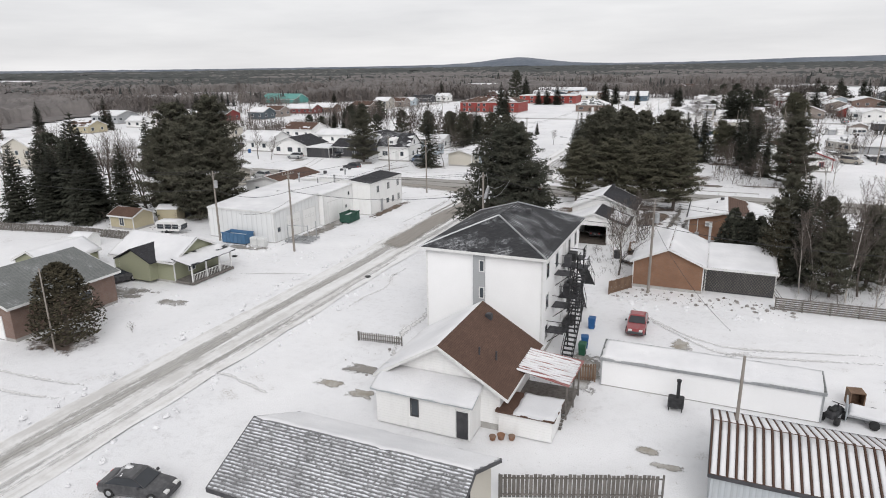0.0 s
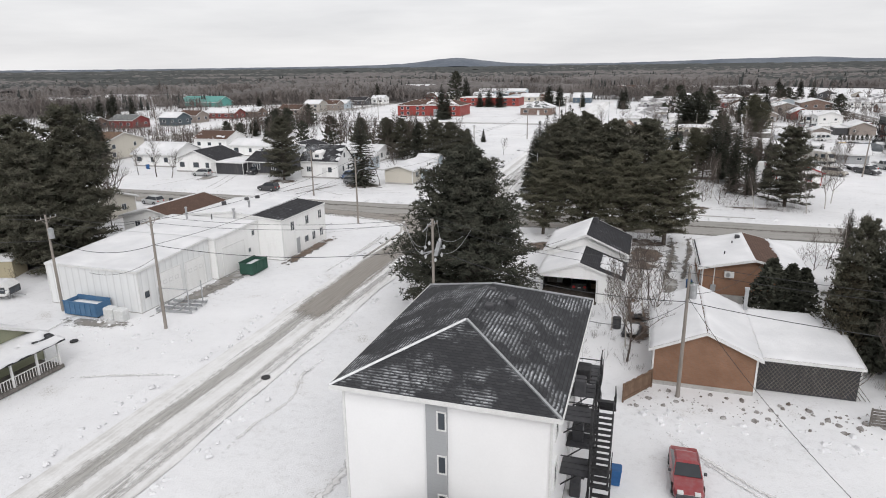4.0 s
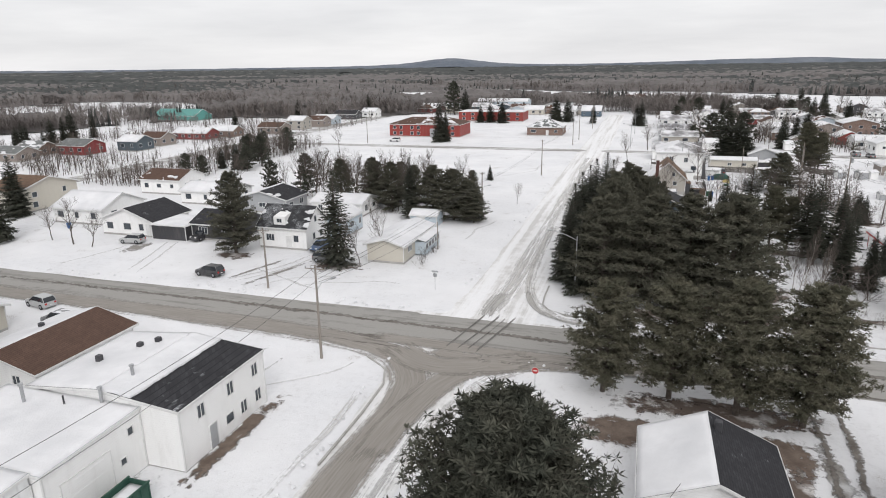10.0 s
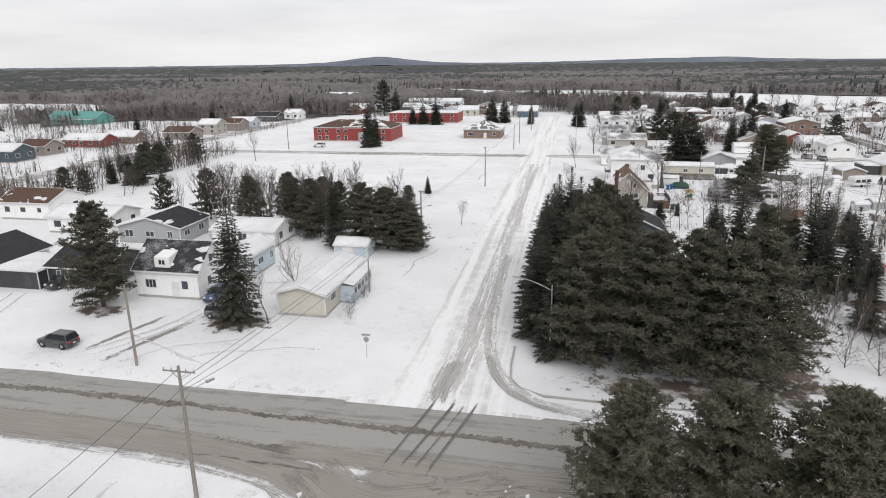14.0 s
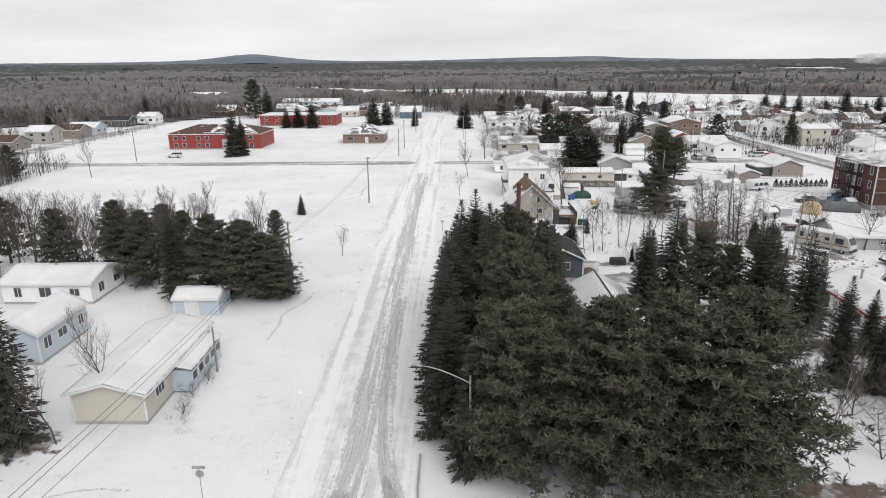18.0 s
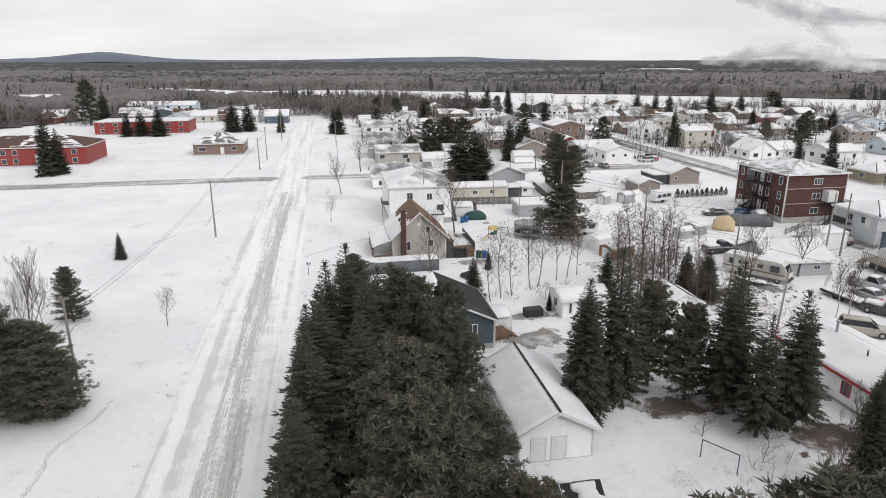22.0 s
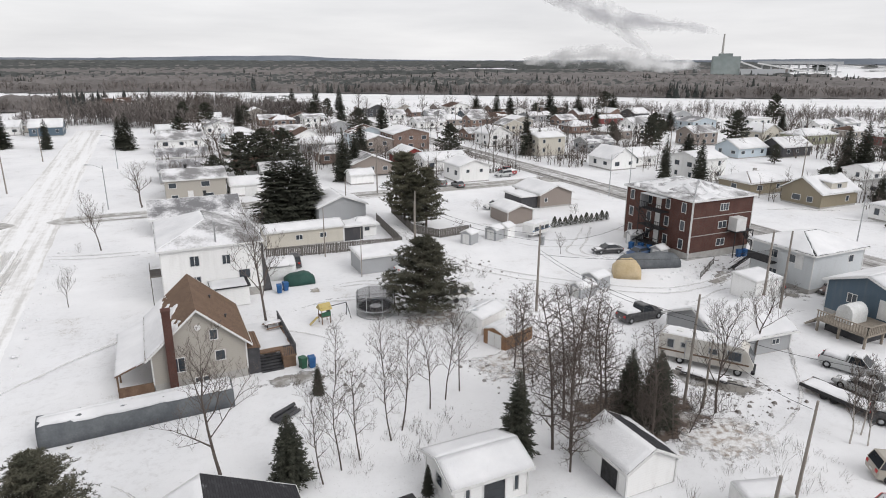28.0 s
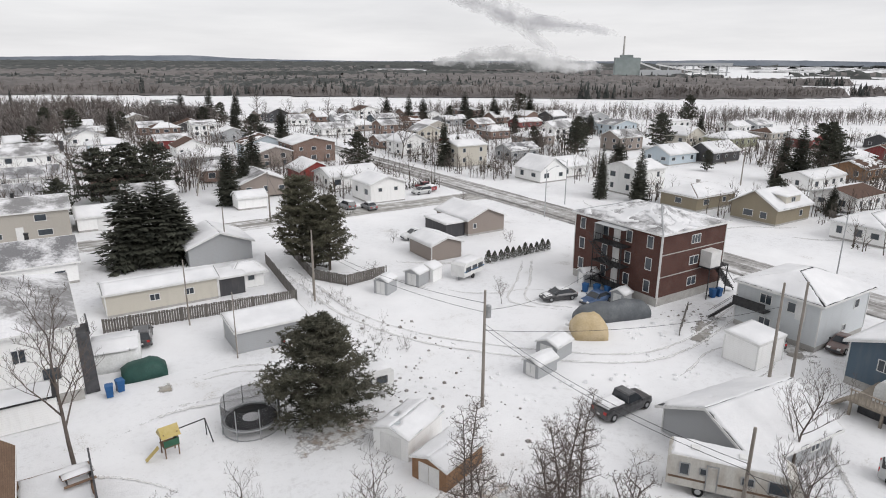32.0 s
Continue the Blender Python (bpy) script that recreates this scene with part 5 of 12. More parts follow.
def far_trees(count, near, far, name, label, material, conifer, seed, hmin, hmax, where=wooded, sprays=13, broad=0.06, edge=True, rise=(0.4, 2.2)):
    r = random.Random(seed)
    bl = Build()
    made = 0
    for _ in range(count * 30):
        if made >= count:
            break
        a = r.uniform(-1.15, 1.25)
        d = near * (far / near) ** r.random()
        sa, ca = math.sin(a), math.cos(a)
        x, y = -20 + d * sa, 120 + d * ca
        if not where(x, y):
            continue
        if conifer and noise.noise(Vector((x * 0.010, y * 0.010, 5.5))) < (0.18 if y > 520 else 0.34):
            continue
        if edge and r.random() > 0.22 and where(x - 40 * sa, y - 40 * ca):
            continue
        made += 1
        h = r.uniform(hmin, hmax) * (0.8 + 0.35 * noise.noise(Vector((x * 0.02, y * 0.02, 2.5))))
        z = ground_height(x, y) - 0.4
        big = 1 + d / 1500
        if conifer:
            rad = h * r.uniform(0.13, 0.2) * big
            for k, (f0, f1, w) in enumerate(((0.05, 0.5, 1.0), (0.28, 0.72, 0.78), (0.5, 0.88, 0.55), (0.72, 1.0, 0.3))):
                o = r.uniform(0, 6)
                ring = [(x + rad * w * r.uniform(0.55, 1.25) * math.cos(o + q * 1.0472), y + rad * w * r.uniform(0.55, 1.25) * math.sin(o + q * 1.0472), z + h * f0 - h * 0.07 * r.random()) for q in range(6)]
                n = len(bl.v)
                bl.v += ring + [(x, y, z + h * f1)]
                bl.f += [(n + q, n + (q + 1) % 6, n + 6) for q in range(6)]
        else:
            n = len(bl.v)
            w = 0.08 * big
            lx, ly = r.uniform(-0.06, 0.06) * h, r.uniform(-0.06, 0.06) * h
            bl.v += [(x - w, y - w, z), (x + w, y - w, z), (x, y + w, z), (x + lx, y + ly, z + h * 0.95)]
            bl.f += [(n, n + 1, n + 3), (n + 1, n + 2, n + 3), (n + 2, n, n + 3)]
            for q in range(sprays):
                f = r.uniform(0.18, 0.82)
                b = r.uniform(0, 6.28319)
                L = h * 0.42 * (1.2 - f) * r.uniform(0.6, 1.3)
                p = Vector((x + lx * f, y + ly * f, z + h * f))
                dd = Vector((math.cos(b), math.sin(b), r.uniform(*rise))).normalized()
                kite(bl, p, dd, Vector((-math.sin(b), math.cos(b), 0)), L * 1.1, broad * L * big * r.uniform(0.6, 1.3))
    ob = new(name, bl.mesh(name, material))
    return tagged(ob, label, "woods", kind="stuff")


far_trees(8500, 230, 1150, "bare_woods", "distant leafless brown-grey woodland round the town", FAR_BARE, False, 3, 8, 14)
far_trees(700, 300, 1300, "conifer_woods", "distant dark conifers among leafless woods", FAR_FIR, True, 4, 9, 16)


far_trees(1500, 300, 480, "street_end_copse", "leafless brown copse at the end of the street", FAR_BARE, False, 8, 8, 13, lambda x, y: copse(x, y) and wooded(x, y), 18, 0.03, False, (0.3, 1.6))
far_trees(1500, 240, 560, "west_woods", "leafless brown wood behind the western houses", FAR_BARE, False, 41, 9, 15, lambda x, y: x < -255 and 40 < y < 520 and (wooded(x, y) or noise.noise(Vector((x * 0.02, y * 0.02, 3.3))) > 0.1), 20, 0.03, False, (0.3, 1.8))
far_trees(360, 250, 480, "west_conifers", "dark conifers along the edge of the western woods", FAR_FIR, True, 14, 9, 15, lambda x, y: x < -270 and 40 < y < 330 and wooded(x, y))


def clearing(x, y):
    return noise.noise(Vector((x * 0.0016 + 4, y * 0.0042, 1.3))) > 0.42 and 900 < math.hypot(x, y - 120) < 2600


def canopy():
    """The tops of the woods that roll to the skyline."""
    bl = Build()
    rings, steps = 120, 460
    rad = [250 * (4350 / 250) ** (i / rings) for i in range(rings + 1)]
    r = random.Random(12)
    rows = []
    for i, d in enumerate(rad):
        row = []
        for k in range(steps + 1):
            a = -1.35 + 2.8 * k / steps
            sa, ca = math.sin(a), math.cos(a)
            x, y = -20 + d * sa, 120 + d * ca
            n = noise.noise(Vector((x * 0.012, y * 0.012, 7)))
            off = max(26, 0.045 * d)
            full = 6.5 + 2.5 * n if wooded(x - off * sa, y - off * ca) and not clearing(x - off * sa, y - off * ca) else 0.6
            row.append((x, y, ground_height(x, y) + max(0, d - 1500) * 0.0024 + full + r.uniform(-1.7, 2.2) * (0.8 + d / 6000) * (full > 2)))
        rows.append(row)
    for i in range(rings):
        for k in range(steps):
            q = (rows[i][k], rows[i][k + 1], rows[i + 1][k + 1], rows[i + 1][k])
            cx, cy = (q[0][0] + q[2][0]) / 2, (q[0][1] + q[2][1]) / 2
            if wooded(cx, cy) and not clearing(cx, cy) and not copse(cx, cy):
                dark = rad[i] > 620 and noise.noise(Vector((cx * 0.0022, cy * 0.0035, 8.8))) + 0.3 * r.uniform(-1, 1) + max(0, min((rad[i] - 850) / 1900, 0.8)) > 0.3
                bl.face(q, 1 if dark else 0)
    me = bl.mesh("woodland", WOODLAND, FAR_FIR)
    return tagged(new("woodland", me), "woodland of grey-brown and dark trees rolling to the skyline", "woods", kind="stuff")


canopy()


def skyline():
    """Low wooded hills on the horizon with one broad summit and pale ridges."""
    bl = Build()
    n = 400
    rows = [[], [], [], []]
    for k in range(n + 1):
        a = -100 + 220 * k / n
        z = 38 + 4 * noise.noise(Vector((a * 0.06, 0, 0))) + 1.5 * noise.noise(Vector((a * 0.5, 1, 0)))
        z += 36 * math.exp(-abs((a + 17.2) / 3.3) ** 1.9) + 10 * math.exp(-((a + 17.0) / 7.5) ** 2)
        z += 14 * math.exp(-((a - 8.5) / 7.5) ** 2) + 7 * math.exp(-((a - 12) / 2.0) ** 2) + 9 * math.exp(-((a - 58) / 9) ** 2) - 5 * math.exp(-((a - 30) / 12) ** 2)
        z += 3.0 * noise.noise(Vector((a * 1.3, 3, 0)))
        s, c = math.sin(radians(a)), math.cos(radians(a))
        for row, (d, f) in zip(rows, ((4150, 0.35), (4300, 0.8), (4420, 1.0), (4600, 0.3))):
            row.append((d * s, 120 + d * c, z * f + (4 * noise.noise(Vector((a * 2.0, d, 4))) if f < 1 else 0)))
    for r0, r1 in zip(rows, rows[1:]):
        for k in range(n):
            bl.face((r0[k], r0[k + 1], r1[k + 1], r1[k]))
    return tagged(new("backdrop", bl.mesh("backdrop", HILLS, smooth=True)), "wooded hills along the horizon, tinted blue-grey for haze", "hills", kind="structure")


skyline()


def ribbon(name, pts, width, material, label, lift=0.035, wob=0.2, category="track", steps=10):
    """A strip along a smooth line through the points, with ragged edges."""
    P = [Vector((*p, 0)) for p in pts]
    line = []
    for i in range(len(P) - 1):
        a, b, c, d = P[max(i - 1, 0)], P[i], P[i + 1], P[min(i + 2, len(P) - 1)]
        for k in range(steps):
            t = k / steps
            line.append(0.5 * ((2 * b) + (c - a) * t + (2 * a - 5 * b + 4 * c - d) * t * t + (3 * b - a - 3 * c + d) * t ** 3))
    line.append(P[-1])
    bl = Build()
    for i, p in enumerate(line):
        q = (line[min(i + 1, len(line) - 1)] - line[max(i - 1, 0)]).normalized()
        s = Vector((-q.y, q.x, 0))
        w1 = width / 2 * (1 + wob * 2 * noise.noise(p * 0.35) + wob * 1.5 * noise.noise(p * 1.7))
        w2 = width / 2 * (1 + wob * 2 * noise.noise(p * 0.35 + Vector((9, 9, 9))) + wob * 1.5 * noise.noise(p * 1.7 + Vector((5, 5, 5))))
        for o in (w1, 0, -w2):
            v = p + s * o
            bl.v.append((v.x, v.y, max(ground_height(v.x, v.y), g(v.x, v.y) + 0.0) + lift))
    for i in range(len(line) - 1):
        for k in (0, 1):
            bl.f.append((3 * i + k, 3 * i + k + 1, 3 * i + k + 4, 3 * i + k + 3))
    me = bl.mesh(name, material, smooth=True)
    last = len(line) - 1
    rim_values(me, [max((0.85, 0.35, 0.85)[i % 3], 1 - min(i // 3, last - i // 3) / (0.28 * last + 1)) for i in range(len(me.vertices))])
    return tagged(new(name, me), label, category, kind="structure")


def wheel_lane(name, pts, width, material, label, lift=0.03, seed=0.0, steps=12):
    """A worn lane along a smooth line; it stores how far along, across and out each vertex lies."""
    P = [Vector((*p, 0)) for p in pts]
    line = []
    for i in range(len(P) - 1):
        a, b, c, d = P[max(i - 1, 0)], P[i], P[i + 1], P[min(i + 2, len(P) - 1)]
        for k in range(steps):
            t = k / steps
            line.append(0.5 * ((2 * b) + (c - a) * t + (2 * a - 5 * b + 4 * c - d) * t * t + (3 * b - a - 3 * c + d) * t ** 3))
    line.append(P[-1])
    bl, rims, along, across = Build(), [], [], []
    run, wide = 0.0, 8
    total = sum((q - p).length for p, q in zip(line, line[1:]))
    for i, p in enumerate(line):
        if i:
            run += (p - line[i - 1]).length
        q = (line[min(i + 1, len(line) - 1)] - line[max(i - 1, 0)]).normalized()
        s = Vector((-q.y, q.x, 0))
        for c in range(wide + 1):
            f = 2 * c / wide - 1
            v = p + s * f * width / 2
            bl.v.append((v.x, v.y, max(ground_height(v.x, v.y), g(v.x, v.y) + 0.03) + lift))
            rims.append(max(abs(f), 1 - min(run, total - run) / min(6.0, total * 0.3)))
            along.append(run + seed * 31)
            across.append(f * width / 2 + seed * 17)
    k = wide + 1
    bl.f = [(i * k + c, i * k + c + 1, (i + 1) * k + c + 1, (i + 1) * k + c) for i in range(len(line) - 1) for c in range(wide)]
    me = bl.mesh(name, material, smooth=True)
    rim_values(me, rims)
    for nm, vals in (("along", along), ("across", across)):
        at = me.attributes.new(nm, "FLOAT", "POINT")
        at.data.foreach_set("value", vals)
    return tagged(new(name, me), label, "track", kind="structure")


# worn lanes of the first street, brown slush at the junction, scuffed mouth of the snowy street
wheel_lane("wheel_lane", [(-41.0, -40), (-41.1, 0), (-41.0, 40), (-41.0, 70), (-41.1, 92), (-41.0, 104)], 3.4, WORN, "grey worn wheel lane in packed snow", 0.03, 1)
wheel_lane("wheel_lane", [(-38.2, -40), (-38.0, 0), (-37.9, 34), (-37.8, 60), (-37.6, 90), (-37.0, 108)], 3.0, WORN_THIN, "thin grey wheel streaks in packed snow", 0.035, 2)
wheel_lane("wheel_lane", [(-38.4, 33), (-38.2, 38), (-37.8, 44), (-37.5, 51)], 1.2, WORN, "dark bare strip worn through the packed snow", 0.04, 3)
wheel_lane("road_slush_edge", [(-40.9, 74), (-40.9, 92), (-40.5, 101), (-40.4, 106), (-41.4, 111), (-45.0, 115.2), (-52.5, 117.3), (-66, 118.2), (-90, 118.8), (-125, 119.0)], 5.0, BROWN_SLUSH, "brown slush sweeping round the junction", 0.05, 4)
wheel_lane("road_slush_edge", [(-40.2, 96), (-39.2, 106), (-36.8, 112.5), (-31.0, 116.4), (-22, 118.0), (-4, 118.4)], 4.2, BROWN_SLUSH, "brown slush in the wheel line of the street", 0.06, 5)
wheel_lane("road_slush_edge", [(-46, 117.5), (-41, 114.2), (-36.5, 114.6), (-30, 117.6)], 5.0, BROWN_SLUSH, "brown slush in the mouth of the junction", 0.07, 6)
wheel_lane("road_slush_edge", [(-50, 118.9), (-43, 118.8), (-37, 118.5), (-31, 118.5), (-24, 118.6)], 3.0, BROWN_SLUSH, "brown slush along the edge of the main street", 0.065, 13)
wheel_lane("scuffed_lane", [(-42, 116.9), (-38, 116.4), (-34, 116.6), (-29, 117.4)], 2.6, BROWN_SLUSH, "brown slush in the mouth of the junction", 0.068, 14)
wheel_lane("scuffed_lane", [(-37.2, 96), (-35.6, 106), (-33.6, 112), (-29.5, 116)], 4.0, SCUFFED, "scuffed grey snow with tyre streaks", 0.05, 7)
wheel_lane("scuffed_lane", [(-16, 127.4), (-24.5, 128.2), (-30.0, 130.4), (-33.2, 135.4), (-34.8, 143), (-35.6, 158), (-35.8, 178)], 3.0, SCUFFED, "curving grey wheel tracks turning into the snowy street", 0.05, 8)
wheel_lane("scuffed_lane", [(-24, 127.7), (-29.6, 129.3), (-33.0, 133.6), (-34.6, 140)], 1.5, WORN, "brown wheel track round the corner", 0.06, 9)
wheel_lane("scuffed_lane", [(-37.6, 126.6), (-37.4, 133), (-37.0, 142), (-37.0, 160), (-36.9, 200), (-36.8, 270)], 5.2, SCUFFED, "scuffed grey wheel streaks along the snowy street", 0.045, 10)
wheel_lane("scuffed_lane", [(-38.0, 126.8), (-38.0, 131), (-37.5, 138)], 3.6, WORN, "dirty slush at the mouth of the snowy street", 0.055, 11)
for k_, (xa, xb) in enumerate(((-38.4, -36.4), (-37.3, -35.4), (-39.8, -38.2), (-36.2, -34.4))):
    wheel_lane("tyre_mark", [(xa - 0.6, 116.8), (xa, 119.6), (0.5 * (xa + xb), 123.5), (xb, 127.6), (xb + 0.2, 130)], 0.42, TYRE_MARK, "wet tyre mark crossing the street", 0.075, 12 + k_)

# dirt lines and slush on the main street and at the junction
ribbon("road_dirt_line", [(-200, 124.4), (-83, 124.0), (-62, 123.9), (-49, 123.4), (-20, 123.1), (40, 122.9), (120, 122.7)], 1.1, DIRT, "dark line of wet dirt along the middle of the street", 0.06, 0.5)
ribbon("road_dirt_line", [(-200, 118.6), (-120, 118.9), (-70, 118.6), (-48, 119.0), (-36, 118.5)], 1.3, DIRT, "dark dirt along the street's edge", 0.05, 0.5)
ribbon("road_dirt_line", [(-34, 118.2), (-20, 118.4), (20, 118.3), (100, 118.5)], 0.5, DIRT, "dark dirt along the street's edge", 0.05, 0.5)
ribbon("road_dirt_line", [(-60, 117.0), (-48, 116.6), (-40, 116.2), (-28, 115.8)], 0.35, DIRT, "tyre line of wet dirt at the junction", 0.06, 0.5)
for pts in ([(2.0, 232.0), (7.0, 232.5), (11.0, 229.6), (10.5, 226.0), (6.0, 226.2), (0.0, 227.0), (-5.0, 225.2)], [(1.5, 231.0), (6.5, 231.4), (10.0, 229.0), (9.3, 227.2), (5.4, 227.4), (-1.0, 228.0)], [(20.0, 262.0), (20.4, 250.0), (21.0, 238.0), (26.0, 226.0), (38.0, 214.0), (48.0, 212.0), (66.0, 216.0), (73.0, 216.5)],
            [(21.6, 262.0), (22.0, 250.0), (22.6, 238.0), (27.4, 227.4), (39.0, 215.6), (48.6, 213.5), (66.0, 217.6), (73.0, 218.0)], [(52, 244), (46, 238), (40, 232), (44, 226)], [(53.6, 244), (47.4, 237), (42, 231), (45.6, 226)], [(36, 190), (42, 196), (46, 202), (52, 201)], [(24, 184), (32, 187), (39, 193), (46, 200)],
            [(-96, 131), (-99, 140), (-102, 148)], [(-94, 131), (-97, 140), (-100, 148)], [(-110, 131), (-108, 138), (-107, 143)], [(-79, 131), (-74, 139), (-72, 147)], [(-77, 131), (-72.4, 139), (-70.6, 147)], [(-53, 58), (-48, 60), (-44, 61)], [(-60, 27), (-52, 27.6), (-44, 28.4)], [(-60, 29.4), (-52, 30), (-44, 30.6)],
            [(-33, 215), (-26, 222), (-20, 226)], [(-33, 260), (-26, 258), (-18, 257)], [(-33, 261.8), (-26, 259.8), (-18, 258.8)], [(-30, 35), (-34, 36), (-37, 36.5)], [(-7, 64), (-3, 60), (2, 57), (8, 58), (16, 60)], [(-6, 62.4), (-2, 58.6), (2, 55.6), (8, 56.4), (16, 58.4)]):
    ribbon("tyre_track", pts, 0.42, TRACK, "grey tyre track pressed into the snow", 0.02, 0.45)

# wandering wheel and foot tracks in the open snow
r_ = random.Random(9)
for a_, b_, c_, d_, n_ in ((-66, -46, 92, 115, 5), (-34, -16, 20, 62, 4), (-70, -46, 128, 140, 5), (-56, -44, 150, 260, 6), (-30, -4, 196, 232, 5), (24, 50, 205, 245, 6), (-60, -45, 20, 60, 4), (0, 30, 46, 62, 4), (84, 110, 205, 260, 4)):
    for k_ in range(n_):
        x_, y_ = r_.uniform(a_, b_), r_.uniform(c_, d_)
        h_ = r_.uniform(0, 6.28319)
        pts_ = [(x_, y_)]
        for q_ in range(4):
            h_ += r_.uniform(-0.5, 0.5)
            x_, y_ = x_ + 4 * math.cos(h_), y_ + 4 * math.sin(h_)
            pts_.append((x_, y_))
        if all(road_gap(*p) > 1.5 for p in pts_):
            ribbon("snow_track", pts_, r_.choice((0.3, 0.4, 0.7)), TRACK, "faint trodden track in the snow", 0.02, 0.5)

def kerb(pts, label):
    """A low concrete kerb along a line."""
    b = Build()
    rings = []
    for i, (x, y) in enumerate(pts):
        ax, ay = pts[max(i - 1, 0)]
        bx, by = pts[min(i + 1, len(pts) - 1)]
        d = Vector((bx - ax, by - ay, 0)).normalized()
        n = Vector((-d.y, d.x, 0)) * 0.09
        z = g(x, y)
        rings.append([(x - n.x, y - n.y, z - 0.2), (x + n.x, y + n.y, z - 0.2), (x + n.x, y + n.y, z + 0.16), (x - n.x, y - n.y, z + 0.16)])
    b.loft(rings)
    return tagged(new("kerb", tidy(b.mesh("kerb", CONCRETE))), label, "kerb", kind="structure")


kerb([(-31.9, 141), (-31.9, 137), (-31.7, 133.8), (-30.6, 132.0), (-28.4, 130.9), (-24, 130.7), (-16, 130.5), (-6, 130.4), (8, 130.3)], "low grey concrete kerb round the grove's corner")
kerb([(-47.5, 113.8), (-44.6, 111.6), (-43.5, 108.6), (-43.3, 103), (-43.4, 95)], "low grey concrete kerb at the junction")

# ---- houses along the first street ----
def first_street():
    h = house("white stucco three-storey apartment block with a dark hip roof", -22.6, 48.3, -12.2, 62.8, 9.2, "hip", 2.1, STUCCO, ROOF_DARK, 0.0, 0.5,
              {"E": [(-5.4, 7.6, 0.9, 1.3, 1), (-2.2, 7.6, 0.9, 1.3, 1), (2.8, 7.6, 0.9, 1.3, 1), (5.6, 7.6, 0.9, 1.3, 1), (-5.4, 4.8, 0.9, 1.3, 1), (2.8, 4.8, 0.9, 1.3, 1), (5.6, 4.8, 0.9, 1.3, 1), (-5.4, 2.0, 0.9, 1.3, 1), (2.8, 2.0, 0.9, 1.3, 1)],
               "N": 3}, [("E", 0.6, 6.6, 0.9, 2.1), ("E", 0.6, 3.8, 0.9, 2.1), ("E", 0.6, 0.9, 0.9, 2.1)], 0.5, name="apartment_building", category="apartment building", seed=5,
              vents=[(1.5, 1.4, 10.9, "box"), (0.6, -0.4, 11.1, "box"), (0.1, 2.2, 11.1, "box")])
    # grey recess with stair windows on the south face
    b = Build().box(-0.8, -7.42, 0.5, 0.25, -7.24, 9.05)
    rec = part("recess_panel", b, GREY, h, "grey-green recessed strip")
    for z in (3.4, 5.6, 8.0):
        window(lambda u, o, zz: (u, -7.42 - o, zz), 0.0, z, 0.35, 0.9, h, TRIM, 1)
    for z, y0 in ((3.75, -3.7), (3.75, -1.1), (3.75, 1.7), (6.55, -3.1), (6.55, -0.4), (6.55, 2.2), (4.9, 4.4), (2.1, -5.6)):
        land = part("landing", Build().box(5.22, y0, z - 0.09, 6.72, y0 + 1.5, z - 0.05), BLACK, h, "small black iron landing")
        for k in range(3):
            part("landing_plank", Build().box(5.25, y0 + 0.5 * k, z - 0.05, 6.7, y0 + 0.5 * k + 0.44, z), DARK_TRIM, land)
        for k in range(5):
            part("baluster", Build().box(6.68, y0 + 0.36 * k, z, 6.71, y0 + 0.36 * k + 0.03, z + 1.0), BLACK, land)
        part("railing", Build().box(6.67, y0, z + 0.97, 6.72, y0 + 1.5, z + 1.02).box(6.67, y0, z + 0.5, 6.72, y0 + 1.5, z + 0.53).box(5.25, y0, z + 0.97, 6.7, y0 + 0.04, z + 1.02), BLACK, land)
        part("bracket", Build().tube((5.2, y0 + 0.75, z - 1.3), (6.6, y0 + 0.75, z - 0.1), 0.04, 0.04, 4), BLACK, land)
    for z0, z1, y0, y1, x0 in ((0.1, 3.7, -6.8, -2.6, 6.9), (3.75, 6.5, 3.4, -0.6, 6.8), (0.1, 3.7, 6.4, 2.9, 5.6), (3.75, 6.5, -4.6, -1.8, 6.8)):
        n = 13
        for i in range(n):
            f = (i + 0.5) / n
            yy, zz = y0 + (y1 - y0) * f, z0 + (z1 - z0) * f
            part("tread", Build().box(x0, yy - 0.14, zz, x0 + 0.9, yy + 0.14, zz + 0.05), BLACK, h)
        for xx in (x0, x0 + 0.9):
            part("stringer", Build().tube((xx, y0, z0), (xx, y1, z1), 0.06, 0.06, 4), BLACK, h)
            part("handrail", Build().tube((xx, y0, z0 + 1), (xx, y1, z1 + 1), 0.03, 0.03, 4), BLACK, h)
            for i in range(5):
                f = i / 4
                part("baluster", Build().tube((xx, y0 + (y1 - y0) * f, z0 + (z1 - z0) * f), (xx, y0 + (y1 - y0) * f, z0 + (z1 - z0) * f + 1), 0.02, 0.02, 4), BLACK, h)
    for z in (0.0, 3.75, 6.55):
        part("stored_box", Build().bevel_box(5.4, 1.2, z, 6.2, 2.2, z + 0.8, 0.05), BLACK, h, "dark box stored on the landing")
        part("stored_box", Build().bevel_box(5.5, -0.6, z, 6.1, 0.1, z + 1.0, 0.05), DARK_TRIM, h, "dark bin stored on the landing")
    for yy in (-3.4, -0.4, 2.6):
        part("stair_post", Build().box(6.65, yy, -0.2, 6.77, yy + 0.1, 7.5), BLACK, h)

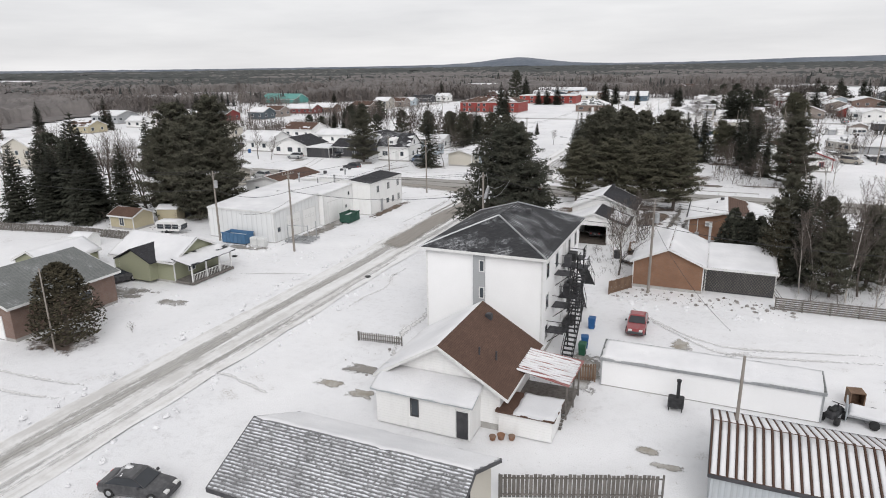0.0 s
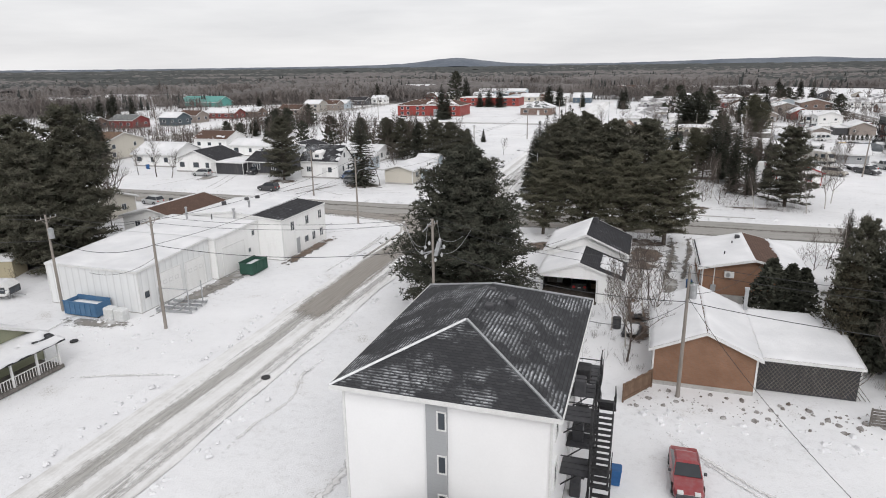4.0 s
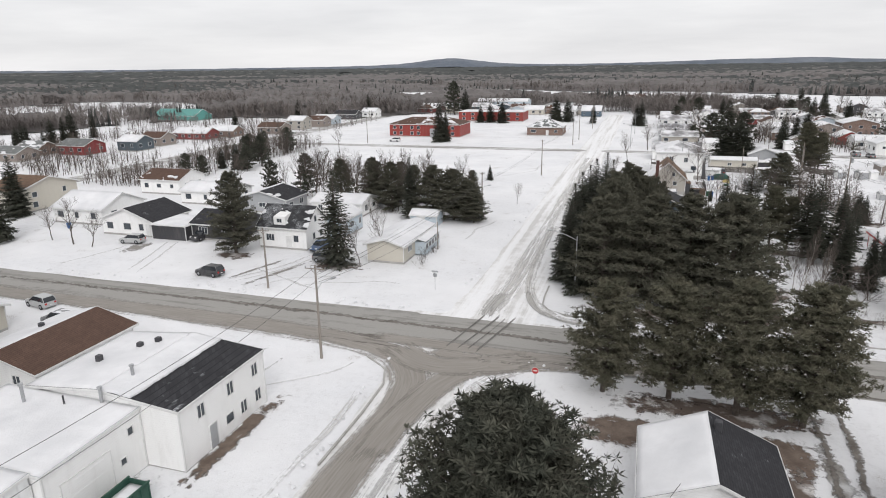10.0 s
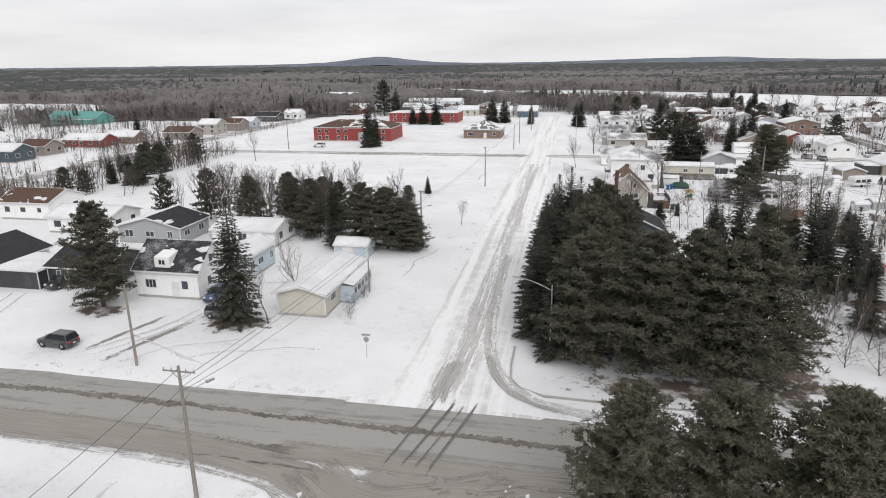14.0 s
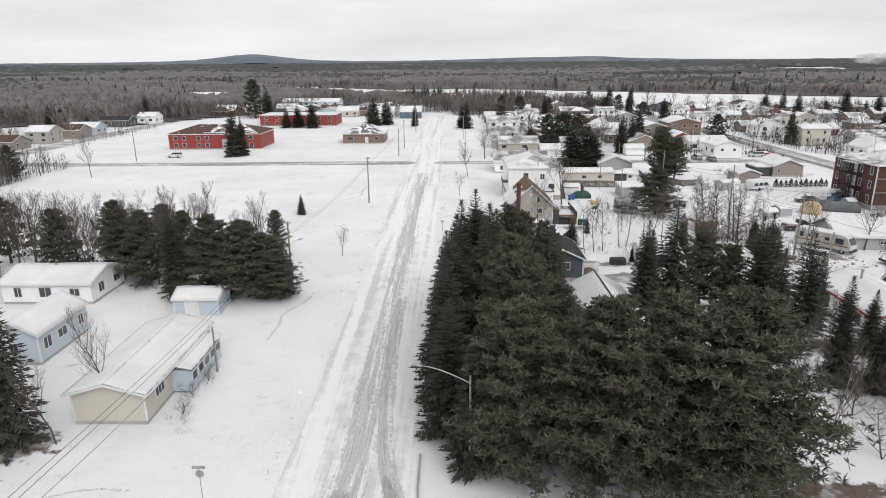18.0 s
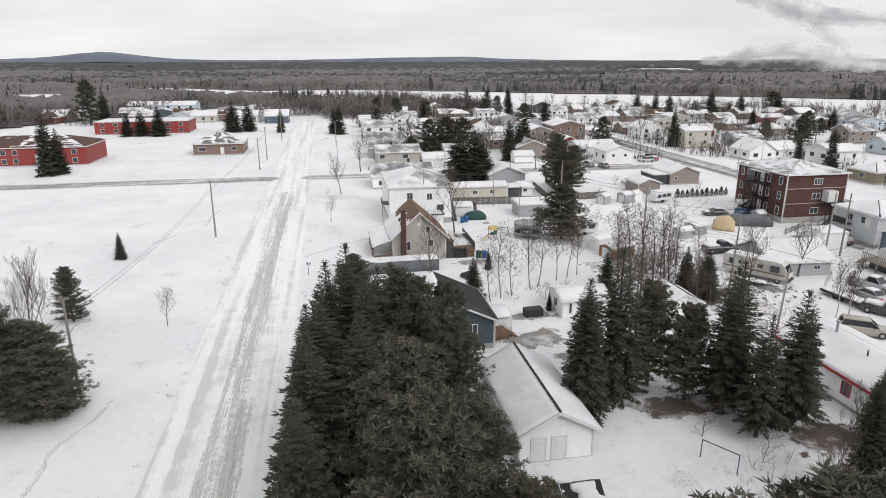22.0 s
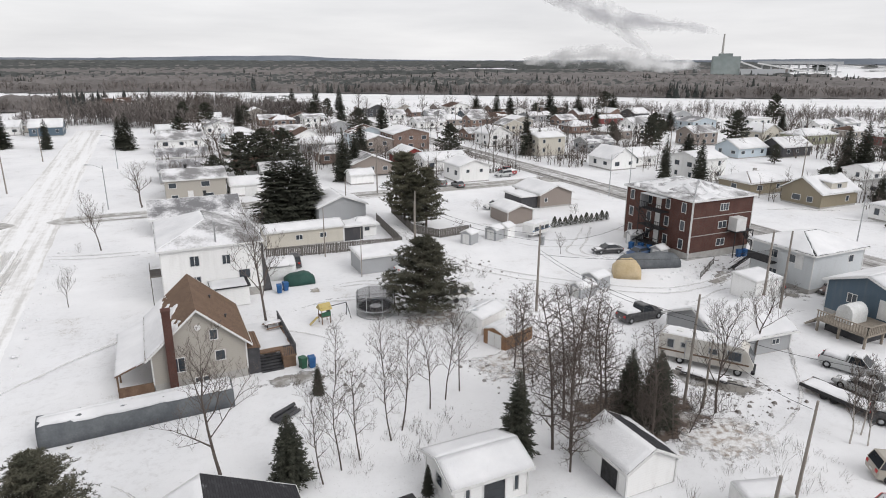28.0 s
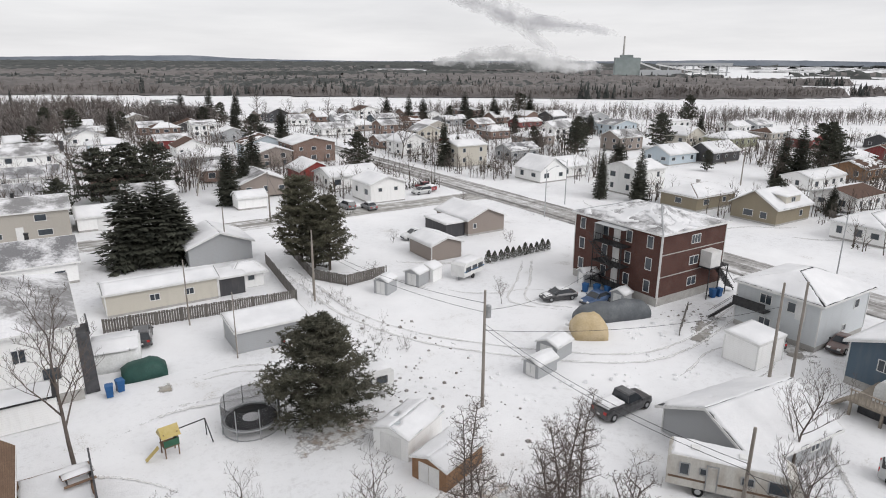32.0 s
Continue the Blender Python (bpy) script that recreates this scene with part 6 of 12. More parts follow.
    # white house with the brown roof
    h = house("white house with a half snowy, half brown shingle gable roof", -20.6, 36.9, -12.0, 44.6, 3.3, "gy", 2.6, WHITE, ROOF_BROWN, [(1.0,), 0.0], 0.8,
              {"S": [], "E": [(0.5, 2.0, 0.9, 1.1, 1)]}, vents=[(1.1, 3.0, 5.4, "box"), (2.2, -2.2, 4.8, "pipe"), (3.2, -1.4, 4.3, "pipe")], base=0.5)
    b = Build()
    b.loft([[(-4.2, -5.9, 0.1), (2.9, -5.9, 0.1), (2.9, -3.8, 0.1), (-4.2, -3.8, 0.1)],
            [(-4.2, -5.9, 2.75), (2.9, -5.9, 2.75), (2.9, -3.8, 3.45), (-4.2, -3.8, 3.45)]])
    an = part("annex", b, WHITE, h, "white lean-to annex")
    b = Build()
    b.loft([[(-4.5, -6.25, 2.68), (3.2, -6.25, 2.68), (3.2, -3.75, 3.52), (-4.5, -3.75, 3.52)], [(-4.5, -6.25, 2.8), (3.2, -6.25, 2.8), (3.2, -3.75, 3.64), (-4.5, -3.75, 3.64)]])
    part("annex_roof", b, TIN, h, "snowy tin lean-to roof")
    blanket("roof_snow", [(-4.5, -6.25, 2.81), (3.2, -6.25, 2.81), (3.2, -3.8, 3.65), (-4.5, -3.8, 3.65)], an, 0.86, 0.05, 3)
    fn = lambda u, o, z: (u, -5.9 - o, z)
    window(fn, -1.2, 1.75, 0.5, 1.2, h, DARK_TRIM, 1)
    door(fn, 2.35, 0.15, 0.85, 2.05, h, DARK_TRIM, TRIM)
    # porch with red ribbed roof on the east side
    b = Build()
    b.loft([[(4.2, -0.6, 3.25), (8.4, -1.0, 2.75), (8.6, 3.4, 2.75), (4.2, 3.2, 3.25)], [(4.2, -0.6, 3.33), (8.4, -1.0, 2.83), (8.6, 3.4, 2.83), (4.2, 3.2, 3.33)]])
    po = part("porch_roof", b, ROOF_REDTIN, h, "red ribbed tin porch roof dusted with snow")
    for k in range(11):
        y0 = -0.75 + 0.36 * k
        blanket("roof_snow", [(4.4, y0, 3.32), (4.4, y0 + 0.27, 3.32), (8.45, y0 + 0.27, 2.86), (8.45, y0, 2.86)], po, 0.62, 0.04, k, cell=0.3)
    for px, py in ((8.2, -0.7), (8.3, 1.2), (8.3, 3.1)):
        part("porch_post", Build().box(px - 0.06, py - 0.06, -0.1, px + 0.06, py + 0.06, 2.8), PLANK, h)
    part("porch_deck", Build().box(4.3, -0.6, 0.35, 8.3, 3.2, 0.5), PLANK, h)
    b = Build()
    for k in range(4):
        b.box(6.9 + 0.1, -1.0 - 0.3 * (k + 1), 0.4 - 0.12 * k, 8.2, -1.0 - 0.3 * k, 0.46 - 0.12 * k)
    part("porch_step", b, PLANK, h)
    b = Build().box(4.3, -4.1, 0.1, 8.0, -1.4, 1.7)
    side = part("side_shed", b, WHITE, h, "low white side shed")
    part("side_roof", Build().box(4.1, -4.3, 1.7, 8.2, -1.3, 1.85), ROOF_BROWN, h)
    blanket("roof_snow", [(5.4, -4.3, 1.86), (8.2, -4.3, 1.86), (8.2, -1.3, 1.86), (5.4, -1.3, 1.86)], side, 0.8, 0.12, 4)

    house("house with snow-dusted grey shingle gable roof", -22.6, 21.6, -9.9, 29.0, 3.3, "gx", 1.75, CREAM, ROOF_SNOWY, [0.0, (0.93,)], 0.45, {"E": [(0, 3.7, 0.5, 0.8, 1), (-1.8, 1.8, 0.9, 1.1, 2)], "S": 3}, trim=DARK_TRIM)
    house("long low white shed with a nearly flat snowy roof", -6.7, 46.1, 8.4, 48.5, 2.25, "sS", 0.45, STUCCO, ROOF_GREY, 0.97, 0.12, {}, base=0.1, name="shed", category="shed", trim=STEEL)
    h = house("tin-clad shed with a ribbed gable roof striped by snow", 1.4, 32.8, 14.5, 39.8, 2.9, "gx", 1.25, TIN, ROOF_BROWN, 0.0, 0.15, {}, base=0.1, name="tin_shed", category="shed", trim=DARK_TRIM)
    for k in range(30):
        x0 = -6.6 + 0.445 * k
        for sgn in (-1, 1):
            quad = [(x0, sgn * 3.6, 3.03), (x0 + 0.3, sgn * 3.6, 3.03), (x0 + 0.3, sgn * 0.08, 4.3), (x0, sgn * 0.08, 4.3)]
            blanket("snow_strip", quad, h, 1.0, 0.05, k, cell=0.9, label="strip of snow between two ribs")
        part("rib", Build().loft([[(x0 - 0.1, -3.6, 3.05), (x0 - 0.04, -3.6, 3.05), (x0 - 0.04, 0, 4.33), (x0 - 0.1, 0, 4.33)], [(x0 - 0.1, -3.6, 3.12), (x0 - 0.04, -3.6, 3.12), (x0 - 0.04, 0, 4.42), (x0 - 0.1, 0, 4.42)]]), ROOF_BROWN, h)

    # rust-brown house behind the car park with its lattice lean-to
    h = house("rust-brown house with a snowy gable roof", -7.4, 70.4, -0.1, 81.0, 3.1, "gy", 1.6, BRICK_TAN, ROOF_BROWN, [1.0, (0.97,)], 0.35, {"S": [], "W": 2}, chimney=[(3.9, 4.5, 5.2, 0.14, STEEL)])
    # Charcoal wall colour stands for the dark inside seen through the lattice.
    h = house("lean-to carport with snowy roof and crossed lattice walls", 0.15, 71.6, 7.0, 80.5, 2.6, "sS", 0.5, DARK, ROOF_BROWN, 1.0, 0.2, {}, base=0.05, name="carport", category="carport")
    for k in range(24):
        u = -3.4 + 0.29 * k
        for sgn in (-1, 1):
            part("lattice_slat", Build().loft([[(u - sgn * 0.9, -4.62 - 0.02 * sgn, 0.2), (u - sgn * 0.9 + 0.06, -4.62 - 0.02 * sgn, 0.2), (u + sgn * 0.9 + 0.06, -4.62 - 0.02 * sgn, 2.5), (u + sgn * 0.9, -4.62 - 0.02 * sgn, 2.5)],
                                               [(u - sgn * 0.9, -4.59 - 0.02 * sgn, 0.2), (u - sgn * 0.9 + 0.06, -4.59 - 0.02 * sgn, 0.2), (u + sgn * 0.9 + 0.06, -4.59 - 0.02 * sgn, 2.5), (u + sgn * 0.9, -4.59 - 0.02 * sgn, 2.5)]]), PLANK, h)

    # white garage with open carport below the pines
    h = house("white garage house with half snowy, half dark gable roof", -19.2, 93.4, -10.4, 101.5, 3.6, "gy", 1.9, WHITE, ROOF_BLACK, [1.0, (0.06,)], 0.4, {"E": 2, "W": 2}, vents=[(0.5, 2.4, 5.8, "box")])
    h = thing("open_carport", -14.8, 90.1, 0, "open white carport with snowy gable roof before the garage", "carport", dz=-0.05)
    b = Build()
    for px, py in ((-4.2, -3.2), (-4.2, 0), (1.8, -3.2), (4.2, -3.2), (4.2, 0)):
        part("post", Build().box(px - 0.08, py - 0.08, -0.2, px + 0.08, py + 0.08, 2.6), TRIM, h)
    part("side_wall", Build().box(1.9, -3.25, 0.0, 4.2, 3.0, 2.55), WHITE, h)
    # Lining and floor are coloured dark for the shade inside the open carport.
    part("lining", Build().box(-4.15, 2.9, 0.0, 1.85, 3.0, 2.6).box(1.86, -3.1, 0.0, 1.89, 2.9, 2.6).box(-4.2, -0.4, 0.0, -4.1, 3.0, 2.6), BLACK, h, "black panels standing for the shade inside the carport")
    part("earth_floor", Build().box(-4.2, -3.9, 0.02, 1.85, 2.9, 0.12), BARK, h, "earth floor darkened for the shade inside")
    for k, (sx, sy, sz, sw) in enumerate(((-3.6, 2.2, 0.9, 0.6), (-2.9, 2.4, 1.3, 0.5), (1.2, 2.3, 1.1, 0.5), (1.3, 1.2, 0.7, 0.4))):
        part("stored_crate", Build().box(sx - sw, sy - 0.4, 0.12, sx + sw, sy + 0.4, sz), (PLANK, STEEL, DARK, BROWN_PLANK)[k], h)
    part("gable_panel", Build().prism([(-4.4, 2.5), (4.4, 2.5), (0, 4.15)], "y", -3.3, -3.18), WHITE, h)
    roof_of(h, 4.3, 3.2, 2.6, "gy", 1.55, 0.3, ROOF_BLACK, [1.0, 0.0], 9, TRIM)
    blanket("roof_snow", [(2.0, -2.2, 3.68), (4.2, -2.2, 2.88), (4.2, 2.2, 2.88), (2.0, 2.2, 3.68)], h, 0.62, 0.12, 31, cell=0.3, edge=0.4, label="oval patch of snow on the dark roof")
    h = house("rust-brown brick bungalow with snow and bare brown shingles", -2.6, 90.5, 7.0, 101.0, 3.7, "gy", 1.1, BRICK_TAN, ROOF_BROWN, [1.0, (0.55, -0.2, -0.9)], 0.5, {"S": [], "W": 3}, base=0.9,
          vents=[(-1.5, 1.4, 4.5, "pipe"), (-0.8, 3.2, 4.9, "box"), (-2.6, -2.5, 4.3, "pipe")])
    ac = part("air_conditioner", Build().box(-2.75, -5.62, 2.85, -1.85, -5.27, 3.45), TRIM, h, "white air conditioner on the wall")
    part("fan_grille", Build().tube((-2.42, -5.64, 3.15), (-2.42, -5.61, 3.15), 0.23, 0.23, 14), STEEL, ac)
    part("downpipe", Build().tube((-3.7, -5.33, 0.2), (-3.7, -5.33, 3.7), 0.05, 0.05, 8), TRIM, h)
    part("meter_box", Build().box(-3.95, -5.42, 1.2, -3.45, -5.27, 1.9), STEEL, h)
    for k in range(22):
        part("snow_guard", Build().box(-5.2, -5.1 + 0.47 * k, 3.86, -5.08, -4.98 + 0.47 * k, 3.98), BLACK, h)
    house("green bungalow with a red-brown snowy roof beyond the fence", 11.5, 88.5, 22.5, 98.0, 3.0, "gx", 1.5, GREEN, ROOF_REDTIN, [(0.8,), 1.0], 0.4, {"S": [(-3.2, 1.9, 1.4, 0.9, 3), (2.2, 1.9, 1.2, 0.9, 2)], "W": 2})

    # white commercial building, three joined volumes
    h = house("long white workshop with snowy flat roof and garage doors", -69.4, 71.2, -57.4, 82.4, 4.4, "sS", 0.7, RIBBED, TIN, 1.0, 0.1, {"E": [(-4.6, 1.8, 0.7, 0.7, 1)]},
              [("E", -1.0, 0.1, 3.2, 3.3, WHITE, "garage_door"), ("E", 3.0, 0.1, 3.2, 3.3, WHITE, "garage_door")], base=0.1, name="workshop", category="workshop", seed=2, vents=[(-1.2, 5.0, 5.0, "box")])
    for u in (-1.0, 3.0):
        for k in range(3):
            window(wall_frame("E", 6.0, 5.6), u - 0.9 + 0.9 * k, 2.3, 0.45, 0.3, h, TRIM, 1)
    house("white middle hall of the workshop with snowy flat roof", -69.8, 82.55, -56.5, 91.2, 4.9, "sS", 0.25, WHITE, TIN, 1.0, 0.1, {"E": [(3.2, 3.9, 0.5, 0.6, 1), (2.2, 1.9, 0.5, 0.5, 1)]}, [("E", -1.0, 0.1, 4.2, 3.4, WHITE, "garage_door")], base=0.1, name="workshop", category="workshop", seed=8,
          vents=[(-2.6, 2.4, 5.8, "stack"), (0.8, 3.0, 5.6, "pipe"), (3.5, 4.0, 5.6, "stack")])
    h = house("two-storey white end of the workshop with a black roof edge", -67.8, 91.3, -52.9, 102.6, 5.25, "gy", 0.75, WHITE, ROOF_BLACK, [1.0, 0.0], 0.12,
              {"E": [(-3.2, 4.1, 0.8, 1.1, 2), (0.6, 4.1, 0.8, 1.1, 2), (4.2, 4.1, 0.8, 1.1, 2), (2.2, 1.5, 0.8, 1.1, 2), (4.4, 1.5, 0.8, 1.1, 2), (0.2, 1.5, 1.0, 0.8, 1)], "N": 3}, [("E", -2.0, 0.1, 0.9, 2.1, GREY)], base=0.1, name="workshop", category="workshop", seed=11,
              vents=[(-3.0, 2.2, 6.0, "box"), (-2.0, 3.4, 6.1, "box"), (1.0, -3.0, 6.0, "stack"), (-4.5, -1.0, 6.0, "box")])
    blanket("roof_snow", [(0, -5.7, 6.18), (3.2, -5.7, 5.9), (3.2, 5.7, 5.9), (0, 5.7, 6.18)], h, 0.98, 0.12, 4)

    # green house with a porch
    h = house("sage green bungalow with snowy roof and white porch", -67.4, 52.6, -57.6, 60.0, 2.75, "gx", 1.9, GREEN, ROOF_DARK, [(0.97,), 1.0], 0.45, {"S": [(-3.4, 1.6, 1.2, 1.0, 2)], "E": [(-1, 1.5, 1.0, 1.1, 2)]}, base=0.3)
    b = Build()
    b.prism([(-2.6, 0.3), (2.2, 0.3), (2.2, 2.7), (-0.2, 3.9), (-2.6, 2.7)], "y", -4.9, -2.0)
    bay = part("bay", b, GREEN, h, "sage green front bay")
    roofb = Build()
    for sgn in (-1, 1):
        roofb.loft([[(-0.2, -5.2, 4.0), (-0.2 + sgn * 3.0, -5.2, 2.55), (-0.2 + sgn * 3.0, 0, 2.55), (-0.2, 0, 4.0)], [(-0.2, -5.2, 4.15), (-0.2 + sgn * 3.0, -5.2, 2.7), (-0.2 + sgn * 3.0, 0, 2.7), (-0.2, 0, 4.15)]])
    part("bay_roof", roofb, ROOF_BLACK, h)
    part("porch_deck", Build().box(4.9, -3.7, 0.1, 7.6, 3.2, 0.4), PLANK, h)
    for py in (-3.5, -1.2, 1.0, 3.0):
        part("porch_post", Build().box(7.35, py - 0.07, 0.3, 7.5, py + 0.07, 2.5), TRIM, h)
    b = Build()
    for k in range(26):
        b.box(7.4, -3.5 + 0.25 * k, 0.45, 7.44, -3.46 + 0.25 * k, 1.2)
    b.box(7.38, -3.5, 1.2, 7.47, 3.0, 1.27)
    part("porch_rail", b, TRIM, h)
    b = Build().loft([[(4.9, -4.0, 3.05), (7.9, -4.0, 2.5), (7.9, 3.5, 2.5), (4.9, 3.5, 3.05)], [(4.9, -4.0, 3.17), (7.9, -4.0, 2.62), (7.9, 3.5, 2.62), (4.9, 3.5, 3.17)]])
    pr = part("porch_roof", b, ROOF_DARK, h)
    blanket("roof_snow", [(7.9, -4.0, 2.62), (7.9, 3.5, 2.62), (4.9, 3.5, 3.17), (4.9, -4.0, 3.17)], pr, 0.6, 0.06, 6)
    house("small green garage with a snowy roof behind the bungalow", -77.5, 47.0, -72.0, 54.0, 2.5, "gy", 1.2, GREEN, ROOF_GREY, 1.0, 0.35, {"S": []}, [("S", 0.3, 0.05, 2.3, 2.1)], name="garage", category="garage")
    house("brown brick house with a grey-green shingle roof", -71.5, 34.2, -58.8, 45.5, 3.6, "gy", 1.9, BRICK_BROWN, ROOF_GREY, 0.0, 0.5, {"S": [(-2.0, 2.2, 1.2, 1.0, 2)], "E": [(2.0, 2.0, 1.3, 1.0, 2)]}, [("S", 3.6, 0.1, 2.6, 2.3, WHITE, "garage_door")])
    house("white and brown bungalow with two shingle roofs", -83.5, 96.5, -73.5, 108.5, 3.1, "gy", 1.3, WHITE, ROOF_BROWN, [1.0, (0.12,)], 0.5, {"S": 2, "E": 2}, vents=[(-2.0, 1.0, 4.2, "box")])
    house("tan bungalow with a brown shingle roof", -104, 98.5, -93.0, 109.0, 3.2, "gx", 1.6, CREAM, ROOF_BROWN, [0.1, 0.6], 0.5, {"S": 3, "E": 2})
    house("yellow tumbledown garden shed under the firs", -88.5, 69.5, -83.5, 73.5, 2.2, "gx", 0.9, YELLOW, ROOF_BROWN, [0.3, 0.5], 0.3, {"S": 1}, name="shed", category="shed")
    house("cream two-storey house with a snowy gable roof", -174, 108, -162, 120, 5.4, "gy", 2.4, CREAM, ROOF_GREY, 1.0, 0.4)


first_street()


# ---- houses north of the main street ----
def north_side():
    h = house("white one-and-a-half-storey house with a dark patched roof", -83.2, 148.4, -74.0, 156.0, 3.9, "gx", 3.0, WHITE, ROOF_DARK, [(0.38,), (0.5,)], 0.35, {"S": [(-2.4, 2.0, 1.5, 1.1, 3), (2.6, 2.0, 0.9, 1.1, 1)], "E": [(-1.2, 2.0, 0.8, 1.1, 1), (1.4, 2.0, 0.8, 1.1, 1), (-0.4, 4.9, 0.7, 1.0, 1)]}, [("S", 1.2, 0.3, 0.9, 2.0)])
    part("dormer", Build().prism([(-3.6, 4.2), (-3.6, 5.6), (-0.4, 6.2), (-0.4, 4.2)], "x", -1.6, 0.6), WHITE, h, "white dormer")
    window(lambda u, o, z: (u - 0.5, -3.6 - o, z), 0, 4.95, 0.9, 0.6, h, TRIM, 2)
    house("pale blue house wing with a snowy roof", -76.2, 156.3, -71.2, 165.0, 3.4, "gy", 1.3, PALEBLUE, ROOF_GREY, 1.0, 0.3, {"E": 3, "S": 1})
    h = house("low cream house with a snowy gable roof and glazed veranda", -61.5, 145.4, -55.3, 160.0, 3.0, "gy", 0.9, CREAM, ROOF_GREY, [1.0, (0.96,)], 0.5, {"S": [], "E": [(-4.5, 1.9, 1.6, 0.9, 3), (-1.0, 1.9, 1.6, 0.9, 3)]})
    b = Build().box(3.1, -2.0, 0.2, 4.9, 5.5, 2.35)
    ver = part("veranda", b, PALEBLUE, h, "pale blue glazed veranda")
    for k in range(5):
        window(lambda u, o, z: (4.9 + o, u, z), -1.2 + 1.5 * k, 1.55, 1.1, 0.8, h, TRIM, 1)
    part("veranda_roof", Build().loft([[(3.0, -2.2, 2.75), (5.1, -2.2, 2.35), (5.1, 5.7, 2.35), (3.0, 5.7, 2.75)], [(3.0, -2.2, 2.85), (5.1, -2.2, 2.45), (5.1, 5.7, 2.45), (3.0, 5.7, 2.85)]]), ROOF_GREY, h)
    blanket("roof_snow", [(5.1, -2.2, 2.46), (5.1, 5.7, 2.46), (3.0, 5.7, 2.86), (3.0, -2.2, 2.86)], ver, 0.95, 0.1, 2)
    house("small pale blue shed with a thick cap of snow", -63.0, 169.2, -57.6, 173.2, 2.1, "gx", 0.8, PALEBLUE, ROOF_GREY, 1.0, 0.2, {}, [("S", -0.5, 0.05, 1.6, 1.8)], name="shed", category="shed", base=0.05)
    house("white bungalow with a charcoal gable roof and porch", -118.0, 149.0, -106.2, 159.0, 3.0, "gy", 2.2, WHITE, ROOF_BLACK, [(0.5,), (0.06,)], 0.5, {"S": [(-4.0, 1.8, 1.4, 1.2, 2), (0.0, 1.8, 1.6, 1.2, 2), (3.2, 1.8, 1.0, 1.2, 1)]}, [("S", 4.8, 0.3, 0.9, 2.1)])
    house("carport with a thick snowy flat roof", -106.0, 148.4, -98.6, 156.0, 2.7, "flat", 0, DARK, ROOF_GREY, 1.0, 0.3, {}, name="carport", category="carport", base=0.05)
    house("dark grey bungalow with white window trim", -98.4, 150.0, -89.2, 159.0, 3.0, "gx", 1.7, DARK, ROOF_BLACK, [(0.15,), 0.9], 0.4, {"S": [(-2.2, 1.8, 1.8, 1.2, 3), (2.4, 1.8, 1.0, 1.2, 2)]})
    house("white house with a broad snow-covered roof", -135.5, 154.0, -123.0, 165.5, 3.2, "gx", 2.4, WHITE, ROOF_GREY, 1.0, 0.5, {"S": 3, "E": 2})
    house("tan-roofed two-storey house with cream walls", -158.5, 157.5, -148.5, 172.5, 5.0, "gx", 2.2, CREAM, ROOF_TAN, [0.0, 0.1], 0.5, {"S": 2, "E": 2})
    house("white house with a brown gabled roof behind the trees", -140.5, 184, -129, 194, 3.6, "gx", 1.9, WHITE, ROOF_BROWN, [(0.4,), 0.9], 0.4)
    house("low white house with a snowy roof", -122, 176, -109, 185, 3.0, "gx", 1.5, WHITE, ROOF_GREY, [1.0, 1.0], 0.4)
    house("grey house with dark snowy roof", -104, 172, -92, 181, 3.0, "gy", 1.6, GREY, ROOF_BLACK, [(0.6,), (0.4,)], 0.4)
    house("low white house with a snow-covered roof", -86.5, 173, -75, 181, 2.8, "gx", 1.2, WHITE, ROOF_GREY, 1.0, 0.4)
    # school-like red buildings beyond the field
    h = house("long two-storey red building with a brown snow-patched hip roof", -127.5, 318.5, -95.5, 336, 5.3, "hip", 2.4, REDWALL, ROOF_BROWN, [(0.42, 0.2, 0.0), 0.3, 0.9, (0.85,)], 0.4,
              {"S": [(u, z, 1.3, 1.3, 2) for u in (-13.6, -10.6, -5.6, -2.6, 8.4, 12.8) for z in (1.5, 3.9)], "W": [(u, z, 1.2, 1.3, 2) for u in (-5, 0, 5) for z in (1.5, 3.9)]}, name="red_building", category="building")
    part("entrance", Build().box(3.2, -10.6, 0, 6.4, -8.7, 3.6), GREY, h, "grey entrance porch")
    house("long red building with a snowy flat roof and white parapet", -119.5, 401, -83.6, 418, 5.0, "flat", 0, REDWALL, ROOF_GREY, 1.0, 0.2, {"S": [(u, z, 1.6, 1.2, 2) for u in (-15, -10, -5, 0, 5, 10, 15) for z in (1.5, 3.8)]}, name="red_building", category="building")
    house("brown brick bungalow hall with a grey snowy hip roof", -69.0, 332, -54.0, 346, 3.6, "hip", 2.8, BRICK_BROWN, ROOF_GREY, [(0.5,), (0.9,), 1.0, (0.7,)], 0.5, {"S": [(-4.8, 1.9, 2.2, 1.1, 3), (4.8, 1.9, 1.2, 1.1, 2)], "E": 2}, [("S", 1.2, 0.2, 1.0, 2.1)])
    house("long pale blue warehouse with a snowy roof", -138, 514, -101, 528, 4.5, "gx", 1.8, PALEBLUE, ROOF_GREY, 1.0, 0.3, {"S": 6}, name="warehouse", category="warehouse")
    house("cream warehouse with a low snowy roof", -174, 523, -150, 538, 4.5, "gx", 2.0, CREAM, ROOF_BROWN, [0.4, 1.0], 0.3, name="warehouse", category="warehouse")
    house("pale industrial hall at the edge of the woods", -224, 575, -196, 590, 6.0, "gx", 2.0, WHITE, ROOF_GREY, 1.0, 0.3, name="warehouse", category="warehouse")
    house("teal sports hall with a broad roof beyond the houses", -305, 376, -275, 392, 3.0, "gx", 3.5, TEAL, TEAL, [(0.12,), 0.4], 0.3, {}, name="sports_hall", category="building")
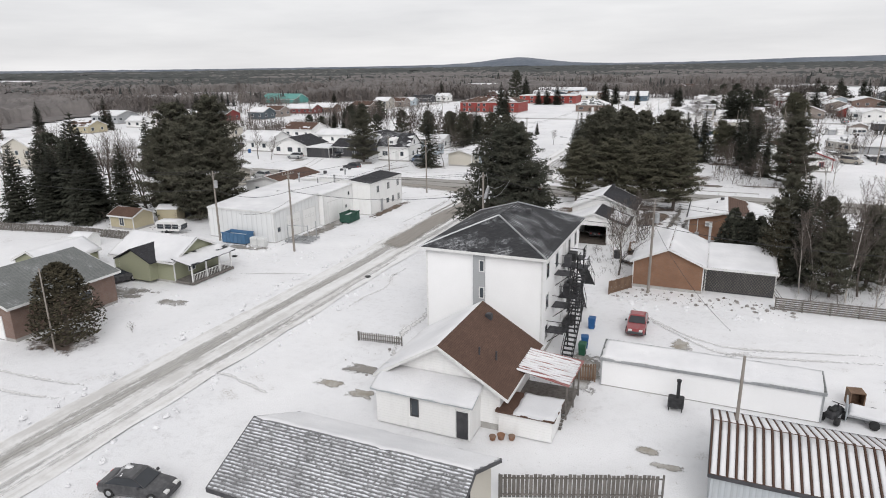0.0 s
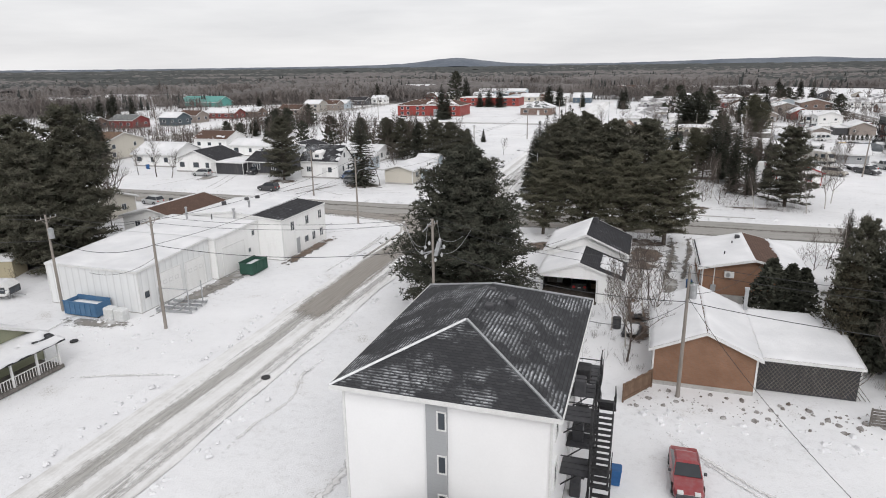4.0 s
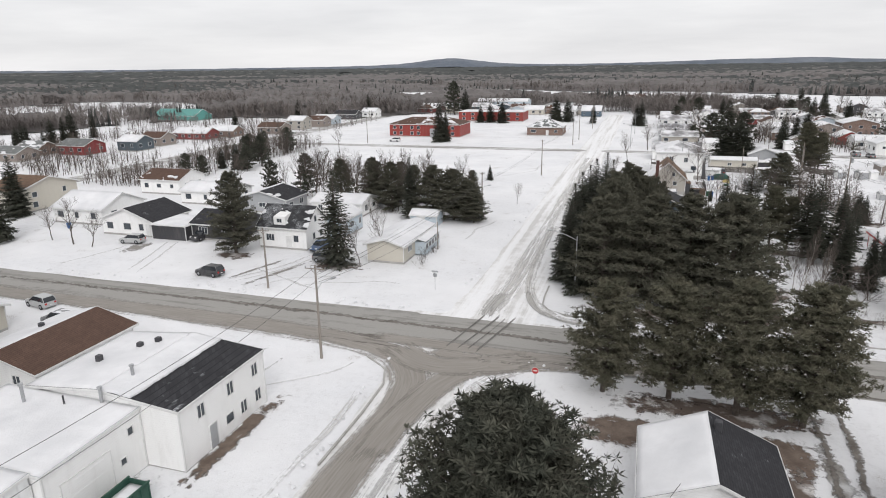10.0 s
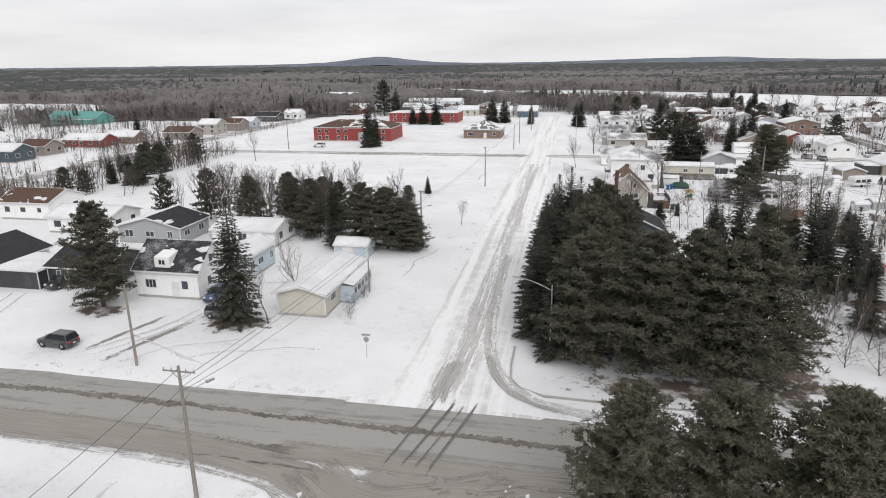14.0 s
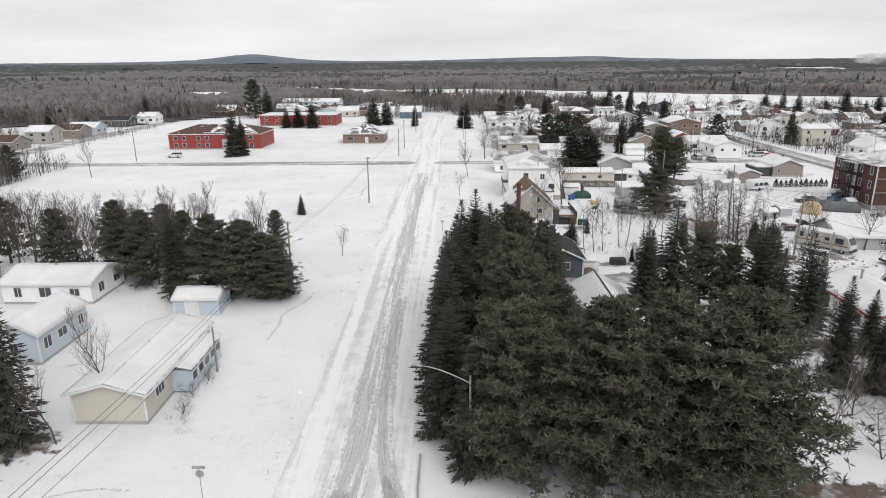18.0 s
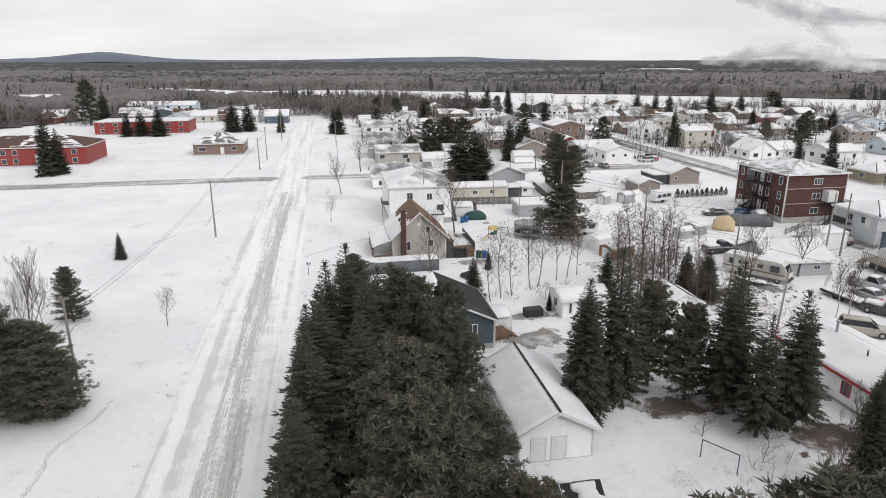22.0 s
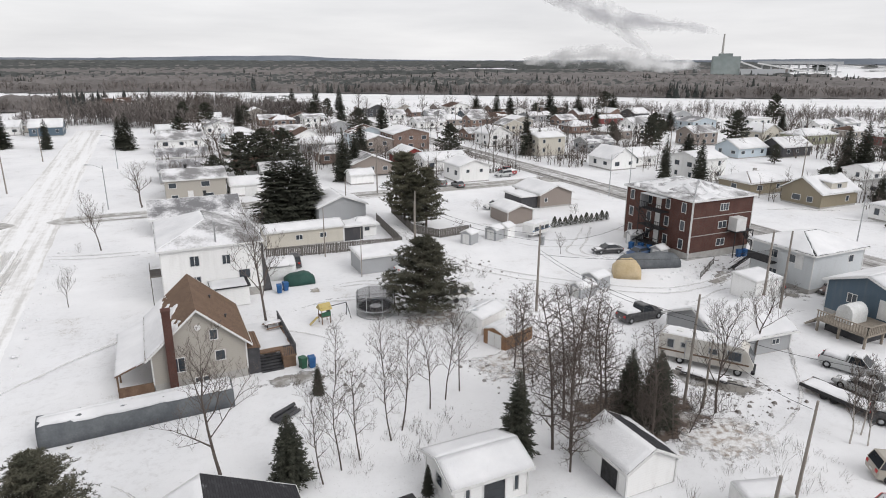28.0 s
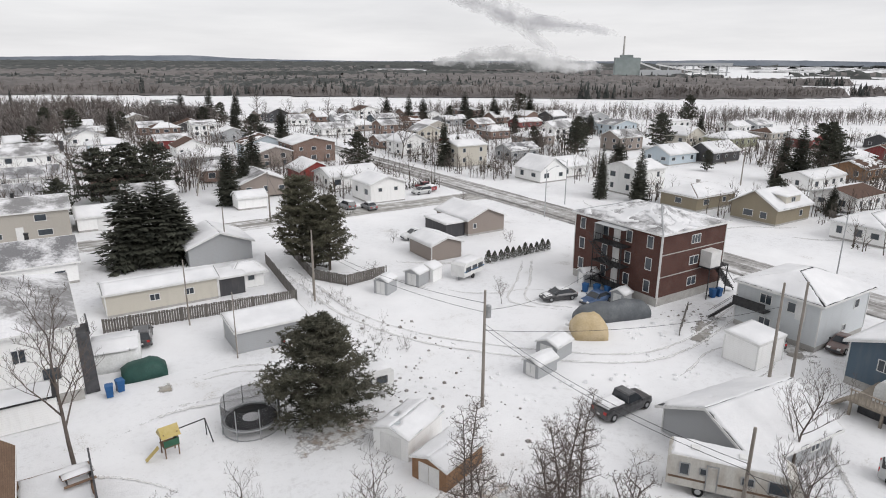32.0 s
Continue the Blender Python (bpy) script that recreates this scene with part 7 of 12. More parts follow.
    house("slate blue house beside the end of the snowy street", -56, 437, -45, 448, 3.6, "gx", 2.6, BLUE, ROOF_GREY, 1.0, 0.4)
    house("white house with a snowy roof near the street end", -72, 446, -60, 456, 3.2, "gx", 2.2, WHITE, ROOF_GREY, 1.0, 0.4)
    house("white house with a snowy roof near the street end", -92, 450, -80, 460, 3.2, "gx", 2.2, CREAM, ROOF_GREY, 1.0, 0.4)
    for lab, x, y, w, d, hh, wall, roofing, sn in (("taupe bungalow with a patched grey roof and porch", -237, 218, 14, 9, 3.0, PINKISH, ROOF_GREY, (0.4, 0.8)), ("brown bungalow with a patched grey roof", -240, 232, 11, 8, 3.0, BRICK_BROWN, ROOF_GREY, (0.5, 0.8)), ("low brown house with a snow-patched roof", -208, 300, 13, 8, 3.0, BRICK_BROWN, ROOF_GREY, (0.7, 0.9)), ("taupe house with a steep brown gable", -188, 352, 10, 9, 3.6, PINKISH, ROOF_BROWN, (0.4, 0.8)), ("wine red house with a grey-green roof and white trim", -224.5, 236, 12, 10, 3.6, WINE, ROOF_GREY, (0.2, 0.6)),
                                               ("charcoal house with white window trim", -211, 250, 9, 9, 3.8, DARKBLUE, ROOF_GREY, (0.9, 1.0)), ("taupe gabled house with brown roof", -214, 265, 10, 9, 3.4, PINKISH, ROOF_BROWN, (0.3, 0.9)),
                                               ("low red-brown house with a snowy roof", -217, 288, 17, 9, 3.0, WINE, ROOF_GREY, (0.8, 1.0)), ("taupe house with a brown roof", -193, 316, 12, 10, 3.2, PINKISH, ROOF_BROWN, (0.2, 0.8)),
                                               ("beige two-storey gabled house", -190, 337, 9, 9, 4.6, BEIGE, ROOF_GREY, (0.9, 1.0)), ("grey-blue house with snowy roof", -191, 366, 12, 9, 3.2, PALEBLUE, ROOF_GREY, (1.0, 1.0)),
                                               ("charcoal house with a black roof", -196, 400, 14, 9, 3.2, DARK, ROOF_BLACK, (0.2, 0.8)), ("white gabled house beside the woods", -184, 413, 9, 9, 3.8, WHITE, ROOF_GREY, (0.6, 1.0)),
                                               ("yellow bungalow with a snowy porch", -243, 178, 12, 9, 3.0, YELLOW, ROOF_BROWN, (0.5, 0.9)), ("grey barn garage with a red door", -274, 214, 17, 12, 4.0, GREY, ROOF_GREY, (1.0, 1.0)),
                                               ("white bungalow with snow on its roof", -240, 204, 9, 7, 2.8, WHITE, ROOF_GREY, (1.0, 1.0))):
        o = house(lab, x, y, x + w, y + d, hh, "gx", 1.9, wall, roofing, [(c,) if c < 1 else c for c in sn], 0.4)


north_side()


# ---- houses east of the snowy street ----
def east_side():
    # small garages under the firs
    h = house("white garage with a snow-covered gable roof", -14.6, 161.2, -8.8, 172.5, 2.6, "gy", 1.6, WHITE, ROOF_GREY, [1.0, 1.0], 0.5, {}, [("S", -1.4, 0.05, 1.1, 2.0), ("S", 0.2, 0.05, 1.1, 2.0)], name="garage", category="garage", base=0.05)
    part("ridge_strip", Build().tube((0, -6.1, 4.44), (0, 6.1, 4.44), 0.09, 0.09, 6), BLACK, h, "bare dark ridge")
    h = house("slate blue house with half snowy, half dark roof", -21.2, 180.8, -11.4, 189.6, 3.3, "gy", 2.3, DARKBLUE, ROOF_BLACK, [1.0, (0.05,)], 0.45, {"S": [(2.6, 2.3, 1.0, 1.0, 2), (-2.2, 2.3, 1.2, 1.1, 2)], "E": [(0, 2.2, 1.0, 1.0, 2)]}, base=0.6)
    part("downpipe", Build().tube((4.98, -4.5, 0.1), (4.98, -4.5, 3.2), 0.05, 0.05, 8), TRIM, h)
    house("white garden cabin with a glass door and snowy roof", -1.6, 186.8, 4.0, 191.2, 2.3, "gx", 0.75, WHITE, ROOF_GREY, 1.0, 0.35, {"W": [(0, 1.4, 0.9, 0.9, 1)], "S": [(-1.8, 1.3, 0.3, 1.2, 1), (1.9, 1.3, 0.3, 1.2, 1)]}, [("S", 0.2, 0.1, 1.6, 1.9, CARGLASS)], name="garden_cabin", category="cabin", base=0.05)
    house("white shed with a snowy gable roof and dark door", 9.8, 183.6, 14.2, 188.6, 2.1, "gy", 1.2, WHITE, ROOF_BLACK, [1.0, (0.35, 0.0, -0.7)], 0.25, {}, [("W", 0.8, 0.05, 1.7, 1.9, BLACK)], name="shed", category="shed", base=0.05)
    house("white bungalow with a snowy roof and red gable trim", 15.7, 161.0, 23.6, 173.0, 2.9, "gy", 1.5, WHITE, ROOF_GREY, 1.0, 0.4, {"S": [(-1.6, 1.7, 0.9, 1.0, 2), (1.8, 1.7, 0.9, 1.0, 2)], "W": 2}, vents=[(-0.6, 2.5, 4.4, "stack"), (-1.4, -2.0, 4.2, "pipe")], trim=RED_PAINT)
    # beige house
    h = house("beige house with a tan shingle gable roof and brick chimney", -18.7, 212.0, -10.7, 221.8, 3.7, "gy", 3.6, BEIGE, ROOF_TAN, [(0.55, 0, -0.6), 0.0], 0.5, {"S": [(-1.9, 2.3, 1.1, 1.3, 2), (1.7, 2.6, 0.8, 0.9, 1), (1.3, 4.7, 0.6, 0.9, 1), (0, 0.55, 1.2, 0.4, 2)]}, chimney=[(-2.4, -5.2, 7.7, 0.35, BRICK)], base=0.8)
    part("deck", Build().box(4.1, -3.2, 1.1, 8.6, 4.5, 1.25).box(7.3, -4.8, 1.1, 8.6, -3.2, 1.25), BROWN_PLANK, h)
    # Dark sheet across the porch recess: its shade put into the wall colour.
    part("porch_wall", Build().box(4.1, -4.75, 0.0, 5.2, -4.65, 2.7).box(5.1, -4.65, 0.0, 5.2, -3.2, 1.3), DARK_TRIM, h, "wall coloured dark for the shade of the porch recess")
    part("porch_roof", Build().loft([[(4.0, -4.9, 2.75), (5.3, -4.9, 2.6), (5.3, -1.0, 2.6), (4.0, -1.0, 2.75)], [(4.0, -4.9, 2.85), (5.3, -4.9, 2.7), (5.3, -1.0, 2.7), (4.0, -1.0, 2.85)]]), ROOF_TAN, h)
    blanket("deck_snow", [(4.3, -2.4, 1.26), (8.4, -2.4, 1.26), (8.4, 4.4, 1.26), (4.3, 4.4, 1.26)], h, 0.96, 0.12, 6, label="snow lying on the deck")
    b = Build()
    for k in range(24):
        b.box(8.5, -4.7 + 0.39 * k, 1.25, 8.58, -4.62 + 0.39 * k, 2.2)
    b.box(8.48, -4.7, 2.2, 8.6, 4.5, 2.28)
    part("deck_rail", b, DARK_TRIM, h, "black deck railing")
    for k in range(6):
        part("deck_step", Build().box(5.2, -3.2 - 0.30 * (k + 1), 1.05 - 0.18 * (k + 1), 7.3, -3.2 - 0.30 * k, 1.12 - 0.18 * (k + 1)), DARK_TRIM, h)
    for k in range(7):
        part("baluster", Build().box(7.4 + 0.17 * k, -4.78, 1.25, 7.44 + 0.17 * k, -4.72, 2.2), DARK_TRIM, h)
    for x0, x1 in ((7.35, 8.55),):
        part("deck_rail", Build().box(x0, -4.8, 2.2, x1, -4.7, 2.28), DARK_TRIM, h, "black deck railing")
    for px, py, pz in ((1.7, 1.4, 5.75), (2.7, -2.0, 4.85)):
        part("roof_vent", Build().tube((px, py, pz - 0.4), (px, py, pz + 0.45), 0.07, 0.07, 8).tube((px, py, pz + 0.4), (px, py, pz + 0.5), 0.12, 0.12, 8), DARK_TRIM, h)
    part("gable_vent", Build().tube((0, -4.97, 5.6), (0, -4.9, 5.6), 0.28, 0.28, 14), TRIM, h, "round white gable vent")
    for k in range(6):
        part("stair_stringer", Build().box(5.2, -3.2 - 0.30 * (k + 1), 0.0, 7.3, -3.2 - 0.30 * (k + 1) + 0.02, 1.05 - 0.18 * (k + 1)), BLACK, h)
    part("deck_skirt", Build().box(7.35, -4.75, 0, 8.5, -4.65, 1.1).box(7.3, -4.7, 0, 7.35, -3.2, 1.1), BROWN_PLANK, h)
    bench = thing("picnic_table", -7.0, 219.2, 8, "snow-topped dark picnic table on the deck", "table", dz=1.1)
    part("tabletop", Build().box(-0.95, -0.38, 0.70, 0.95, 0.38, 0.76), BROWN_PLANK, bench)
    blanket("table_snow", [(-0.92, -0.36, 0.765), (0.92, -0.36, 0.765), (0.92, 0.36, 0.765), (-0.92, 0.36, 0.765)], bench, 1.0, 0.1, 2, label="snow on the tabletop")
    for s in (-1, 1):
        part("bench_seat", Build().box(-0.95, s * 0.75 - 0.13, 0.42, 0.95, s * 0.75 + 0.13, 0.46), BROWN_PLANK, bench)
        part("trestle", Build().box(s * 0.7 - 0.04, -0.7, 0.36, s * 0.7 + 0.04, 0.7, 0.42).box(s * 0.7 - 0.04, -0.34, 0.0, s * 0.7 + 0.04, -0.26, 0.7).box(s * 0.7 - 0.04, 0.26, 0.0, s * 0.7 + 0.04, 0.34, 0.7), DARK_TRIM, bench)
    b = Build().loft([[(-7.0, -4.9, 2.1), (-4.0, -4.9, 3.3), (-4.0, 4.9, 3.3), (-7.0, 4.9, 2.1)], [(-7.0, -4.9, 2.25), (-4.0, -4.9, 3.45), (-4.0, 4.9, 3.45), (-7.0, 4.9, 2.25)]])
    sr = part("side_porch_roof", b, ROOF_TAN, h)
    blanket("roof_snow", [(-7.0, 4.9, 2.26), (-7.0, -4.9, 2.26), (-4.0, -4.9, 3.46), (-4.0, 4.9, 3.46)], sr, 0.9, 0.12, 3)
    for py in (-4.7, -1.5, 1.5, 4.7):
        part("porch_post", Build().box(-6.9, py - 0.07, -0.2, -6.76, py + 0.07, 2.2), BROWN_PLANK, h)
    part("porch_wall", Build().box(-6.85, -4.75, 0.0, -4.05, -4.65, 1.0), BROWN_PLANK, h)
    # white three-storey
    h = house("white two-storey house with a snowy hip roof and dark shingles", -17.0, 233.4, -5.6, 248.5, 6.9, "hip", 2.0, WHITE, ROOF_THIN, [0, 0, 0, (0.7,)], 0.4, {"S": [(-2.0, 5.2, 1.0, 1.2, 2), (1.6, 5.0, 0.9, 1.1, 2), (-2.0, 2.6, 1.0, 1.2, 2), (3.6, 2.9, 1.3, 1.1, 1), (3.0, 0.7, 1.4, 0.7, 2)], "E": 3}, base=1.0,
              chimney=[(0.6, -7.2, 9.6, 0.09, STEEL)])
    part("side_stair", Build().loft([[(5.8, -6.8, 0.0), (6.9, -6.8, 0.0), (6.9, -6.8, 0.25), (5.8, -6.8, 0.25)], [(5.8, -1.5, 3.4), (6.9, -1.5, 3.4), (6.9, -1.5, 3.65), (5.8, -1.5, 3.65)]]).box(5.75, -1.5, 3.4, 7.0, 1.2, 3.6).box(6.85, -1.5, 3.6, 6.95, 1.2, 4.6).box(6.85, 1.1, 0, 6.95, 1.2, 3.4), DARK_TRIM, h, "dark timber stair to the upper door")
    pr = part("front_porch", Build().box(-0.6, -10.6, 0.0, 3.6, -7.6, 2.3), WHITE, h, "small white entrance porch")
    part("porch_eave", Build().box(-0.8, -10.8, 2.3, 3.8, -7.55, 2.45), BLACK, pr)
    blanket("roof_snow", [(-0.75, -10.75, 2.46), (3.4, -10.75, 2.46), (3.4, -7.6, 2.46), (-0.75, -7.6, 2.46)], pr, 1.0, 0.16, 5)
    part("back_balcony", Build().box(-7.0, -7.0, 3.6, -5.7, -4.0, 3.75).box(-7.0, -7.0, 3.75, -6.92, -4.0, 4.6).box(-7.0, -7.0, -0.2, -6.9, -6.9, 3.6), PLANK, h)
    house("white house with a long grey snow-dusted roof", -17.6, 266.8, -3.6, 276.5, 3.0, "gx", 2.1, WHITE, ROOF_DUSTED, [0, 0.9], 0.45, {"S": [(-5, 1.4, 1.2, 1.0, 2), (0.5, 1.4, 1.2, 1.0, 2), (5, 1.4, 1.2, 1.0, 2)]}, chimney=[(2.0, 0.4, 6.0, 0.25, BLACK)])
    h = house("long beige mobile home with a snowy roof", -2.0, 251.6, 10.2, 256.4, 2.75, "gx", 0.6, CREAM, ROOF_GREY, 1.0, 0.25, {"S": [(-1.0, 1.6, 1.0, 0.7, 2), (2.8, 1.6, 1.0, 0.7, 2)]}, base=0.3, category="mobile home", name="mobile_home")
    house("dark porch of the mobile home with snow on top", 10.4, 251.9, 13.6, 255.6, 2.35, "flat", 0, DARK, ROOF_GREY, 1.0, 0.25, {}, name="porch_shed", category="shed", base=0.05)
    house("white hut with a snowy hip roof inside the fence", 12.6, 253.4, 16.4, 256.8, 2.0, "hip", 0.9, WHITE, ROOF_GREY, 1.0, 0.5, {"S": [(0.3, 1.3, 0.8, 0.6, 2)]}, name="hut", category="shed", base=0.05)
    house("low grey shed with a snow-covered roof", 7.8, 235.0, 15.4, 239.6, 2.3, "sS", 0.35, GREY, ROOF_GREY, 1.0, 0.2, {"S": []}, name="shed", category="shed", base=0.05)
    house("grey clapboard garage with a snowy gable roof", 9.8, 265.6, 18.6, 273.5, 2.7, "gy", 1.7, GREY, ROOF_DARK, [1.0, (0.75,)], 0.4, {"S": []}, name="garage", category="garage", base=0.05)
    house("beige two-storey house with a snowy roof", -14.4, 292.6, -2.8, 302.5, 4.8, "gx", 1.4, BEIGE, ROOF_THIN, [0, 0.9], 0.4, {"S": [(-4.5, 3.7, 1.4, 1.0, 3), (1.8, 3.7, 1.6, 1.0, 3), (-4.2, 1.3, 1.2, 0.8, 2), (2.2, 1.3, 2.0, 0.9, 3)], "E": 2}, [("S", -1.2, 0.3, 0.9, 2.1)], chimney=[(-1.5, 0.2, 7.0, 0.25, BLACK)])
    house("white garage with a snowy roof", -1.8, 294.5, 4.6, 301.0, 2.5, "gx", 1.3, WHITE, ROOF_GREY, 1.0, 0.3, {}, [("S", 1.0, 0.05, 2.4, 2.0)], name="garage", category="garage")
    house("grey house with a dusted roof", -15.0, 316.0, -2.5, 325.0, 3.0, "gx", 1.9, GREY, ROOF_DUSTED, [0, 0.8], 0.4)
    house("white house with a snowy roof", -14.6, 340.0, -2.0, 349.0, 3.0, "gx", 1.7, WHITE, ROOF_DUSTED, [0, 0.9], 0.4)
    house("white two-storey house with red shutters and snowy roof", -13.6, 366.0, -0.8, 375.0, 4.6, "gx", 1.6, WHITE, ROOF_THIN, [0, 0.8], 0.4)
    house("white house with a snowy roof", -13.0, 388.0, -1.0, 397.0, 3.0, "gx", 1.7, WHITE, ROOF_THIN, [0, 0.8], 0.4)
    house("black house with a snow-covered roof", -13.0, 408.0, 2.3, 416.0, 3.6, "gx", 1.6, DARK, ROOF_GREY, 1.0, 0.4)
    # brick block, white flats, blue house and grey garage
    h = house("three-storey red brick apartment block with a snowy hip roof", 53.6, 221.4, 66.0, 235.4, 9.0, "hip", 1.7, BRICK, ROOF_THIN, [(0.45,), 0, 0.8, (0.5,)], 0.4,
              {"S": [(0.2, 7.6, 1.6, 1.0, 3), (0.2, 4.9, 1.6, 1.0, 2), (0.2, 2.2, 1.6, 1.0, 2)],
               "W": [(u, z, 0.8, 1.4, 1) for u in (-5.6, -1.6, 2.2, 5.4) for z in (2.2, 5.0, 7.7)]}, [("W", 0.3, 6.6, 0.9, 2.1), ("W", 0.3, 3.9, 0.9, 2.1), ("W", 0.3, 1.0, 0.9, 2.1)], 1.1, name="apartment_building", category="apartment building")
    for z in (1.2, 3.9, 6.5):
        land = part("fire_escape_landing", Build().box(-7.9, -2.6, z - 0.1, -6.25, 2.2, z), BLACK, h, "black iron landing")
        for k in range(13):
            part("baluster", Build().box(-7.9, -2.58 + 0.39 * k, z, -7.86, -2.54 + 0.39 * k, z + 1.0), BLACK, land)
        part("handrail", Build().box(-7.92, -2.6, z + 1.0, -7.84, 2.2, z + 1.06).box(-7.9, -2.6, z + 1.0, -6.25, -2.54, z + 1.06), BLACK, land)
    for z, y0, y1 in ((1.2, 2.2, -1.6), (3.9, -1.6, 2.2)):
        flight = part("fire_escape_flight", Build().tube((-8.6, y0, z), (-8.6, y1, z + 2.65), 0.07, 0.07, 4).tube((-7.95, y0, z), (-7.95, y1, z + 2.65), 0.07, 0.07, 4).tube((-8.6, y0, z + 0.95), (-8.6, y1, z + 3.6), 0.035, 0.035, 4), BLACK, h, "black iron stair flight")
        for k in range(12):
            part("tread", Build().box(-8.6, y0 + (y1 - y0) * k / 12 - 0.12, z + 2.65 * k / 12, -7.95, y0 + (y1 - y0) * k / 12 + 0.12, z + 2.65 * k / 12 + 0.04), BLACK, flight)
    for py in (-2.5, 2.1):
        part("escape_post", Build().box(-7.88, py - 0.05, -0.2, -7.78, py + 0.05, 6.5), BLACK, h)
    part("escape_screen", Build().box(-7.85, 2.0, 6.5, -6.3, 2.06, 8.7).box(-7.85, -2.6, 8.66, -6.2, 2.1, 8.74), GREY, h, "grey porch roof and screen")
    b = Build().box(1.4, -8.6, 4.0, 3.4, -7.05, 6.0)
    part("stair_cabin", b, TRIM, h, "white covered stair landing")
    part("stair_landing", Build().box(1.2, -8.7, 3.85, 5.0, -7.05, 4.0), BLACK, h)
    b = Build()
    for k in range(14):
        b.box(3.4 + 0.26 * k, -8.6, 3.8 - 0.26 * k, 3.7 + 0.26 * k, -7.4, 3.86 - 0.26 * k)
    b.tube((3.4, -8.6, 3.8), (7.0, -8.6, 0.1), 0.06, 0.06, 4)
    b.tube((3.4, -8.6, 4.8), (7.0, -8.6, 1.1), 0.04, 0.04, 4)
    for px in (1.3, 3.3, 5.0):
        b.box(px, -8.65, -0.2, px + 0.1, -8.55, 3.9)
    part("stair", b, BLACK, h, "black iron outside stair")
    part("downpipe", Build().tube((-6.15, -7.1, 0.4), (-6.15, -7.1, 9.0), 0.07, 0.07, 8), TRIM, h)
    for z in (3.55, 6.3):
        part("brick_band", Build().box(-6.2, -7.04, z, 6.2, -6.98, z + 0.12), CONCRETE, h)
    h = house("light grey two-storey house with snow-patched hip roof and outside stair", 57.3, 204.6, 67.2, 213.6, 5.2, "hip", 1.5, LIGHTGREY, ROOF_DARK, [(0.8,), 0.9, 1.0, (0.7,)], 0.45, {"S": [(2.4, 3.9, 0.9, 0.9, 1), (0.5, 1.6, 0.6, 0.6, 1)], "W": [(-1.2, 4.0, 1.2, 1.0, 2), (1.6, 4.0, 0.8, 1.0, 1), (-1.0, 1.4, 1.2, 1.0, 2)]}, [("W", 2.6, 2.9, 0.9, 2.0)], base=0.6)
    b = Build().box(-6.2, 0.5, 2.75, -4.95, 4.2, 2.88)
    b.box(-6.2, 0.5, 2.88, -6.13, 4.2, 3.8)
    part("balcony", b, BLACK, h)
    b = Build()
    for k in range(10):
        b.box(-6.2, 4.2 + 0.27 * k, 2.7 - 0.27 * k, -5.2, 4.5 + 0.27 * k, 2.76 - 0.27 * k)
    for xx in (-6.2, -5.2):
        b.tube((xx, 4.2, 2.75), (xx, 6.9, 0.05), 0.06, 0.06, 4)
        b.tube((xx, 4.2, 3.7), (xx, 6.9, 1.0), 0.03, 0.03, 4)
    part("stair", b, BLACK, h, "black outside stair")
    house("small white shed with a snow-covered roof", 48.5, 205.5, 53.0, 209.0, 2.6, "sS", 0.25, WHITE, TIN, 1.0, 0.1, {}, name="shed", category="shed", base=0.05)
    h = house("blue house with white trim and a snowy roof", 53.4, 190.9, 63.3, 199.9, 4.3, "gx", 1.6, BLUE, ROOF_GREY, 1.0, 0.45, {"W": [(-1.5, 2.9, 1.0, 1.0, 2)], "S": 2}, [("W", 2.0, 1.6, 0.9, 2.1)], base=0.8)
    part("deck", Build().box(-10.6, -4.0, 1.3, -5.1, 1.6, 1.5), TREATED, h)
    b = Build()
    for k in range(19):
        b.box(-10.6, -4.0 + 0.3 * k, 1.5, -10.54, -3.9 + 0.3 * k, 2.4)
        if k < 18:
            b.box(-10.6 + 0.3 * k, -4.0, 1.5, -10.5 + 0.3 * k, -3.94, 2.4)
    b.box(-10.65, -4.05, 2.4, -10.5, 1.6, 2.48).box(-10.65, -4.05, 2.4, -5.1, -3.9, 2.48)
    part("deck_rail", b, TREATED, h)
    for px, py in ((-10.4, -3.8), (-10.4, -1.0), (-10.4, 1.4), (-7.5, -3.8)):
        part("deck_post", Build().box(px - 0.1, py - 0.1, -0.2, px + 0.1, py + 0.1, 1.35), TREATED, h)
    # Inset dark block: shade under the open deck, put in as a solid.
    part("deck_skirt", Build().box(-9.4, -3.0, -0.1, -5.2, 1.2, 1.2), DARK_TRIM, h, "dark block standing for the shade below the deck")
    b = Build()
    ring = lambda xx: [(xx, -0.9 + 0.9 * math.cos(3.14159 * k / 10) + 0.4, 1.5 + (1.0 if k in (0, 10) else 1.0) + 1.0 * math.sin(3.14159 * k / 10)) for k in range(11)] + [(xx, -1.4, 1.5), (xx, 0.4, 1.5)]
    b.loft([ring(-9.2), ring(-6.6)])
    part("winter_shelter", b, TARP_WHITE, h, "white plastic winter shelter on the deck")
    for k in range(5):
        part("deck_step", Build().box(-10.4, 1.6 + 0.28 * k, 1.25 - 0.25 * k, -8.6, 1.9 + 0.28 * k, 1.3 - 0.25 * k), TREATED, h)
    h = house("grey gabled garage with a broad snow-covered roof", 32.2, 195.2, 41.2, 203.2, 2.3, "gx", 1.9, GREY, ROOF_DARK, [(0.93,), (0.7,)], 0.5, {"W": [], "S": [(2.5, 1.2, 0.9, 0.5, 2)]}, name="garage", category="garage", base=0.1, wtrim=TRIM, rz=-5)
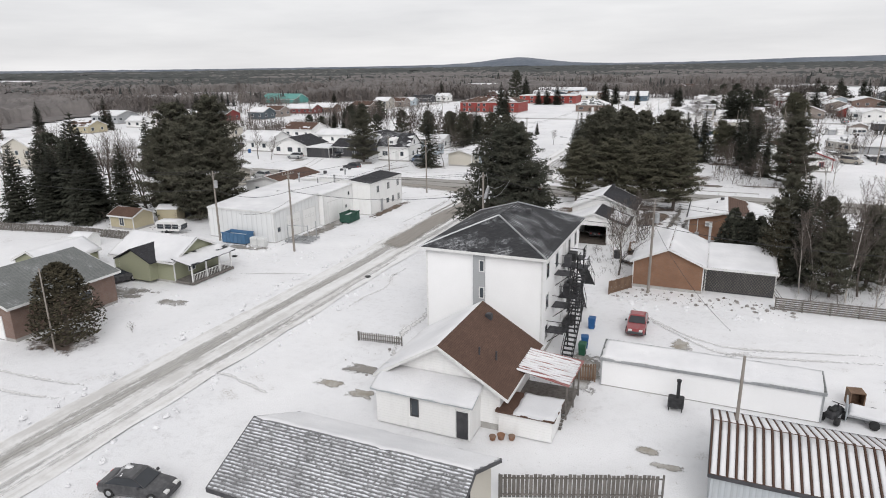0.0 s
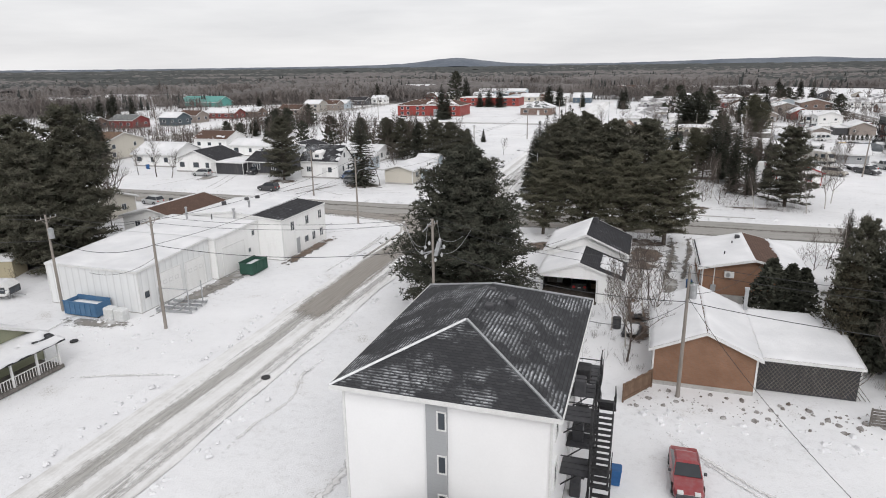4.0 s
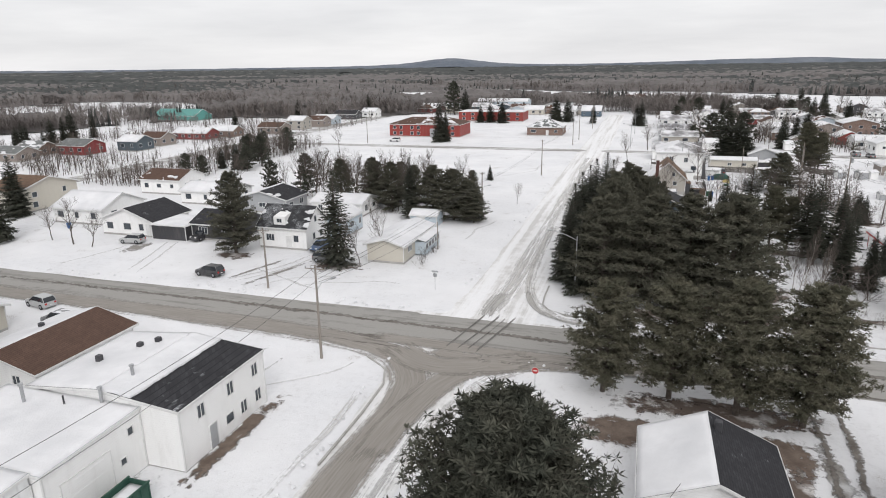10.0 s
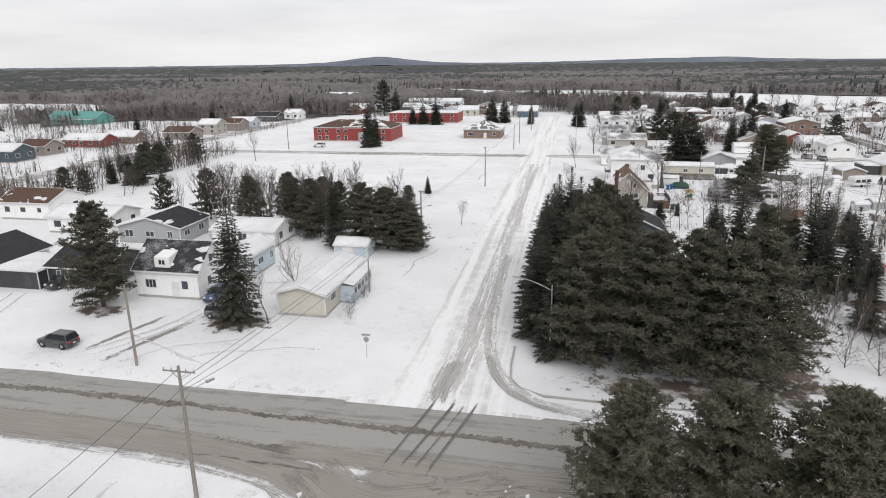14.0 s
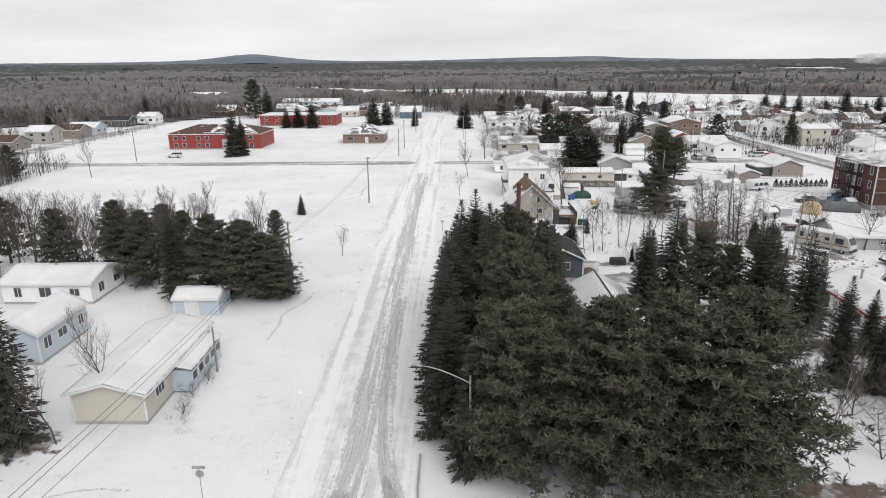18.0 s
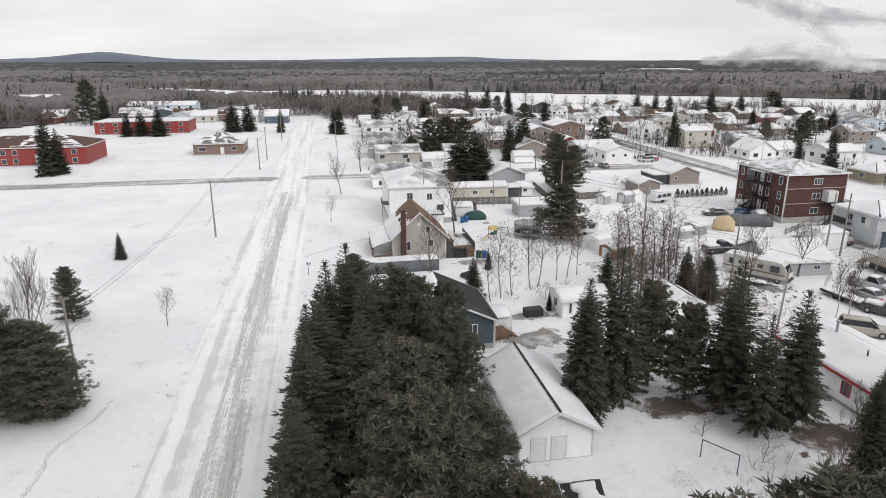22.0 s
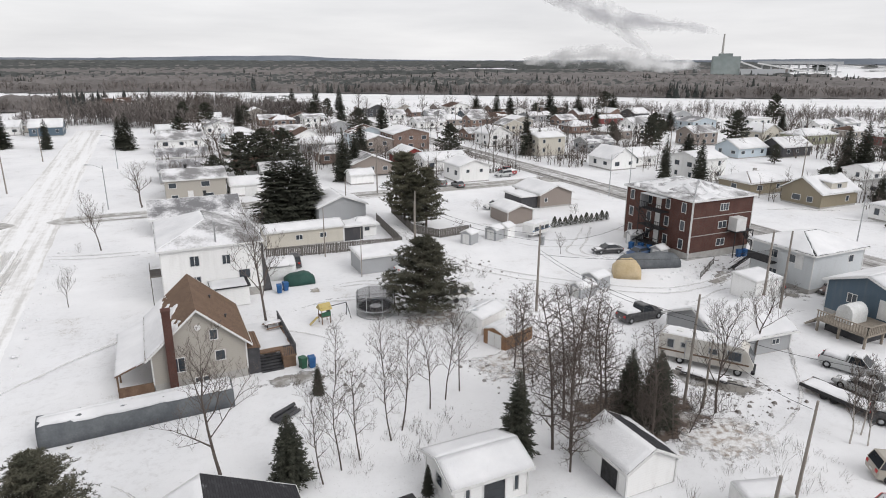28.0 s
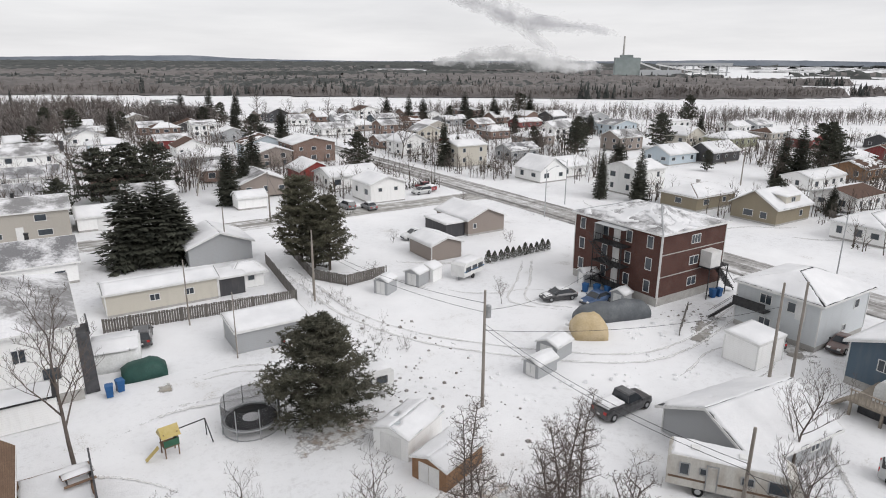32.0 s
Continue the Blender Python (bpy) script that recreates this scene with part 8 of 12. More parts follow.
    part("charcoal_gable", Build().prism([(-4.0, 0.3), (4.0, 0.3), (4.0, 2.3), (0, 4.2), (-4.0, 2.3)], "x", -4.42, -4.37), DARK, h, "charcoal gable wall")
    window(lambda u, o, z: (-4.42 - o, -u, z), -1.4, 2.2, 1.7, 1.1, h, TRIM, 1)
    # pink house and garage
    house("taupe garage with a snowy gable roof", 40.0, 250.2, 45.2, 256.5, 2.4, "gy", 0.9, PINKISH, ROOF_GREY, 1.0, 0.3, {}, name="garage", category="garage", base=0.05)
    house("taupe bungalow with a snow-covered gable roof", 52.5, 258.8, 60.0, 268.5, 2.8, "gy", 1.5, PINKISH, ROOF_GREY, 1.0, 0.4, {"S": [(-2.4, 1.6, 0.6, 0.7, 1)], "W": 2})
    house("dark porch with a flat snowy roof", 48.6, 259.6, 52.3, 266.0, 2.4, "flat", 0, DARK, ROOF_GREY, 1.0, 0.2, {}, name="porch_shed", category="shed", base=0.05)
    house("white two-storey house with a dark gable", 49.6, 288.8, 57.6, 297.5, 4.0, "gy", 1.4, WHITE, ROOF_DARK, [1.0, 1.0], 0.4, {"S": [(-1.8, 2.8, 0.8, 0.7, 1), (1.8, 2.8, 0.8, 0.7, 1)], "W": 2})
    h = house("white house with a red gable end", 48.4, 306.4, 61.0, 316.0, 3.0, "gx", 1.5, WHITE, ROOF_GREY, 1.0, 0.4)
    h = house("low white house with a red painted gable", 46.0, 318.0, 54.0, 327.0, 3.0, "gy", 1.9, REDWALL, ROOF_GREY, 1.0, 0.5, {"S": []})
    house("white shed with a snowy roof", 25.4, 297.0, 31.0, 301.0, 2.4, "gx", 1.0, WHITE, ROOF_GREY, 1.0, 0.3, {}, name="shed", category="shed")
    house("two-storey brown brick block with balconies", 54.5, 346.0, 67.0, 358.0, 5.6, "gy", 1.6, BRICK_BROWN, ROOF_GREY, 1.0, 0.4, {"S": 3, "W": 3})
    house("taupe house with a snowy roof", 44.0, 344.0, 53.5, 356.0, 4.2, "gy", 1.4, PINKISH, ROOF_GREY, 1.0, 0.4)
    # across the wide street
    house("white gabled house with a grey snowy roof", 94.5, 288.5, 103.0, 298.0, 3.0, "gy", 2.8, WHITE, ROOF_DARK, [(0.85,), 0.7], 0.4, {"S": 2, "W": 2})
    house("white house wing with a snowy roof", 103.2, 291.0, 112.0, 298.5, 2.8, "gx", 2.0, WHITE, ROOF_DARK, [(0.8,), 1.0], 0.4)
    house("cream two-storey house with a flat snowy roof", 90.8, 318.0, 100.5, 328.0, 5.8, "gx", 1.0, CREAM, ROOF_GREY, 1.0, 0.3, {"S": [(u, z, 0.9, 1.1, 1) for u in (-2.8, 2.8) for z in (2.0, 4.6)], "W": 2})
    house("white farmhouse with a snowy gable roof", 88.0, 344.0, 97.5, 354.0, 4.2, "gy", 2.4, WHITE, ROOF_GREY, 1.0, 0.4)
    house("white two-storey house behind the firs", 101.5, 266.0, 111.0, 275.0, 5.6, "gx", 1.4, WHITE, ROOF_GREY, [(0.85,), 1.0], 0.3, {"S": [(u, z, 0.8, 1.1, 1) for u in (-2.4, 2.4) for z in (1.8, 4.4)], "W": 2})
    house("tan brick bungalow with a snowy hip roof", 100.6, 250.0, 113.0, 258.5, 2.9, "hip", 1.6, OCHRE, ROOF_BROWN, [(0.9,), 0.6, 1.0, 1.0], 0.5, {"W": [(0, 1.7, 1.4, 1.0, 2)], "S": [(-3.2, 1.7, 1.6, 1.0, 3), (2.6, 1.7, 1.0, 1.0, 1)]}, chimney=[(1.0, 1.0, 4.9, 0.3, CONCRETE)])
    h = house("ochre house with cream front and big dormer", 103.4, 235.6, 114.5, 244.5, 3.2, "gx", 2.6, OCHRE, ROOF_GREY, [(0.92,), 1.0], 0.5, {"W": [(-1, 1.6, 1.8, 1.1, 3), (2, 1.6, 1.2, 1.1, 2)], "S": [(2.5, 1.6, 0.9, 1.0, 1)]})
    dm = part("dormer", Build().box(-2.4, -4.0, 3.4, 2.4, 0, 5.1), CREAM, h, "cream dormer")
    blanket("roof_snow", [(-2.7, -4.3, 5.1), (2.7, -4.3, 5.1), (2.7, 0.3, 5.4), (-2.7, 0.3, 5.4)], dm, 1.0, 0.15, 3)
    window(lambda u, o, z: (u, -4.0 - o, z), 0, 4.3, 1.2, 0.8, h, TRIM, 2)
    house("white bungalow with blue shutters and a snowy roof", 104.8, 218.5, 117.0, 227.0, 2.9, "hip", 1.5, WHITE, ROOF_GREY, 1.0, 0.45, {"W": 3, "S": 3})
    house("charcoal house with a snow-dusted gable roof", 157.0, 285.5, 169.5, 294.0, 3.4, "gx", 2.4, DARK, ROOF_DARK, [(0.7,), 1.0], 0.4)
    house("pale blue and white house with a snowy roof", 143.5, 290.0, 155.5, 299.0, 3.2, "gx", 2.2, PALEBLUE, ROOF_GREY, 1.0, 0.4)
    house("grey-green house with a snowy hip roof", 189.5, 302.5, 206.5, 312.0, 3.6, "hip", 1.8, GREEN, ROOF_GREY, 1.0, 0.5)
    house("cream gabled house among bare trees", 183.0, 314.0, 193.0, 323.0, 4.0, "gy", 2.6, CREAM, ROOF_GREY, 1.0, 0.4)
    house("white flat-roofed two-storey house", 209.0, 340.0, 220.0, 350.0, 5.6, "flat", 0, WHITE, ROOF_GREY, 1.0, 0.3)
    house("dark red barn-like house with snowy roof", 214.0, 288.0, 226.0, 297.0, 3.4, "gy", 2.0, WINE, ROOF_GREY, 1.0, 0.4)
    house("brown timber house with a porch", 164.5, 248.5, 176.0, 257.0, 3.2, "gx", 1.6, ORANGE_PLANK, ROOF_BROWN, [(0.5,), 1.0], 0.4)
    house("low white building with a snowy roof", 141.0, 249.0, 156.0, 256.5, 2.8, "gx", 1.2, WHITE, ROOF_GREY, 1.0, 0.3)
    house("brown house with a snowy hip roof", 137.0, 343.0, 149.0, 352.0, 3.2, "hip", 1.6, PINKISH, ROOF_GREY, 1.0, 0.4)
    house("taupe two-storey house with snowy roof", 170.0, 362.0, 183.0, 372.0, 4.6, "hip", 1.4, PINKISH, ROOF_GREY, 1.0, 0.4)
    house("long low house with a snow-covered roof", 78.9 + 10, 488.0, 108, 498, 3.0, "gx", 1.4, PINKISH, ROOF_GREY, 1.0, 0.4)
    house("dark blue barn at the edge of the river flats", 52, 550, 66, 562, 4.2, "gx", 3.0, DARKBLUE, ROOF_GREY, [(0.5,), 1.0], 0.4, name="barn", category="barn")
    house("dark brown barn at the end of the snowy street", -36, 560, -22, 572, 4.0, "gx", 3.2, BROWN_PLANK, ROOF_BROWN, [(0.4,), 0.9], 0.4, name="barn", category="barn")


east_side()


def far_town():
    """The rest of the town, house by house along its lots."""
    r = random.Random(44)
    walls = (("white", WHITE), ("cream", CREAM), ("beige", BEIGE), ("grey", GREY), ("pale blue", PALEBLUE), ("taupe", PINKISH), ("brown brick", BRICK_BROWN), ("white", WHITE), ("charcoal", DARK), ("wine red", WINE), ("brown brick", BRICK_BROWN), ("taupe", PINKISH), ("slate blue", DARKBLUE))
    lots = []
    for y in (312, 334, 356, 378, 400, 424, 448, 470):
        for x in (12, 33):
            lots.append((x, y))
    for y in (366, 410, 432, 454, 476):
        for x in (52, 94):
            lots.append((x, y))
    for y, xs in ((322, (118, 160)), (352, (112, 160, 190)), (372, (112, 140, 205)), (398, (112, 134, 156, 178, 200, 226)), (420, (112, 134, 156, 180, 204)), (444, (112, 134, 158, 182)), (466, (112, 136, 160)),
                  (262, (190, 212, 236)), (312, (232, 254)), (276, (240, 262)), (336, (240, 262)), (236, (132, 156, 186, 212)), (212, (134, 158, 190)), (488, (114, 136)), (190, (106, 130, 160))):
        for x in xs:
            lots.append((x, y))
    for y in (460, 478):
        for x in (-160, -140, -118, -98, -78, -58):
            lots.append((x, y))
    for x in (-128, -112, -150):
        lots.append((x, 488))
    for x, y in lots:
        if r.random() < 0.08:
            continue
        x, y = x + r.uniform(-2.5, 2.5), y + r.uniform(-2.5, 2.5)
        w, d = r.uniform(8.5, 13.5), r.uniform(7.5, 10)
        nm, wl = r.choice(walls)
        rf = r.choice(("gx", "gx", "gy", "hip"))
        rn, rm = r.choice((("grey", ROOF_THIN), ("dark", ROOF_DUSTED), ("grey", ROOF_THIN), ("brown", ROOF_BROWN)))
        house(f"{nm} house with a snow-covered {'hip' if rf == 'hip' else 'gable'} roof", x - w / 2, y - d / 2, x + w / 2, y + d / 2, r.choice((2.8, 3.0, 3.2, 4.6)), rf, r.uniform(1.2, 2.2), wl, rm,
              [r.choice((0.9, 0.8, 0, (0.45,), 0, (0.3,))) for _ in range(4 if rf == "hip" else 2)], 0.4, {"S": 3, "W": 2}, group="houses of the far town")


far_town()

# ---- trees ----
def plant():
    tree("bigpine", -25.5, 80.5, 16.5, 1.08, which=0)
    # firs and pines west of the workshop
    for k, x, y, h, w in (("spruce", -84, 86, 17, 0.9), ("pine", -80, 80, 17, 1.0), ("pine", -86, 79, 15, 0.95), ("spruce", -90, 84, 13, 0.9), ("spruce", -99, 72, 16.5, 0.85), ("spruce", -103, 70, 11, 1.0), ("spruce", -95, 70, 10, 1.0), ("spruce", -107, 74, 12, 1.0), ("spruce", -133, 139, 17, 0.9), ("spruce", -138, 136, 13, 1.0),
                          ("spruce", -146, 130, 12, 1.0), ("pine", -92, 92, 12, 1.0), ("spruce", -97.5, 73.5, 14, 1.1), ("spruce", -101, 76, 14.5, 1.1), ("spruce", -105, 71, 9, 1.2), ("pine", -83, 82.5, 16, 1.0), ("pine", -78.5, 84.0, 14, 0.9), ("spruce", -88, 88, 17.5, 1.0), ("pine", -110, 80, 12, 1.0)):
        tree(k, x, y, h, w)
    for k, x, y, h, w in (("pine", -88, 84, 18.5, 1.05), ("pine", -82.5, 88, 19.5, 0.95), ("spruce", -100, 74, 18.0, 0.95), ("spruce", -112, 76, 14, 1.1), ("pine", -118, 82, 13, 1.1), ("spruce", -93.5, 77, 12.5, 1.0), ("pine", -79, 79, 11, 1.0), ("spruce", -108, 68, 13, 1.0), ("bare", -92, 80, 12, 0.9), ("bare", -97, 84, 12, 0.9)):
        tree(k, x, y, h, w)
    rw = random.Random(92)
    for _ in range(34):
        tree(rw.choice(("bare", "birch", "bare", "sapling")), rw.uniform(-150, -90), rw.uniform(74, 112), rw.uniform(8, 12.5), 1.0)
    for _ in range(14):
        tree("bush", rw.uniform(-98, -76), rw.uniform(68, 78), rw.uniform(1.5, 3.2), 1.1)
    for k, x, y, h, w in (("birch", 11.2, 76.0, 9.5, 1.0), ("birch", 12.6, 79.2, 10.0, 1.0), ("bare", 15.2, 75.4, 10.0, 0.9), ("birch", 17.4, 78.4, 9.5, 1.0), ("bare", 13.6, 82.6, 8.5, 0.9), ("pine", 12.4, 74.2, 8.5, 0.8), ("bush", 10.6, 72.2, 3.0, 1.2), ("bush", 13.0, 71.6, 2.6, 1.2), ("bush", 16.5, 72.4, 2.8, 1.2),
                          ("bare", 20.0, 100.0, 8.0, 1.0), ("bare", 24.0, 106.0, 8.5, 1.0), ("bare", 18.6, 96.0, 7.0, 1.0), ("birch", 22.0, 84.0, 9.0, 1.0), ("bare", 26.0, 90.0, 8.0, 1.0), ("bare", 28.0, 112.0, 7.5, 1.1), ("bare", 17.0, 146.0, 9.0, 0.9), ("birch", 20.0, 141.0, 9.5, 1.0), ("birch", 22.0, 146.0, 9.0, 1.0), ("birch", 11.6, 143.6, 10.0, 0.9), ("birch", 1.6, 143.8, 8.0, 0.9), ("birch", 2.6, 145.2, 8.5, 0.9), ("birch", 0.4, 146.4, 7.5, 0.9)):
        tree(k, x, y, h, w)
    # pines south of the main street
    for x, y, h in ((-16.8, 113.5, 11.3), (-11.2, 112.0, 12.3), (-6.0, 111.6, 12.6), (-22.8, 113.2, 11.0)):
        tree("tallpine", x, y, h, 1.12)
    # the grove at the corner
    for k, x, y, h, w in (("spruce", -26.5, 172.0, 15.0, 0.95), ("spruce", -28.2, 170.6, 14.0, 0.95), ("spruce", -30.0, 171.6, 10.0, 1.0), ("spruce", -28.8, 164.5, 13.8, 1.0), ("spruce", -29.4, 157.5, 13.8, 1.05), ("spruce", -29.8, 150.5, 13.2, 1.05), ("spruce", -29.6, 144.0, 12.0, 1.0), ("spruce", -23.8, 174.4, 12.0, 1.0), ("spruce", -25.2, 166.0, 14.6, 1.0),
                          ("spruce", -26.0, 160.0, 13.6, 1.0), ("pine", -22.8, 169.0, 13.4, 0.8), ("pine", -21.2, 167.4, 13.0, 0.8), ("pine", -18.4, 172.6, 10.6, 0.75), ("pine", -16.6, 175.6, 9.2, 0.65), ("pine", -21.4, 174.2, 10.6, 0.75), ("pine", -19.6, 161.5, 12.4, 0.8), ("pine", -24.2, 154.0, 14.2, 0.95), ("pine", -24.2, 147.5, 14.4, 1.0), ("pine", -24.5, 138.6, 13.6, 1.1),
                          ("pine", -19.6, 154.0, 10.0, 1.0), ("tallpine", -18.4, 146.5, 9.6, 1.15), ("pine", -18.6, 137.6, 14.2, 1.1), ("pine", -14.2, 144.0, 8.5, 1.0), ("pine", -14.0, 137.8, 14.4, 1.05), ("bull", -9.4, 138.2, 14.4, 1.18), ("bush", 1.0, 142.0, 3.6, 1.5), ("bush", 3.6, 140.4, 4.2, 1.5), ("bush", 5.0, 146.6, 4.6, 1.5), ("spruce", -27.6, 139.6, 11.5, 1.0)):
        tree(k, x, y, h, w)
    # firs round the clearing
    for k, x, y, h, w in (("slim", -3.2, 169.6, 14.0, 1.4), ("spruce", -7.2, 167.0, 12.4, 1.0), ("spruce", -5.4, 171.0, 10.0, 0.9), ("tallpine", 0.6, 170.5, 10.0, 0.9), ("tallpine", 2.6, 167.5, 9.0, 0.85), ("open", 4.4, 164.8, 13.4, 0.95), ("open", 6.4, 166.8, 13.2, 1.0), ("open", 5.2, 161.2, 10.8, 0.95), ("open", 8.2, 161.5, 12.4, 1.05),
                          ("open", 10.6, 163.5, 9.8, 0.95), ("spruce", 13.6, 158.6, 7.0, 0.9), ("spruce", 16.8, 156.0, 8.6, 1.0), ("spruce", 9.8, 151.2, 8.2, 0.9), ("spruce", 6.8, 152.4, 10.8, 0.8), ("pine", 14.0, 141.5, 13.2, 1.15), ("bush", 6.4, 143.6, 5.0, 1.3), ("bush", 8.6, 146.4, 5.4, 1.3), ("bush", 7.4, 149.6, 5.0, 1.3)):
        tree(k, x, y, h, w)
    tree("spruce", 9.6, 77.6, 12.4, 0.8)
    tree("cedar", 7.4, 78.4, 8.5, 0.9)
    tree("pine", 8.2, 79.0, 12.0, 0.7)
    tree("pine", 13.0, 86.0, 8.5, 0.9)
    tree("spruce", 14.4, 106.2, 7.4, 0.8)
    tree("bush", 12.4, 105.5, 5.8, 0.9)
    tree("bush", 11.0, 104.8, 5.0, 0.9)
    tree("birch", 13.6, 104.0, 7.5, 1.0)
    tree("bare", 17.0, 103.0, 7.0, 1.0)
    tree("spruce", 11.2, 89.2, 6.5, 1.2)
    tree("pine", 16.5, 79.0, 9.0, 1.0)
    tree("pine", 19.0, 82.0, 9.0, 0.8)
    for x, y, h in ((2.8, 84.9, 6.4), (4.6, 85.6, 5.8), (6.0, 87.0, 5.2)):
        tree("cone", x, y, h, 1.35)
    tree("cedar", -54.8, 36.6, 7.4, 1.75, "broad rounded cedar with dense brownish foliage")
    # north side gardens
    tree("pine", -85.2, 144.2, 13.6, 1.0)
    tree("slim", -65.6, 142.8, 15.2, 1.35)
    tree("bare", -61.5, 142.6, 8.0, 0.8)
    for k, x, y, h, w in (("spruce", -65.0, 175.0, 12.6, 1.0), ("pine", -60.8, 177.0, 10.6, 1.3), ("pine", -56.0, 175.6, 10.2, 1.3), ("pine", -51.6, 174.6, 6.6, 1.5), ("pine", -53.5, 176.5, 8.0, 1.5), ("pine", -57.5, 196.4, 6.6, 0.95), ("spruce", -59.2, 220.8, 4.2, 1.0), ("spruce", -99, 301, 15.8, 0.85), ("spruce", -97, 303, 12, 0.9),
                          ("pine", -83, 181, 10.5, 1.0), ("pine", -76, 183, 10.0, 1.0), ("pine", -71, 180, 10.5, 1.0), ("pine", -79, 188, 10.0, 1.0), ("pine", -68, 186, 9.0, 1.0), ("pine", -73, 190, 9.0, 1.0), ("pine", -97, 190, 10.0, 1.0), ("pine", -104, 186, 9.0, 0.9),
                          ("spruce", -121, 420, 17, 1.0), ("spruce", -93, 392, 11, 1.6), ("spruce", -100, 394, 10, 1.6), ("spruce", -105, 393, 9, 1.5), ("spruce", -66, 402, 13, 1.4), ("spruce", -60, 404, 12, 1.4), ("spruce", -46, 396, 10, 0.9), ("pine", -135, 445, 20, 1.0), ("spruce", -185, 426, 14, 1.0), ("spruce", -148, 156, 13, 1.0)):
        tree(k, x, y, h, w)
    # yards to the east
    tree("bull", 10.4, 219.0, 9.2, 1.22, which=1)
    for k, x, y, h, w in (("spruce", 3.6, 271.0, 12.0, 1.6), ("spruce", 7.4, 270.5, 12.6, 1.6), ("spruce", 9.8, 272.0, 9.6, 1.5), ("tallpine", 23.5, 258.5, 12.6, 1.0), ("tallpine", 26.0, 254.5, 10.4, 1.0), ("pine", 24.6, 256.5, 9.0, 0.8), ("spruce", 25.5, 303.5, 12.0, 1.0), ("spruce", 31.0, 312, 11, 1.1), ("spruce", 37.6, 327.0, 12.0, 1.3), ("pine", -3.5, 305, 7.5, 1.2), ("pine", 4, 318, 11, 1.4),
                          ("pine", 9.5, 319, 11.5, 1.4), ("pine", 15, 322, 11, 1.4), ("spruce", 89.2, 322.5, 13.5, 0.7), ("slim", 94.3, 269.0, 11.6, 1.1), ("slim", 96.4, 271.0, 10.2, 1.1), ("spruce", 99.2, 263.0, 11.2, 0.95), ("spruce", 150.5, 257.5, 14.0, 1.1), ("spruce", 146.5, 259.5, 12.6, 1.1), ("pine", 173.0, 262.0, 13.0, 1.1), ("pine", 178.0, 264.0, 11.0, 1.3),
                          ("spruce", -22.4, 385.0, 12.0, 1.2), ("spruce", -24.5, 388.0, 10.5, 1.2), ("spruce", 18, 425, 12, 1.1), ("spruce", 70, 400, 12, 1.1), ("spruce", 54, 372, 9, 1.6), ("spruce", 140, 430, 14, 1.1), ("spruce", 150, 434, 12, 1.2), ("spruce", 178, 440, 14, 1.2), ("spruce", 190, 432, 12, 1.2), ("spruce", 206, 424, 13, 1.2), ("spruce", 60, 520, 13, 1.2), ("spruce", 74, 522, 13, 1.2), ("spruce", 88, 524, 12, 1.2),
                          ("pine", 262, 372, 13, 1.0), ("spruce", -10.5, 194.6, 5.6, 1.45), ("spruce", -2.2, 189.6, 2.4, 0.95), ("spruce", 5.4, 190.4, 7.4, 1.15), ("bush", 16.6, 188.6, 6.4, 0.8), ("spruce", 18.6, 190.1, 6.2, 1.25), ("spruce", 16.4, 191.1, 6.6, 1.2), ("spruce", 20.2, 191.8, 5.4, 1.2), ("larch", 9.6, 189.5, 14.0, 1.0), ("larch", 14.2, 191.2, 13.0, 1.0), ("larch", 16.0, 187.8, 11.5, 1.0), ("bush", 17.2, 189.2, 6.0, 0.8), ("bush", 18.6, 191.0, 6.0, 0.8), ("bush", 15.6, 190.6, 5.4, 0.9), ("bull", -25.2, 194.0, 6.8, 1.15), ("spruce", -5.6, 206.0, 3.0, 0.9)):
        tree(k, x, y, h, w)
    # line of bare saplings and the taller trees behind
    for x, y, h in ((-8.4, 193.6, 8.6), (-6.8, 194.6, 9.0), (-5.2, 195.2, 9.0), (-2.2, 196.6, 9.2), (-1.0, 197.6, 10.0), (2.4, 199.6, 9.0), (4.2, 200.4, 9.2), (6.0, 201.2, 9.0), (-3.6, 207.5, 7.0), (0.8, 206.5, 7.0)):
        tree("whip", x, y, h, 0.95, group="row of bare saplings")
    for x, y, h in ((8.6, 190.4, 15.0), (11.8, 193.5, 13.5), (13.0, 190.5, 13.0), (10.2, 196.8, 12.0), (15.0, 196.5, 12.0), (17.5, 199.0, 11.5), (21.0, 201.0, 10.0), (12.8, 203.0, 9.5), (15.4, 205.6, 9.0), (8.2, 187.6, 10.5)):
        tree("larch", x, y, h, 1.0)
